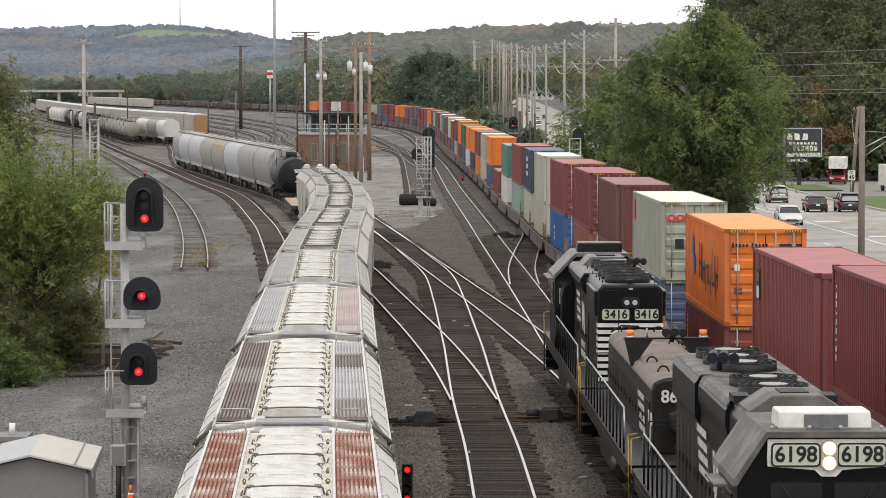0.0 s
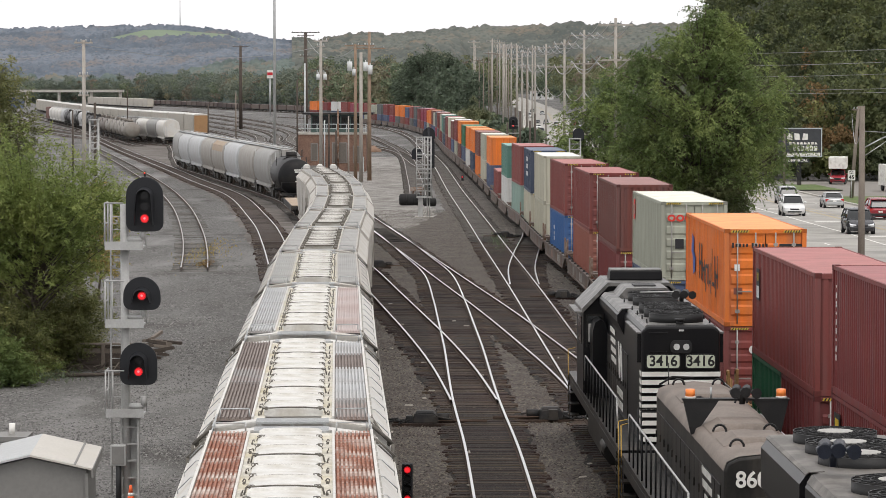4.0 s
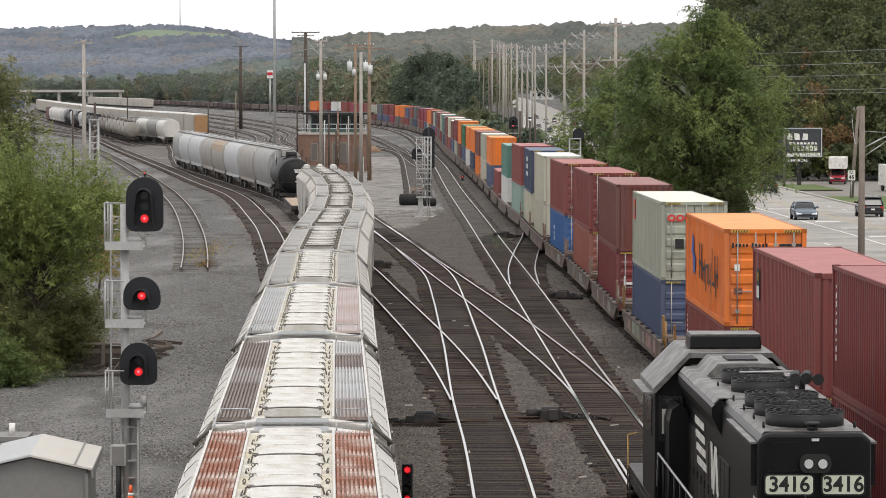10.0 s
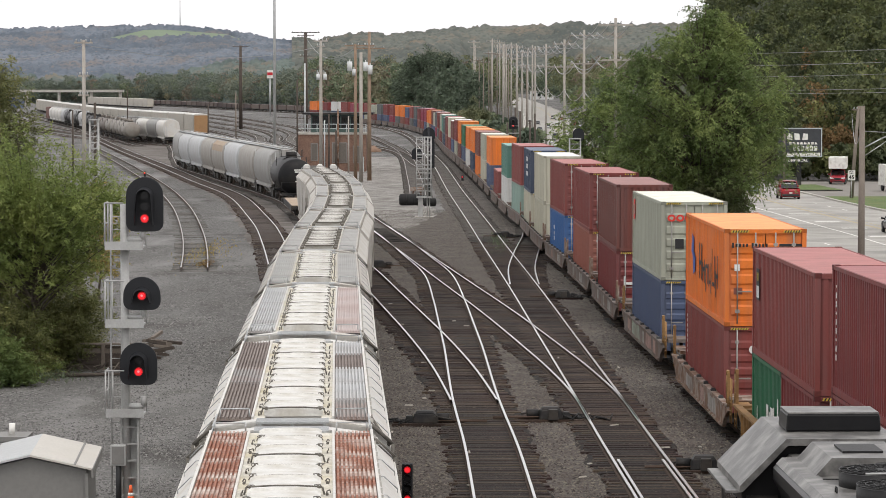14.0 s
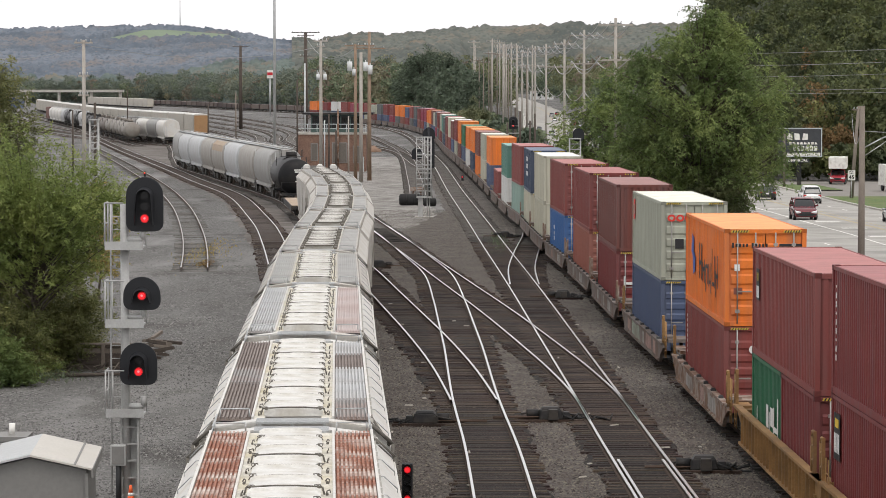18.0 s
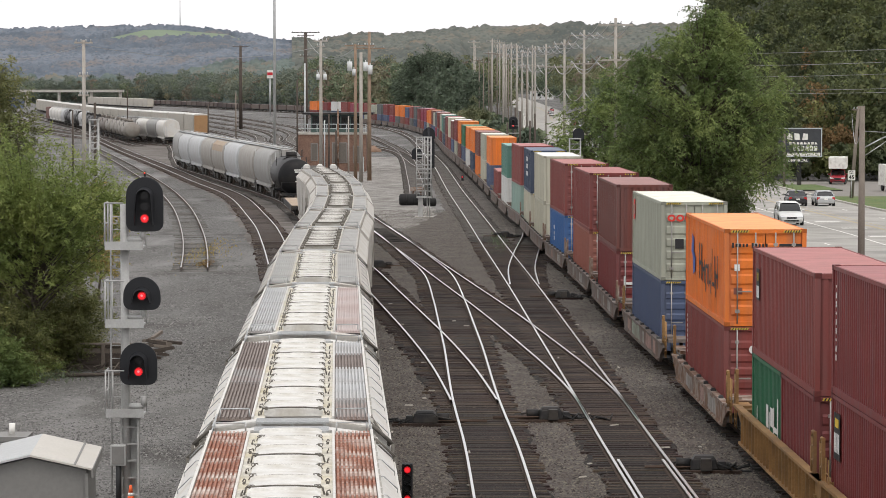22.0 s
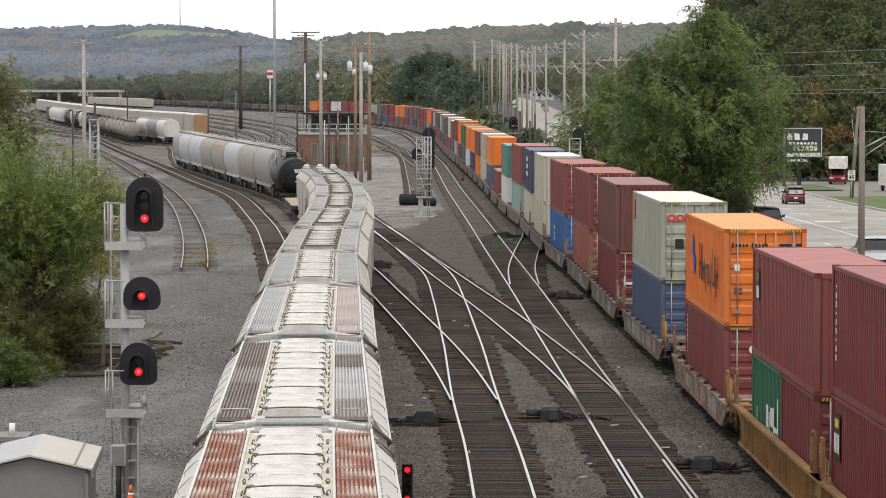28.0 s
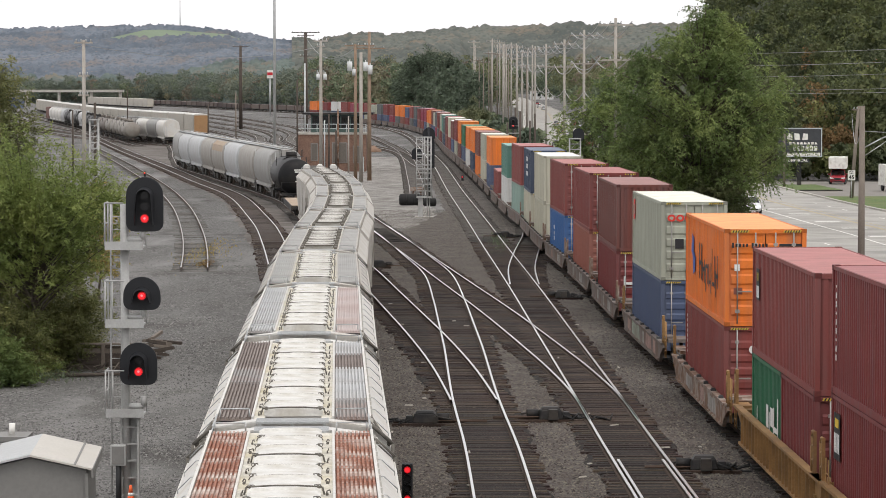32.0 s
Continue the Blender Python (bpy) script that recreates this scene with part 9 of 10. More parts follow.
def billboard():
    t = thing("billboard", pose(43.0, 368, road_z(368) + 0.8), "dark blue roadside billboard on a post, worn white lettering", "billboard")
    part("post", Shape().box(-0.25, 0.25, 0.13, 0.5, -1.0, 6.0), M_BLACKSTEEL, t)
    navy = mat("faded_navy_sign", (0.045, 0.048, 0.054), 0.6, var=0.25, scale=2)
    pn = part("panel", Shape().box(-2.6, 2.6, -0.15, 0.12, 2.75, 6.1), navy, t)
    part("frame", Shape().box(-2.7, 2.7, -0.2, -0.152, 6.06, 6.2).box(2.6, 2.7, -0.2, -0.152, 2.7, 6.06).box(-2.7, 2.6, -0.2, -0.152, 2.7, 2.8), M_PALE, pn)
    rs = random.Random(4)
    for z0, z1, xa, xb, n in ((4.75, 5.55, -1.6, 1.1, 3), (4.2, 4.5, -1.3, 2.2, 8), (3.45, 4.05, -0.9, 2.2, 6)):
        for k in range(n):
            a, w = xa + (xb - xa) * k / n, (xb - xa) / n
            part("lettering_bar", Shape().prism([(a + w * 0.1, z0), (a + w * rs.uniform(0.0, 0.3), z1), (a + w * rs.uniform(0.7, 0.95), z1 - rs.uniform(0, 0.1)), (a + w * 0.85, z0)], -0.17, -0.152), M_WHITE, pn, "worn white lettering, a plain shape")
    part("lower_band", Shape().box(-2.0, 2.5, -0.17, -0.152, 2.85, 3.2), M_WHITE, pn)
    lo = part("lower_sign", Shape().box(-1.9, 1.2, -0.1, 0.05, 2.02, 2.5), navy, t)
    text("lettering", "COMMERCIAL", 0.42, M_WHITE, lo, pose(-0.35, -0.11, 2.26, 90, 0, 0), "white capitals")
    s = thing("speed_sign", pose(41.4, 309, road_z(309)), "white speed limit sign reading 45 on a thin post", "road sign")
    part("post", Shape().tube((0, 0.05, 0), (0, 0.05, 2.9), 0.04, n=6), M_GALV, s)
    pl = part("plate", Shape().box(-0.38, 0.38, -0.02, 0.02, 1.95, 2.95), M_WHITE, s, bevel=0.03)
    text("figures", "45", 0.55, M_INK, pl, pose(0, -0.03, 2.25, 90, 0, 0))
    text("lettering", "SPEED\nLIMIT", 0.17, M_INK, pl, pose(0, -0.03, 2.72, 90, 0, 0))
    # far signs and a footbridge beyond the yard
    f = thing("roadside_sign", pose(-64, 1130, rail_z(-64, 1130)), "tall red and white sign above the trees", "sign")
    part("pole", Shape().tube((0, 0, 0), (0, 0, 13.6), 0.25, n=8), M_GALV, f)
    part("panel", Shape().box(-1.1, 1.1, -0.3, 0.3, 13.6, 16.6), M_WHITE, f)
    part("band", Shape().box(-1.0, 1.0, -0.34, -0.305, 14.7, 15.8), mat("sign_red", (0.5, 0.02, 0.03), 0.5, var=0.1), f)
    b = thing("footbridge", pose(0, 0, 0), "long grey bridge crossing beyond the yard", "bridge")
    zz = 8.4
    part("deck", Shape().box(-235, -178, 1700, 1706, zz, zz + 1.4), M_CONCRETE, b)
    part("ramp", Shape().prism([(-270, zz - 5.5), (-235, zz), (-235, zz + 1.4), (-270, zz - 4.1)], 1700, 1706), M_CONCRETE, b)
    for x in (-232, -214, -196, -180):
        part("pier", Shape().box(x - 0.7, x + 0.7, 1701, 1705, -8, zz), M_CONCRETE, b)
    for x, y, w, h, c in ((-214, 1480, 18, 5, (0.10, 0.13, 0.2)), (95, 1900, 26, 6, (0.55, 0.52, 0.48)), (130, 2000, 20, 7, (0.5, 0.45, 0.4)), (60, 1850, 14, 5, (0.6, 0.6, 0.6))):
        h0 = thing("far_building", pose(x, y, land_z(x, y)), "low distant commercial building", "building", "far buildings")
        part("wall", Shape().box(-w / 2, w / 2, 0, 14, -2, h), mat("far_wall_%d" % x, c, 0.8, var=0.1, scale=0.3), h0)
        part("roof", Shape().box(-w / 2 - 0.4, w / 2 + 0.4, -0.4, 14.4, h, h + 0.5), M_CONCRETE, h0)
        for k in range(4):
            window(h0, -w / 2 + w * (k + 0.5) / 4, 0, h * 0.4, w / 7, h * 0.35)
    m1 = thing("radio_mast", pose(-258, 3000, 60), "thin radio mast on the ridge", "mast")
    part("mast", Shape().tube((0, 0, 0), (0, 0, 40), 0.7, 0.35, n=6), M_GALV, m1)


billboard()


# ---- freight cars standing in the yard ----
M_GONDOLA = mat("dark_brown_gondola", (0.085, 0.062, 0.055), 0.75, var=0.3, scale=0.6, fine=8, per_object=0.5)
M_TANKBLACK = mat("black_tank_paint", (0.010, 0.010, 0.011), 0.5, spec=0.2, var=0.25, scale=1, fine=18, dirt=(0.05, 0.043, 0.036), dirt_amt=0.4, dirt_scale=0.8)
M_TANKDUST = mat("brown_grey_tank", (0.15, 0.13, 0.115), 0.6, var=0.2, scale=1, fine=18, dirt=(0.09, 0.07, 0.055), dirt_amt=0.6, dirt_scale=0.8)
M_TANKGREY = mat("dusty_grey_tank", (0.225, 0.208, 0.185), 0.6, var=0.2, scale=1, fine=18, dirt=(0.16, 0.13, 0.1), dirt_amt=0.6, dirt_scale=0.8)
M_DECK = mat("worn_plank_deck", (0.36, 0.28, 0.21), 0.9, var=0.2, scale=1.5, fine=18, island=0.2)
M_RACK = mat("dusty_white_rack", (0.42, 0.395, 0.35), 0.6, var=0.12, scale=0.8, fine=10, dirt=(0.42, 0.37, 0.3), dirt_amt=0.5, dirt_scale=0.4)
M_RACKROOF = mat("pale_rack_roof", (0.62, 0.61, 0.58), 0.6, var=0.15, scale=0.6, fine=8, dirt=(0.4, 0.38, 0.34), dirt_amt=0.5, dirt_scale=0.3)
M_RACKDOOR = mat("orange_brown_rack_door", (0.33, 0.19, 0.09), 0.7, var=0.15, scale=1)
M_BOXRED = mat("boxcar_red_brown", (0.13, 0.05, 0.04), 0.75, var=0.2, scale=1, fine=14, dirt=(0.2, 0.13, 0.1), dirt_amt=0.5, dirt_scale=0.6)


def tank_car(m, material, label, length=15.5, r=1.5, detail=True):
    t = thing("tank_car", m, label, "tank car", "tank cars")
    h, zc = length / 2 - 0.9, 2.55
    rows = []
    for y, k in ((-h - 0.5, 0.02), (-h - 0.45, 0.4), (-h - 0.3, 0.72), (-h, 0.96), (-h + 0.15, 1), (h - 0.15, 1), (h, 0.96), (h + 0.3, 0.72), (h + 0.45, 0.4), (h + 0.5, 0.02)):
        rows.append([(r * k * math.cos(a), y, zc + r * k * math.sin(a)) for a in np.linspace(0, 2 * math.pi, 25)[:-1]])
    part("tank", Shape().strip(rows, sm=True, closed=True), material, t)
    part("dome", Shape().tube((0, 0, zc + r - 0.1), (0, 0, zc + r + 0.45), 0.5, n=14), material, t)
    part("frame", Shape().box(-1.3, 1.3, -length / 2 + 0.2, -length / 2 + 2.2, 0.95, 1.15).box(-1.3, 1.3, length / 2 - 2.2, length / 2 - 0.2, 0.95, 1.15).box(-0.3, 0.3, -length / 2 + 0.2, length / 2 - 0.2, 0.8, 1.1), M_BLACKSTEEL, t)
    pl = Shape().box(-0.95, 0.95, -1.2, 1.2, zc + r + 0.02, zc + r + 0.06)
    for sx in (-1, 1):
        pl.wire([(sx * 0.95, -1.2, zc + r), (sx * 0.95, -1.2, zc + r + 0.6), (sx * 0.95, 1.2, zc + r + 0.6), (sx * 0.95, 1.2, zc + r)], 0.03, 5)
    part("platform", pl, M_BLACKSTEEL, t)
    for sx in (-1, 1):
        part("side_ladder", Shape().tube((sx * 1.52, -0.25, 0.9), (sx * 1.3, -0.25, zc + r), 0.025, n=5).tube((sx * 1.52, 0.25, 0.9), (sx * 1.3, 0.25, zc + r), 0.025, n=5), M_BLACKSTEEL, t)
    if detail:
        for z, w in ((zc + 0.55, 0.9), (zc + 0.38, 0.6), (zc - 0.45, 0.5)):
            part("stencil_bar", Shape().box(-w * 0.2, w * 0.8, -h - 0.54, -h - 0.47, z, z + 0.1), M_WHITE, t)
        part("end_rail", Shape().wire([(-1.3, -length / 2 + 0.25, 1.15), (-1.3, -length / 2 + 0.25, 2.1), (1.3, -length / 2 + 0.25, 2.1), (1.3, -length / 2 + 0.25, 1.15)], 0.025, 5), M_BLACKSTEEL, t)
    truck(t, -length / 2 + 1.7), truck(t, length / 2 - 1.7)
    coupler(t, -length / 2, -1), coupler(t, length / 2, 1)
    return t


def flat_car(m):
    t = thing("flat_car", m, "empty flat car with a worn tan plank deck", "flat car")
    L = 17.0
    part("frame", Shape().box(-1.4, 1.4, -L / 2, L / 2, 0.75, 1.0).box(-1.45, -1.35, -L / 2, L / 2, 0.6, 1.05).box(1.35, 1.45, -L / 2, L / 2, 0.6, 1.05), M_BLACKSTEEL, t)
    for k in range(34):
        y = -L / 2 + L * k / 34
        part("plank", Shape().box(-1.4, 1.4, y + 0.01, y + L / 34 - 0.01, 1.0, 1.06), M_DECK, t)
    truck(t, -L / 2 + 1.8), truck(t, L / 2 - 1.8)
    coupler(t, -L / 2, -1), coupler(t, L / 2, 1)


def box_car(m, material, label, length=18.0, height=4.6, cat="boxcar", name="boxcar", ends=None, roof=None):
    t = thing(name, m, label, cat)
    L = length
    part("body", Shape().box(-1.5, 1.5, -L / 2 + 0.3, L / 2 - 0.3, 1.0, height - 0.25), material, t)
    part("roof", Shape().prism([(-1.55, height - 0.3), (-1.2, height - 0.06), (0, height), (1.2, height - 0.06), (1.55, height - 0.3)], -L / 2 + 0.25, L / 2 - 0.25), roof or material, t)
    part("end_door", Shape().box(-1.4, 1.4, -L / 2 + 0.22, -L / 2 + 0.296, 1.1, height - 0.4), ends or material, t)
    if name == "auto_rack_car":
        for sx in (-1, 1):
            part("side_screen", corrugated(1.56, -L / 2 + 0.5, L / 2 - 0.5, 1.2, height - 0.35, 0.05, 0.9).move(Matrix.Scale(sx, 4, (1, 0, 0))), material, t)
    part("underframe", Shape().box(-1.3, 1.3, -L / 2 + 0.2, L / 2 - 0.2, 0.75, 0.998), M_BLACKSTEEL, t)
    truck(t, -L / 2 + 2.0), truck(t, L / 2 - 2.0)
    return t


trk_auto = Line([(-51.1, 645), (-55.5, 671), (-61.3, 697), (-67.5, 723), (-73, 749), (-120, 1000), (-164, 1250), (-215, 1530)])
trk_far = Line([(-134, 1400), (-160, 1520), (-215, 1760)])


def barrel_hopper(m, material, label, length=14.9, band=False):
    """A covered hopper with bulging sides, roof walk and sloped bays."""
    t = thing("covered_hopper_car", m, label, "hopper car", "yard hopper cars")
    h = length / 2 - 0.35
    prof = [(-1.2, 1.35), (-1.48, 1.9), (-1.6, 2.7), (-1.58, 3.4), (-1.42, 4.05), (-1.0, 4.45), (-0.5, 4.58)]
    prof = prof + [(-a, b) for a, b in reversed(prof)]
    rows = []
    for y, kx, kz in ((-h, 0.93, 0.97), (-h + 0.12, 0.985, 0.99), (-h + 0.4, 1, 1), (h - 0.4, 1, 1), (h - 0.12, 0.985, 0.99), (h, 0.93, 0.97)):
        rows.append([(a * kx, y, 2.9 + (b - 2.9) * kz) for a, b in prof])
    s = Shape().strip(rows, sm=True)
    s.prism([(a * 0.93, 2.9 + (b - 2.9) * 0.97) for a, b in prof], -h, -h + 0.01).prism([(a * 0.93, 2.9 + (b - 2.9) * 0.97) for a, b in prof], h - 0.01, h)
    part("body", s, material, t)
    for k in (-1, 0, 1):
        part("outlet_bay", Shape().box(-0.6, 0.6, k * 4.2 - 0.6, k * 4.2 + 0.6, 0.45, 1.36, top=(-0.55, -0.9)), material, t)
    for sx in (-1, 1):
        part("running_board", Shape().box(*sorted((sx * 0.42, sx * 0.72)), -h, h, 4.62, 4.67), M_GALV, t)
        part("side_sill", Shape().box(*sorted((sx * 1.22, sx * 1.34)), -h, h, 1.05, 1.36), material, t)
        part("roof_rail", Shape().tube((sx * 0.8, -h, 4.75), (sx * 0.8, h, 4.75), 0.03, n=4), M_GALV, t)
    part("hatch_strip", Shape().box(-0.28, 0.28, -h + 1.2, h - 1.2, 4.58, 4.72), material, t)
    if band:
        part("tan_band", Shape().strip([[(a * 1.006, y, 2.9 + (b - 2.9) * 1.006) for a, b in prof[3:6]] for y in (-h + 0.6, h - 0.6)]), M_HTAN, t, "rust-tan band under the roof")
    part("end_ladder", Shape().tube((-1.3, -h - 0.08, 1.1), (-1.3, -h - 0.08, 4.3), 0.03, n=4).tube((-0.9, -h - 0.08, 1.1), (-0.9, -h - 0.08, 4.3), 0.03, n=4), M_GALV, t)
    part("end_platform", Shape().box(-1.35, 1.35, -h - 0.3, -h + 0.9, 1.0, 1.15).box(-1.35, 1.35, h - 0.9, h + 0.3, 1.0, 1.15), M_BLACKSTEEL, t)
    truck(t, -length / 2 + 1.7), truck(t, length / 2 - 1.7)
    return t


def yard_trains():
    flat_car(trk_hopper.chord(246, 17))
    tank_car(trk_hopper.chord(270.2, 15), M_TANKBLACK, "black tank car with white stencils on its end", 16.5, 1.56)
    tones = {"g": (M_HGREY, "grey"), "p": (M_HPALE, "pale grey"), "d": (M_HDARK, "dusty dark grey"), "t": (M_HTAN, "rust-streaked tan"), "w": (M_CREAM, "dusty white"), "m": (M_HMID, "warm grey")}
    for k, c in enumerate("gmpmmppgwgwdg"):
        barrel_hopper(trk_hopper.chord(287.0 + 15.15 * k if k < 8 else 574 + 15.0 * (k - 8), 14), tones[c][0], tones[c][1] + " hopper car with rounded sides standing in the yard", band=k == 3)
    # a second string on the next track
    for k, c in enumerate("mmmmmddbkbkpbkpbkpwwwwr"):
        m, y = trk_tank, 583 + k * 16.4
        if c in "mdbk":
            tank_car(m.chord(y, 15), {"m": M_TANKGREY, "d": M_TANKDUST, "b": M_TANKBLACK, "k": M_TANKBLACK}[c], {"m": "dusty pale tank car in a string", "d": "brown-grey tank car in a string"}.get(c, "black tank car in a string"), 15.5, 1.5, False)
        elif c in "pw":
            barrel_hopper(m.chord(y, 14), tones[c][0], tones[c][1] + " covered hopper car in a string")
        else:
            box_car(m.chord(y, 17), M_BOXRED, "dark red-brown boxcar at the end of a string", 17)
    for k in range(24):
        box_car(trk_auto.chord(658 + k * 26.2, 24), M_RACK, "dusty white covered auto rack car in a long row", 25.4, 5.1, "auto rack", "auto_rack_car", ends=M_RACKDOOR if k == 0 else None, roof=M_RACKROOF)
    for k in range(46):
        box_car(trk_gon.chord(1140 + k * 17.5, 15), M_GONDOLA, "brown open gondola car in a distant row", 16.0, 2.9, "gondola", "gondola_car")
    for k in range(14):
        box_car(trk_far.chord(1410 + k * 18.5, 17), M_RACK, "pale boxcar in a distant row", 17.5, 4.7)


yard_trains()

# ---- road vehicles ----
M_TYRE = mat("tyre_rubber", (0.018, 0.018, 0.018), 0.85, var=0.2)
M_RIM = mat("alloy_rim", (0.42, 0.42, 0.43), 0.35, 0.7, var=0.1)
M_TAIL = mat("tail_lamp_red", (0.40, 0.02, 0.02), 0.25, var=0.05)
M_HEAD = mat("headlamp_glass", (0.75, 0.76, 0.78), 0.12, 0.2, var=0.05)
M_TRIM = mat("black_trim", (0.02, 0.02, 0.021), 0.6, var=0.1)
CAR_PAINT = {"white": (0.72, 0.72, 0.71), "black": (0.016, 0.016, 0.018), "dark_grey": (0.05, 0.05, 0.055), "silver": (0.42, 0.43, 0.43), "red": (0.26, 0.02, 0.03), "blue_grey": (0.09, 0.12, 0.155),
             "tan": (0.38, 0.35, 0.30), "maroon": (0.13, 0.02, 0.026), "pale_blue": (0.27, 0.33, 0.36)}


def car_paint(c):
    return mat("car_paint_" + c, CAR_PAINT[c], 0.25, 0.15, var=0.05, scale=1, fine=10, bump=0.0, spec=0.6)


# length, width, height, then heights and places of bonnet, belt, roof ends
KINDS = {
    "sedan": (4.7, 1.82, 1.45, ((-2.35, 0.35), (-2.33, 0.62), (-2.1, 0.74), (-1.0, 0.92), (1.55, 0.98), (2.28, 0.95), (2.35, 0.6), (2.33, 0.32)), (-1.0, -0.25, 1.0, 1.75)),
    "suv": (4.7, 1.88, 1.74, ((-2.35, 0.4), (-2.34, 0.75), (-2.2, 0.92), (-1.05, 1.06), (2.2, 1.12), (2.34, 1.0), (2.35, 0.6), (2.33, 0.38)), (-1.05, -0.4, 1.85, 2.25)),
    "pickup": (5.7, 1.98, 1.88, ((-2.85, 0.45), (-2.84, 0.85), (-2.7, 1.04), (-1.35, 1.14), (2.8, 1.16), (2.85, 1.1), (2.85, 0.7), (2.83, 0.45)), (-1.35, -0.75, 0.75, 1.0)),
}


def car_body(L, W, side, a):
    """Body shell lofted from nose to tail, narrowing at both ends."""
    nose, tail, cowl, belt = side[1][1], side[5][1], side[3][1], side[4][1]
    rows = []
    for y, top, f, low in ((-L / 2, nose - 0.16, 0.74, 0.34), (-L / 2 + 0.07, nose - 0.04, 0.86, 0.27), (-L / 2 + 0.22, nose + 0.05, 0.93, 0.24), (-L / 2 + 0.55, side[2][1] + 0.03, 0.985, 0.24), (-L / 2 + 1.0, side[2][1] + (cowl - side[2][1]) * 0.55, 1.0, 0.24),
                           (a, cowl, 1.0, 0.24), (0.2, (cowl + belt) / 2 + 0.01, 1.0, 0.22), (side[4][0] - 0.3, belt, 1.0, 0.24), (L / 2 - 0.35, tail, 0.97, 0.27), (L / 2 - 0.08, tail - 0.05, 0.9, 0.3), (L / 2, tail - 0.22, 0.83, 0.36)):
        w = W / 2 * f
        half = ((0.86 * w, low), (0.97 * w, low + 0.12), (w, low + 0.55 * (top - low)), (0.975 * w, top - 0.1), (0.9 * w, top - 0.02), (0.6 * w, top + 0.015))
        rows.append([(x, y, z) for x, z in half] + [(-x, y, z) for x, z in reversed(half)])
    sh = Shape().strip(rows, sm=True, closed=True)
    sh.face(range(12)), sh.face(range(len(rows) * 12 - 12, len(rows) * 12))
    return sh


def car_cabin(belt, top, w0, w1, a, b, c, d):
    rows = []
    for y, f in ((a, 0.0), (a + (b - a) * 0.5, 0.55), (b, 0.94), (b + 0.2, 1.0), (c - 0.2, 1.0), (c, 0.93), (c + (d - c) * 0.55, 0.5), (d, 0.0)):
        z, w = belt + (top - belt) * f, w0 + (w1 - w0) * f
        rows.append([(-w0, y, belt - 0.05), (-(w0 + w) / 2, y, (belt + z) / 2), (-w, y, z - 0.03 * f), (-w * 0.8, y, z), (w * 0.8, y, z), (w, y, z - 0.03 * f), ((w0 + w) / 2, y, (belt + z) / 2), (w0, y, belt - 0.05)])
    return Shape().strip(rows, sm=True)


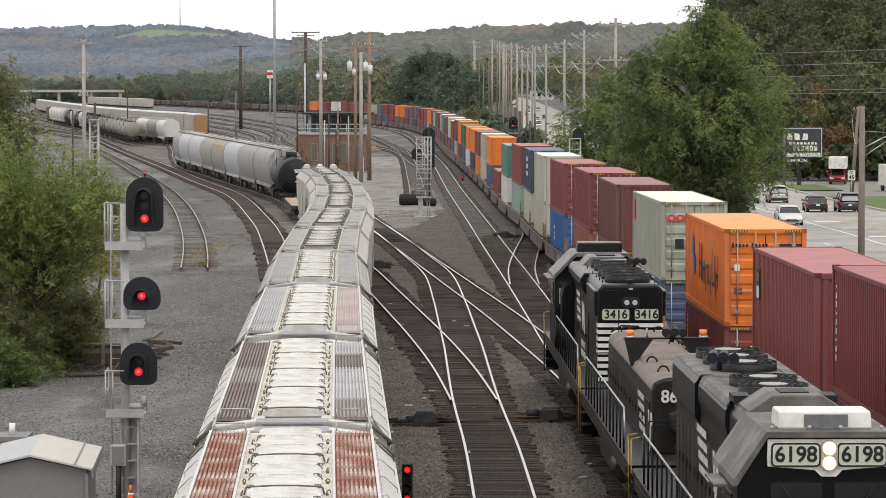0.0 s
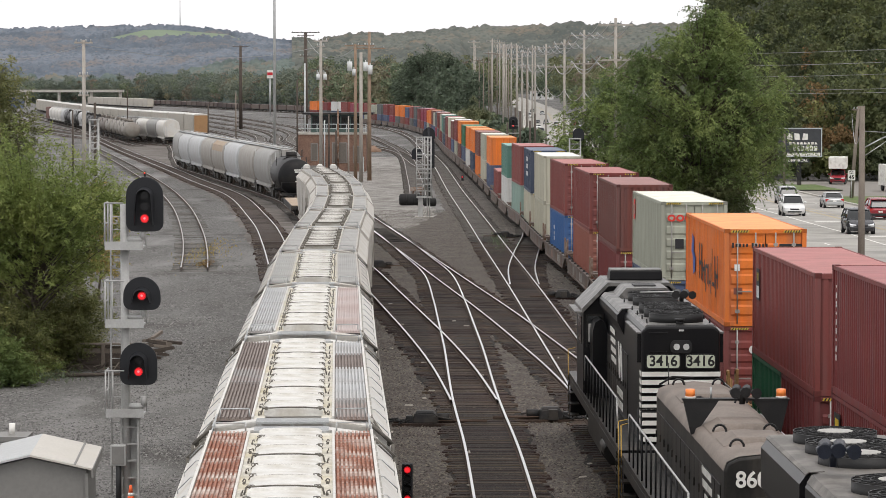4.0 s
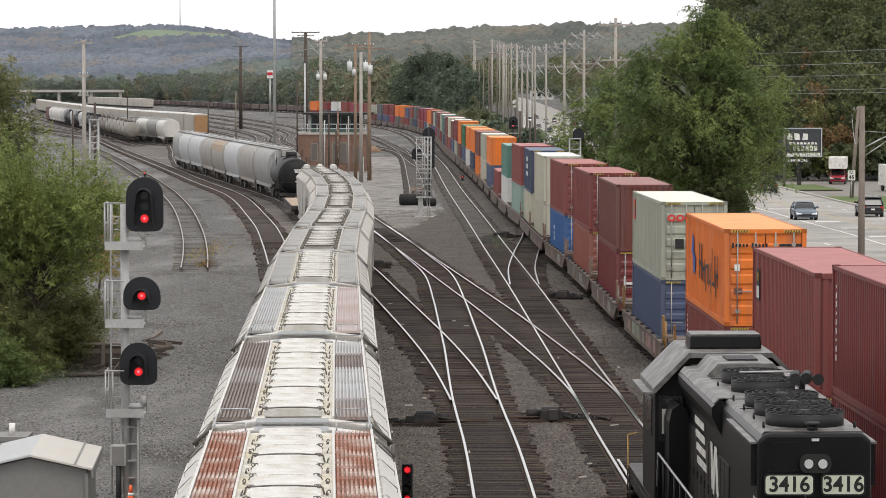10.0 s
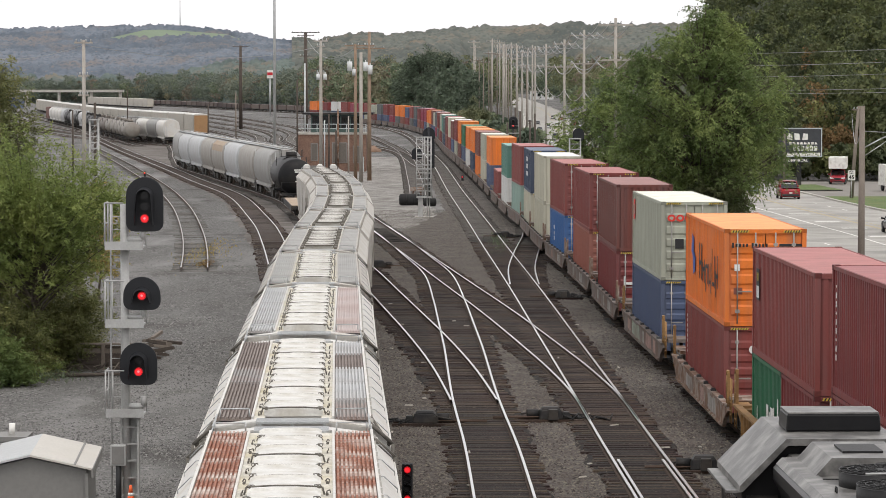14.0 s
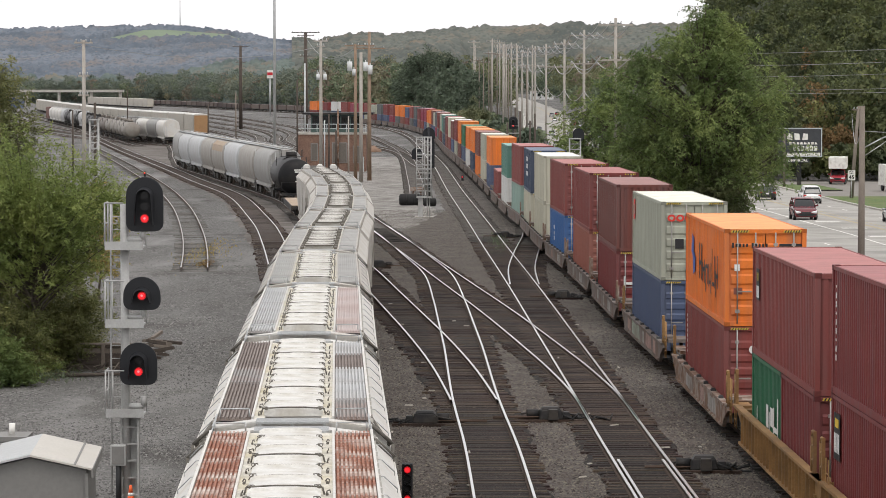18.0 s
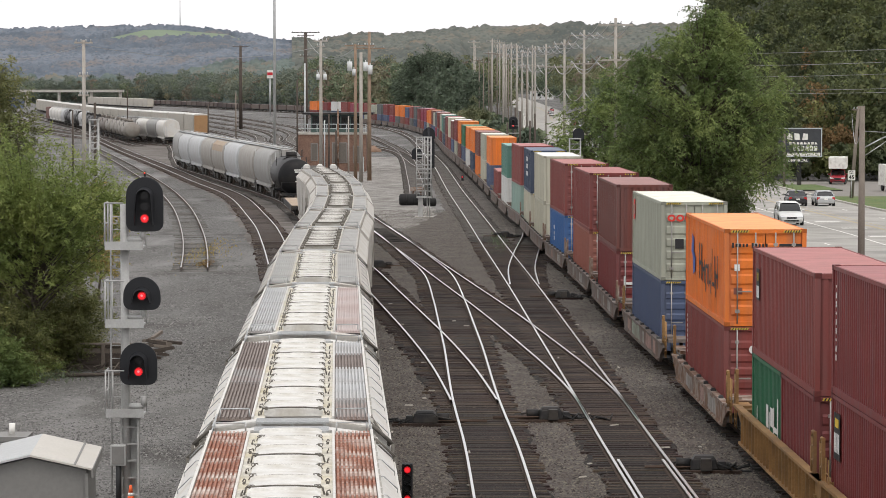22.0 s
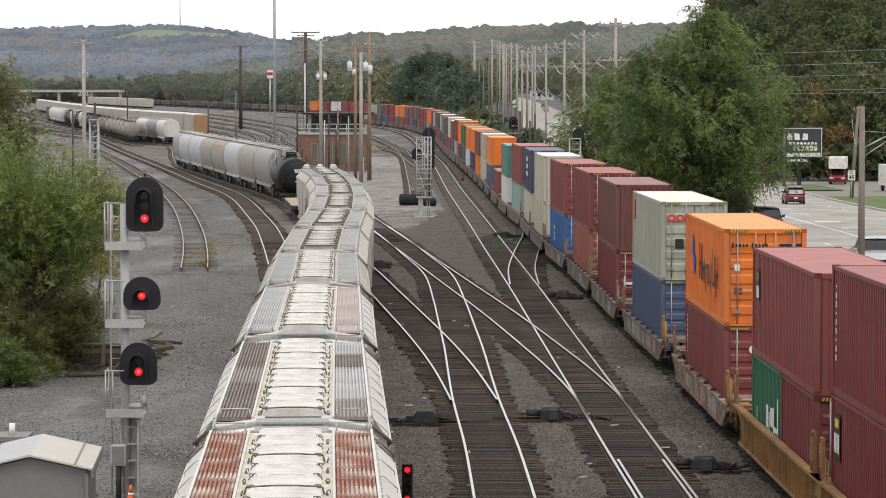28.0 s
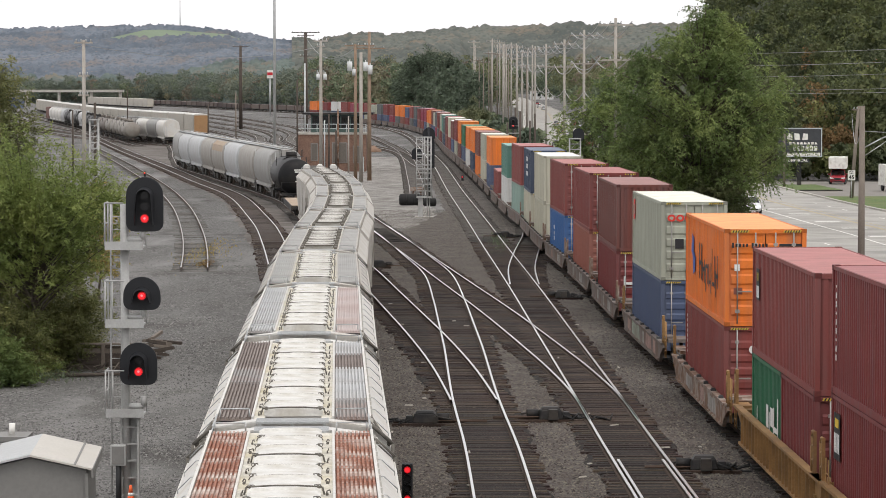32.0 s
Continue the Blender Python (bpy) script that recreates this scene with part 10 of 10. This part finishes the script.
def vehicle(kind, colour, m, label, near=True):
    """A car whose nose points along its local -y."""
    L, W, H, side, (a, b, c, d) = KINDS[kind]
    P = car_paint(colour)
    t = thing({"sedan": "car", "suv": "car", "pickup": "pickup_truck"}[kind], m, label, {"sedan": "car", "suv": "car", "pickup": "pickup truck"}[kind], "cars on the highway")
    part("body", car_body(L, W, side, a), P, t)
    belt = side[3][1] - 0.01
    w0, w1 = W / 2 - 0.08, W / 2 - 0.24
    g = part("greenhouse", car_cabin(belt, H - 0.05, w0, w1, a, b, c, d), M_GLASS, t, "dark tinted windows")
    rows = []
    for y, dz, f in ((b - 0.06, -0.07, 0.92), (b + 0.12, -0.01, 1.0), ((b + c) / 2, 0.01, 1.0), (c - 0.1, -0.015, 1.0), (c + 0.1, -0.08, 0.94)):
        w = (w1 + 0.02) * f
        rows.append([(-w, y, H - 0.09 + dz), (-w * 0.88, y, H - 0.02 + dz), (0, y, H + dz), (w * 0.88, y, H - 0.02 + dz), (w, y, H - 0.09 + dz), (0, y, H - 0.07 + dz)])
    part("roof", Shape().strip(rows, sm=True, closed=True), P, t)
    rear = L / 2
    for sx in (-1, 1):
        for (y0, y1) in ((a, b), (d, c), ((a + d) / 2 + 0.1, (b + c) / 2 + 0.1)) if near else ():
            part("pillar", Shape().tube((sx * (w0 + 0.005), y0, belt - 0.02), (sx * (w1 + 0.005), y1, H - 0.09), 0.04, n=6), P, g)
        if near:
            part("mirror", Shape().tube((sx * (W / 2 - 0.05), a + 0.42, belt + 0.06), (sx * (W / 2 + 0.2), a + 0.42, belt + 0.1), 0.05, 0.09, n=8), P, t)
        part("headlight", Shape().prism([(-L / 2 + 0.02, side[1][1] - 0.16), (-L / 2 - 0.0, side[1][1] - 0.05), (-L / 2 + 0.3, side[1][1] + 0.055), (-L / 2 + 0.34, side[1][1] - 0.06)], *sorted((sx * W * 0.225, sx * W * 0.445)), axis="x"), M_HEAD, t, "clear headlamp")
        part("tail_light", Shape().box(*sorted((sx * W * 0.31, sx * W * 0.455)), rear - 0.16, rear - 0.015, side[5][1] - 0.3, side[5][1] - 0.07), M_TAIL, t)
        for y in (-L / 2 + 0.88, L / 2 - 0.95):
            r = 0.33 if kind == "sedan" else 0.37
            if near:
                part("wheel_arch", Shape().tube((sx * (W / 2 - 0.2), y, r + 0.02), (sx * (W / 2 + 0.004), y, r + 0.02), r + 0.07, n=18), M_TRIM, t)
            wh = part("wheel", Shape().tube((sx * (W / 2 - 0.2), y, r), (sx * (W / 2 + 0.012), y, r), r, n=18), M_TYRE, t)
            if near:
                part("rim", Shape().tube((sx * (W / 2 - 0.02), y, r), (sx * (W / 2 + 0.02), y, r), r * 0.62, n=14), M_RIM, wh)
    big = kind != "sedan"
    part("grille", Shape().box(-W * 0.2, W * 0.2, -L / 2 - 0.02, -L / 2 + 0.1, side[1][1] - (0.26 if big else 0.2), side[1][1] - 0.06), M_TRIM, t)
    if near:
        part("air_intake", Shape().box(-W * 0.3, W * 0.3, -L / 2 - 0.025, -L / 2 + 0.1, 0.36, 0.46), M_TRIM, t)
    part("front_bumper", Shape().box(-W * 0.4, W * 0.4, -L / 2 - 0.04, -L / 2 + 0.2, 0.461, 0.56 if big else 0.5), P if colour not in ("tan", "maroon") else M_TRIM, t, bevel=0.03)
    part("rear_bumper", Shape().box(-W * 0.43, W * 0.43, rear - 0.2, rear + 0.05, 0.34, 0.56), M_TRIM if big else P, t, bevel=0.04)
    part("number_plate", Shape().box(-0.16, 0.16, rear - 0.02, rear + 0.02, 0.62, 0.76), M_WHITE, t)
    if kind == "pickup":
        part("bed_floor", Shape().box(-W / 2 + 0.15, W / 2 - 0.15, 1.1, 2.75, 1.185, 1.2), M_TRIM, t)
    return t


# kind, colour, offset from the road's near edge, speed along the road and place at the start
TRAFFIC = (
    ("sedan", "white", 5.1, -23.5, 231), ("suv", "silver", 10.9, 17, 298), ("sedan", "black", 11.1, 23, 266), ("suv", "dark_grey", 13.9, 24, 266), ("suv", "dark_grey", 7.9, -20.9, 296),
    ("suv", "silver", 11.4, 27.5, 184), ("sedan", "silver", 14.2, 23, 188), ("suv", "white", 7.9, -18.8, 330), ("suv", "red", 13.7, 21.3, 160), ("pickup", "black", 13.5, 22.6, 110),
    ("sedan", "blue_grey", 7.7, -15.3, 397), ("suv", "black", 14.0, 27, -18), ("sedan", "pale_blue", 11.3, 30, -87), ("suv", "tan", 4.9, -30, 573), ("pickup", "red", 13.5, 25, -37),
    ("suv", "white", 13.9, 24.5, -145), ("sedan", "black", 10.8, 24, -123), ("suv", "maroon", 7.7, -17.2, 554), ("sedan", "white", 5.1, -32.5, 875), ("sedan", "silver", 14.2, 12.5, 12),
    ("sedan", "black", 11.6, 23, -219), ("suv", "white", 5.1, -37.0, 1045), ("suv", "maroon", 12.0, 26, -435), ("pickup", "silver", 2.0, -16, 612), ("suv", "dark_grey", 5.3, -28.5, 1069), ("suv", "black", 2.0, -27, 972),
    ("suv", "white", 2.0, -9, 700), ("sedan", "silver", 5.4, -11, 760), ("suv", "black", 2.2, -14, 1010), ("sedan", "white", 5.2, -8, 905), ("suv", "silver", 8.2, -10, 840), ("sedan", "white", 11.4, 13, 560),
    ("suv", "white", 13.9, 12, 640), ("suv", "dark_grey", 11.2, 15, 470), ("sedan", "silver", 14.1, 10, 760), ("pickup", "white", 2.1, -13, 1260), ("sedan", "black", 5.1, -12, 1150), ("suv", "silver", 11.3, 12, 1000),
    ("sedan", "white", 5.0, -27, 1126), ("suv", "silver", 8.0, -24, 1350), ("sedan", "black", 5.0, -24, 1420), ("suv", "white", 11.5, 24, 700), ("sedan", "red", 14, 24, 820), ("suv", "black", 8.0, -22, 1180),
)
CARS = []


def road_pose(off, y, away):
    return pose(road_left.at(y) + off, y, road_z(y) + 0.005, math.degrees(math.atan((road_z(y + 2) - road_z(y - 2)) / 4)) * (1 if away else -1), 0, -math.degrees(math.atan(road_left.slope(y))) + (180 if away else 0))


def traffic():
    words = {"sedan": "sedan", "suv": "sport utility car", "pickup": "crew-cab pickup"}
    for kind, colour, off, v, y0 in TRAFFIC:
        away = v > 0
        car = vehicle(kind, colour, road_pose(off, y0, away), f"{colour.replace('_', ' ')} {words[kind]} driving {'away along' if away else 'along'} the highway", near=min(y0, y0 + 32 * v) < 420)
        CARS.append((car, [(t, road_pose(off, y0 + v * t, away)) for t in range(0, 33, 2)]))
    # far cars standing in a queue and on a forecourt
    rs = random.Random(77)
    for k in range(13):
        y = 1880 + 32 * k + rs.uniform(-8, 8)
        vehicle("suv" if k % 2 else "sedan", ("white", "silver", "white", "black", "white", "red")[k % 6], road_pose(1.8 + 3.4 * (k % 4), y, k % 2 == 0), "small distant car standing in traffic on the highway", near=False)
    for k in range(18):
        y = 560 + 42 * k + rs.uniform(-14, 14)
        vehicle("suv" if k % 3 else "sedan", ("white", "silver", "white", "dark_grey", "white", "red", "silver")[k % 7], road_pose(17.9 + rs.uniform(0, 5), y, k % 2 == 0), "small distant car parked beside the highway", near=False)
    # standing in the car park
    m = pose(49.1, 379, road_z(379), 0, 0, -9)
    t = vehicle("pickup", "red", m, "red pickup with a white camper box parked beside the highway")
    part("camper_box", Shape().prism([(-1.9, 1.9), (-1.7, 2.0), (2.9, 2.0), (2.9, 3.35), (-1.9, 3.35)], -1.12, 1.12, axis="x"), M_WHITE, t, "white camper box", bevel=0.05)
    v = thing("delivery_van", pose(50.9, 342, road_z(342), 0, 0, 8), "white and grey delivery van parked beside the highway", "van")
    part("box_body", Shape().box(-1.1, 1.1, -1.0, 3.6, 0.6, 3.0), M_WHITE, v, bevel=0.05)
    part("cab", Shape().prism([(-2.6, 0.5), (-2.55, 1.2), (-1.9, 1.35), (-1.2, 2.2), (-1.0, 2.2), (-1.0, 0.5)], -1.0, 1.0, axis="x"), M_SHED, v, bevel=0.05)
    part("windshield", Shape().prism([(-1.93, 1.4), (-1.27, 2.15), (-1.3, 2.17), (-1.96, 1.42)], -0.85, 0.85, axis="x"), M_GLASS, v)
    for sx in (-1, 1):
        for y in (-1.8, 2.4):
            part("wheel", Shape().tube((sx * 0.82, y, 0.4), (sx * 1.05, y, 0.4), 0.4, n=16), M_TYRE, v)


traffic()


# ---- loose stones and weeds ----
def stones(label, spots, sizes, material, seed):
    """Small uneven eight-faced stones in one mesh."""
    rng = np.random.default_rng(seed)
    n = len(spots)
    unit = np.array([(1, 0, 0), (-1, 0, 0), (0, 1, 0), (0, -1, 0), (0, 0, 1)], float)
    tri = np.array([(0, 2, 4), (2, 1, 4), (1, 3, 4), (3, 0, 4)])
    a = rng.uniform(0, 6.28, n)
    v = unit[None] * rng.uniform(0.6, 1.25, (n, 5, 1)) * np.array([1.0, 0.8, 0.62])[None, None] * sizes[:, None, None]
    x = v[..., 0] * np.cos(a)[:, None] - v[..., 1] * np.sin(a)[:, None]
    y = v[..., 0] * np.sin(a)[:, None] + v[..., 1] * np.cos(a)[:, None]
    v = np.stack([x, y, v[..., 2]], -1) + spots[:, None, :]
    me = bpy.data.meshes.new("loose_stones")
    me.vertices.add(n * 5)
    me.vertices.foreach_set("co", v.astype(np.float32).ravel())
    f = (tri[None] + (np.arange(n) * 5)[:, None, None]).reshape(-1, 3)
    me.loops.add(len(f) * 3)
    me.loops.foreach_set("vertex_index", f.astype(np.int32).ravel())
    me.polygons.add(len(f))
    me.polygons.foreach_set("loop_start", np.arange(0, len(f) * 3, 3, dtype=np.int32))
    me.materials.append(material)
    me.update(calc_edges=True)
    return tagged(new("loose_stones", me), label, "stones", kind="stuff")


def all_stones():
    rng = np.random.default_rng(31)
    n = 96000
    y = 72 + 125 * rng.uniform(0, 1, n) ** 1.6
    x = rng.uniform(-0.155, -0.03, n) * y
    keep = x < np.array([trk_hopper.at(v) - 1.5 for v in y])
    x, y = x[keep], y[keep]
    bed = np.abs(x - np.array([trk_west.at(v) for v in y])) < 1.35
    spots = np.stack([x, y, np.where(bed, -0.175, np.array([land_z(a, b) for a, b in zip(x, y)]) - 0.003)], -1)
    stones("loose grey crushed stones strewn over the yard", spots, rng.uniform(0.02, 0.055, len(x)), mat("grey_stone", (0.14, 0.135, 0.128), 0.9, var=0.2, island=0.75, bump=0.0), 1)
    n = 120000
    y = 70 + 190 * rng.uniform(0, 1, n) ** 1.7
    lo, hi = np.array([trk_hopper.at(v) + 1.5 for v in y]), np.array([trk_stack.at(v) + 2.0 for v in y])
    x = lo + (hi - lo) * rng.uniform(0, 1, n)
    onbed = np.zeros(n, bool)
    for ln, y0, y1 in ((trk_loco, 34, 640), (trk_centre, 60, 226), (trk_left, 99, 190), (trk_ladder, 93, 262), (trk_cross, 158, 226), (trk_stack, 40, 400)):
        onbed |= (np.abs(x - np.array([ln.at(v) for v in y])) < 1.3) & (y > y0) & (y < y1)
    size = rng.uniform(0.022, 0.062, n)
    spots = np.stack([x, y, np.full(n, -0.215)], -1)
    stones("coarse brown-grey ballast stones between the tracks", spots[~onbed], size[~onbed], mat("ballast_stone", (0.108, 0.092, 0.079), 0.92, var=0.25, island=0.75, bump=0.0), 2)
    spots[:, 2] = -0.182
    onbed &= rng.uniform(0, 1, n) < 0.42
    stones("oily ballast, shade between ties painted in stones lying among the ties", spots[onbed], size[onbed] * 0.85, mat("oily_ballast_stone", (0.054, 0.043, 0.036), 0.85, var=0.3, island=0.75, bump=0.0, dirt=(0.018, 0.014, 0.012), dirt_amt=0.85, dirt_scale=0.55), 3)


def weeds():
    rng = np.random.default_rng(40)
    for label, cx, cy, rx, ry, k, leaves, s in (("dry orange-brown weeds at the end of the stub track", -13.9, 178, 0.4, 3, 170, L_RUST, 0.2), ("thin yellow-green weeds along the stub track", -14.9, 192, 1.4, 16, 500, L_YELLOW, 0.16),
                                                ("green weeds at the edge of the scrub", -15.4, 108.5, 2.0, 2.4, 2400, L_MID, 0.16), ("low weeds between the rails", 3.7, 205, 0.7, 12, 500, L_MID, 0.16)):
        p = rng.normal(size=(k, 3)) * np.array([rx * 0.5, ry * 0.5, 0.0]) + np.array([cx, cy, GROUND + 0.08])
        p[:, 2] += rng.uniform(0, 0.22, k)
        ob = new("weeds", quads_mesh("weeds", leaf_quads(rng, p, np.tile((0, 0, 1.0), (k, 1)), s, -1.5, 0.25), leaves))
        tagged(ob, label, "weeds", kind="stuff")


all_stones()
weeds()


def scraps():
    rs = random.Random(9)
    pale = mat("pale_scrap_wood", (0.42, 0.39, 0.34), 0.85, var=0.3, scale=6)
    for k in range(34):
        y = rs.uniform(74, 150)
        lo, hi = trk_hopper.at(y) + 2.2, trk_stack.at(y) - 1.8
        x = lo + (hi - lo) * rs.random()
        t = thing("wood_scrap", pose(x, y, -0.165, 0, rs.uniform(-4, 4), rs.uniform(0, 180)), "pale splintered scrap lying on the ballast", "scrap", "scraps on the ballast")
        part("splinter", Shape().box(-0.06 - 0.2 * rs.random() ** 2, 0.1, -0.03, 0.03, 0, 0.035, top=(0.02, 0.01)), pale, t)


scraps()


# ---- what moves ----
# where the long hood of the last unit stands along the track, time by time
HOOD_Y = ((0, 90.1), (1, 86.1), (2, 82.2), (3, 78.4), (5.5, 68.8), (7, 62.95), (9, 55.1), (10.5, 49.3), (12, 43.4), (14, 35.5), (16, 27.8), (20, 13), (25, -6), (32, -32))


def motions():
    for unit, off in ((unit_rear, 9.0), (unit_slug, -10.4), (unit_lead, -30.4)):
        walk(unit, [(t, pose(0.1, 0, 0) @ trk_loco.chord(0.975 * y + off, 16)) for t, y in HOOD_Y])
    for car, rows in CARS:
        walk(car, rows)


motions()
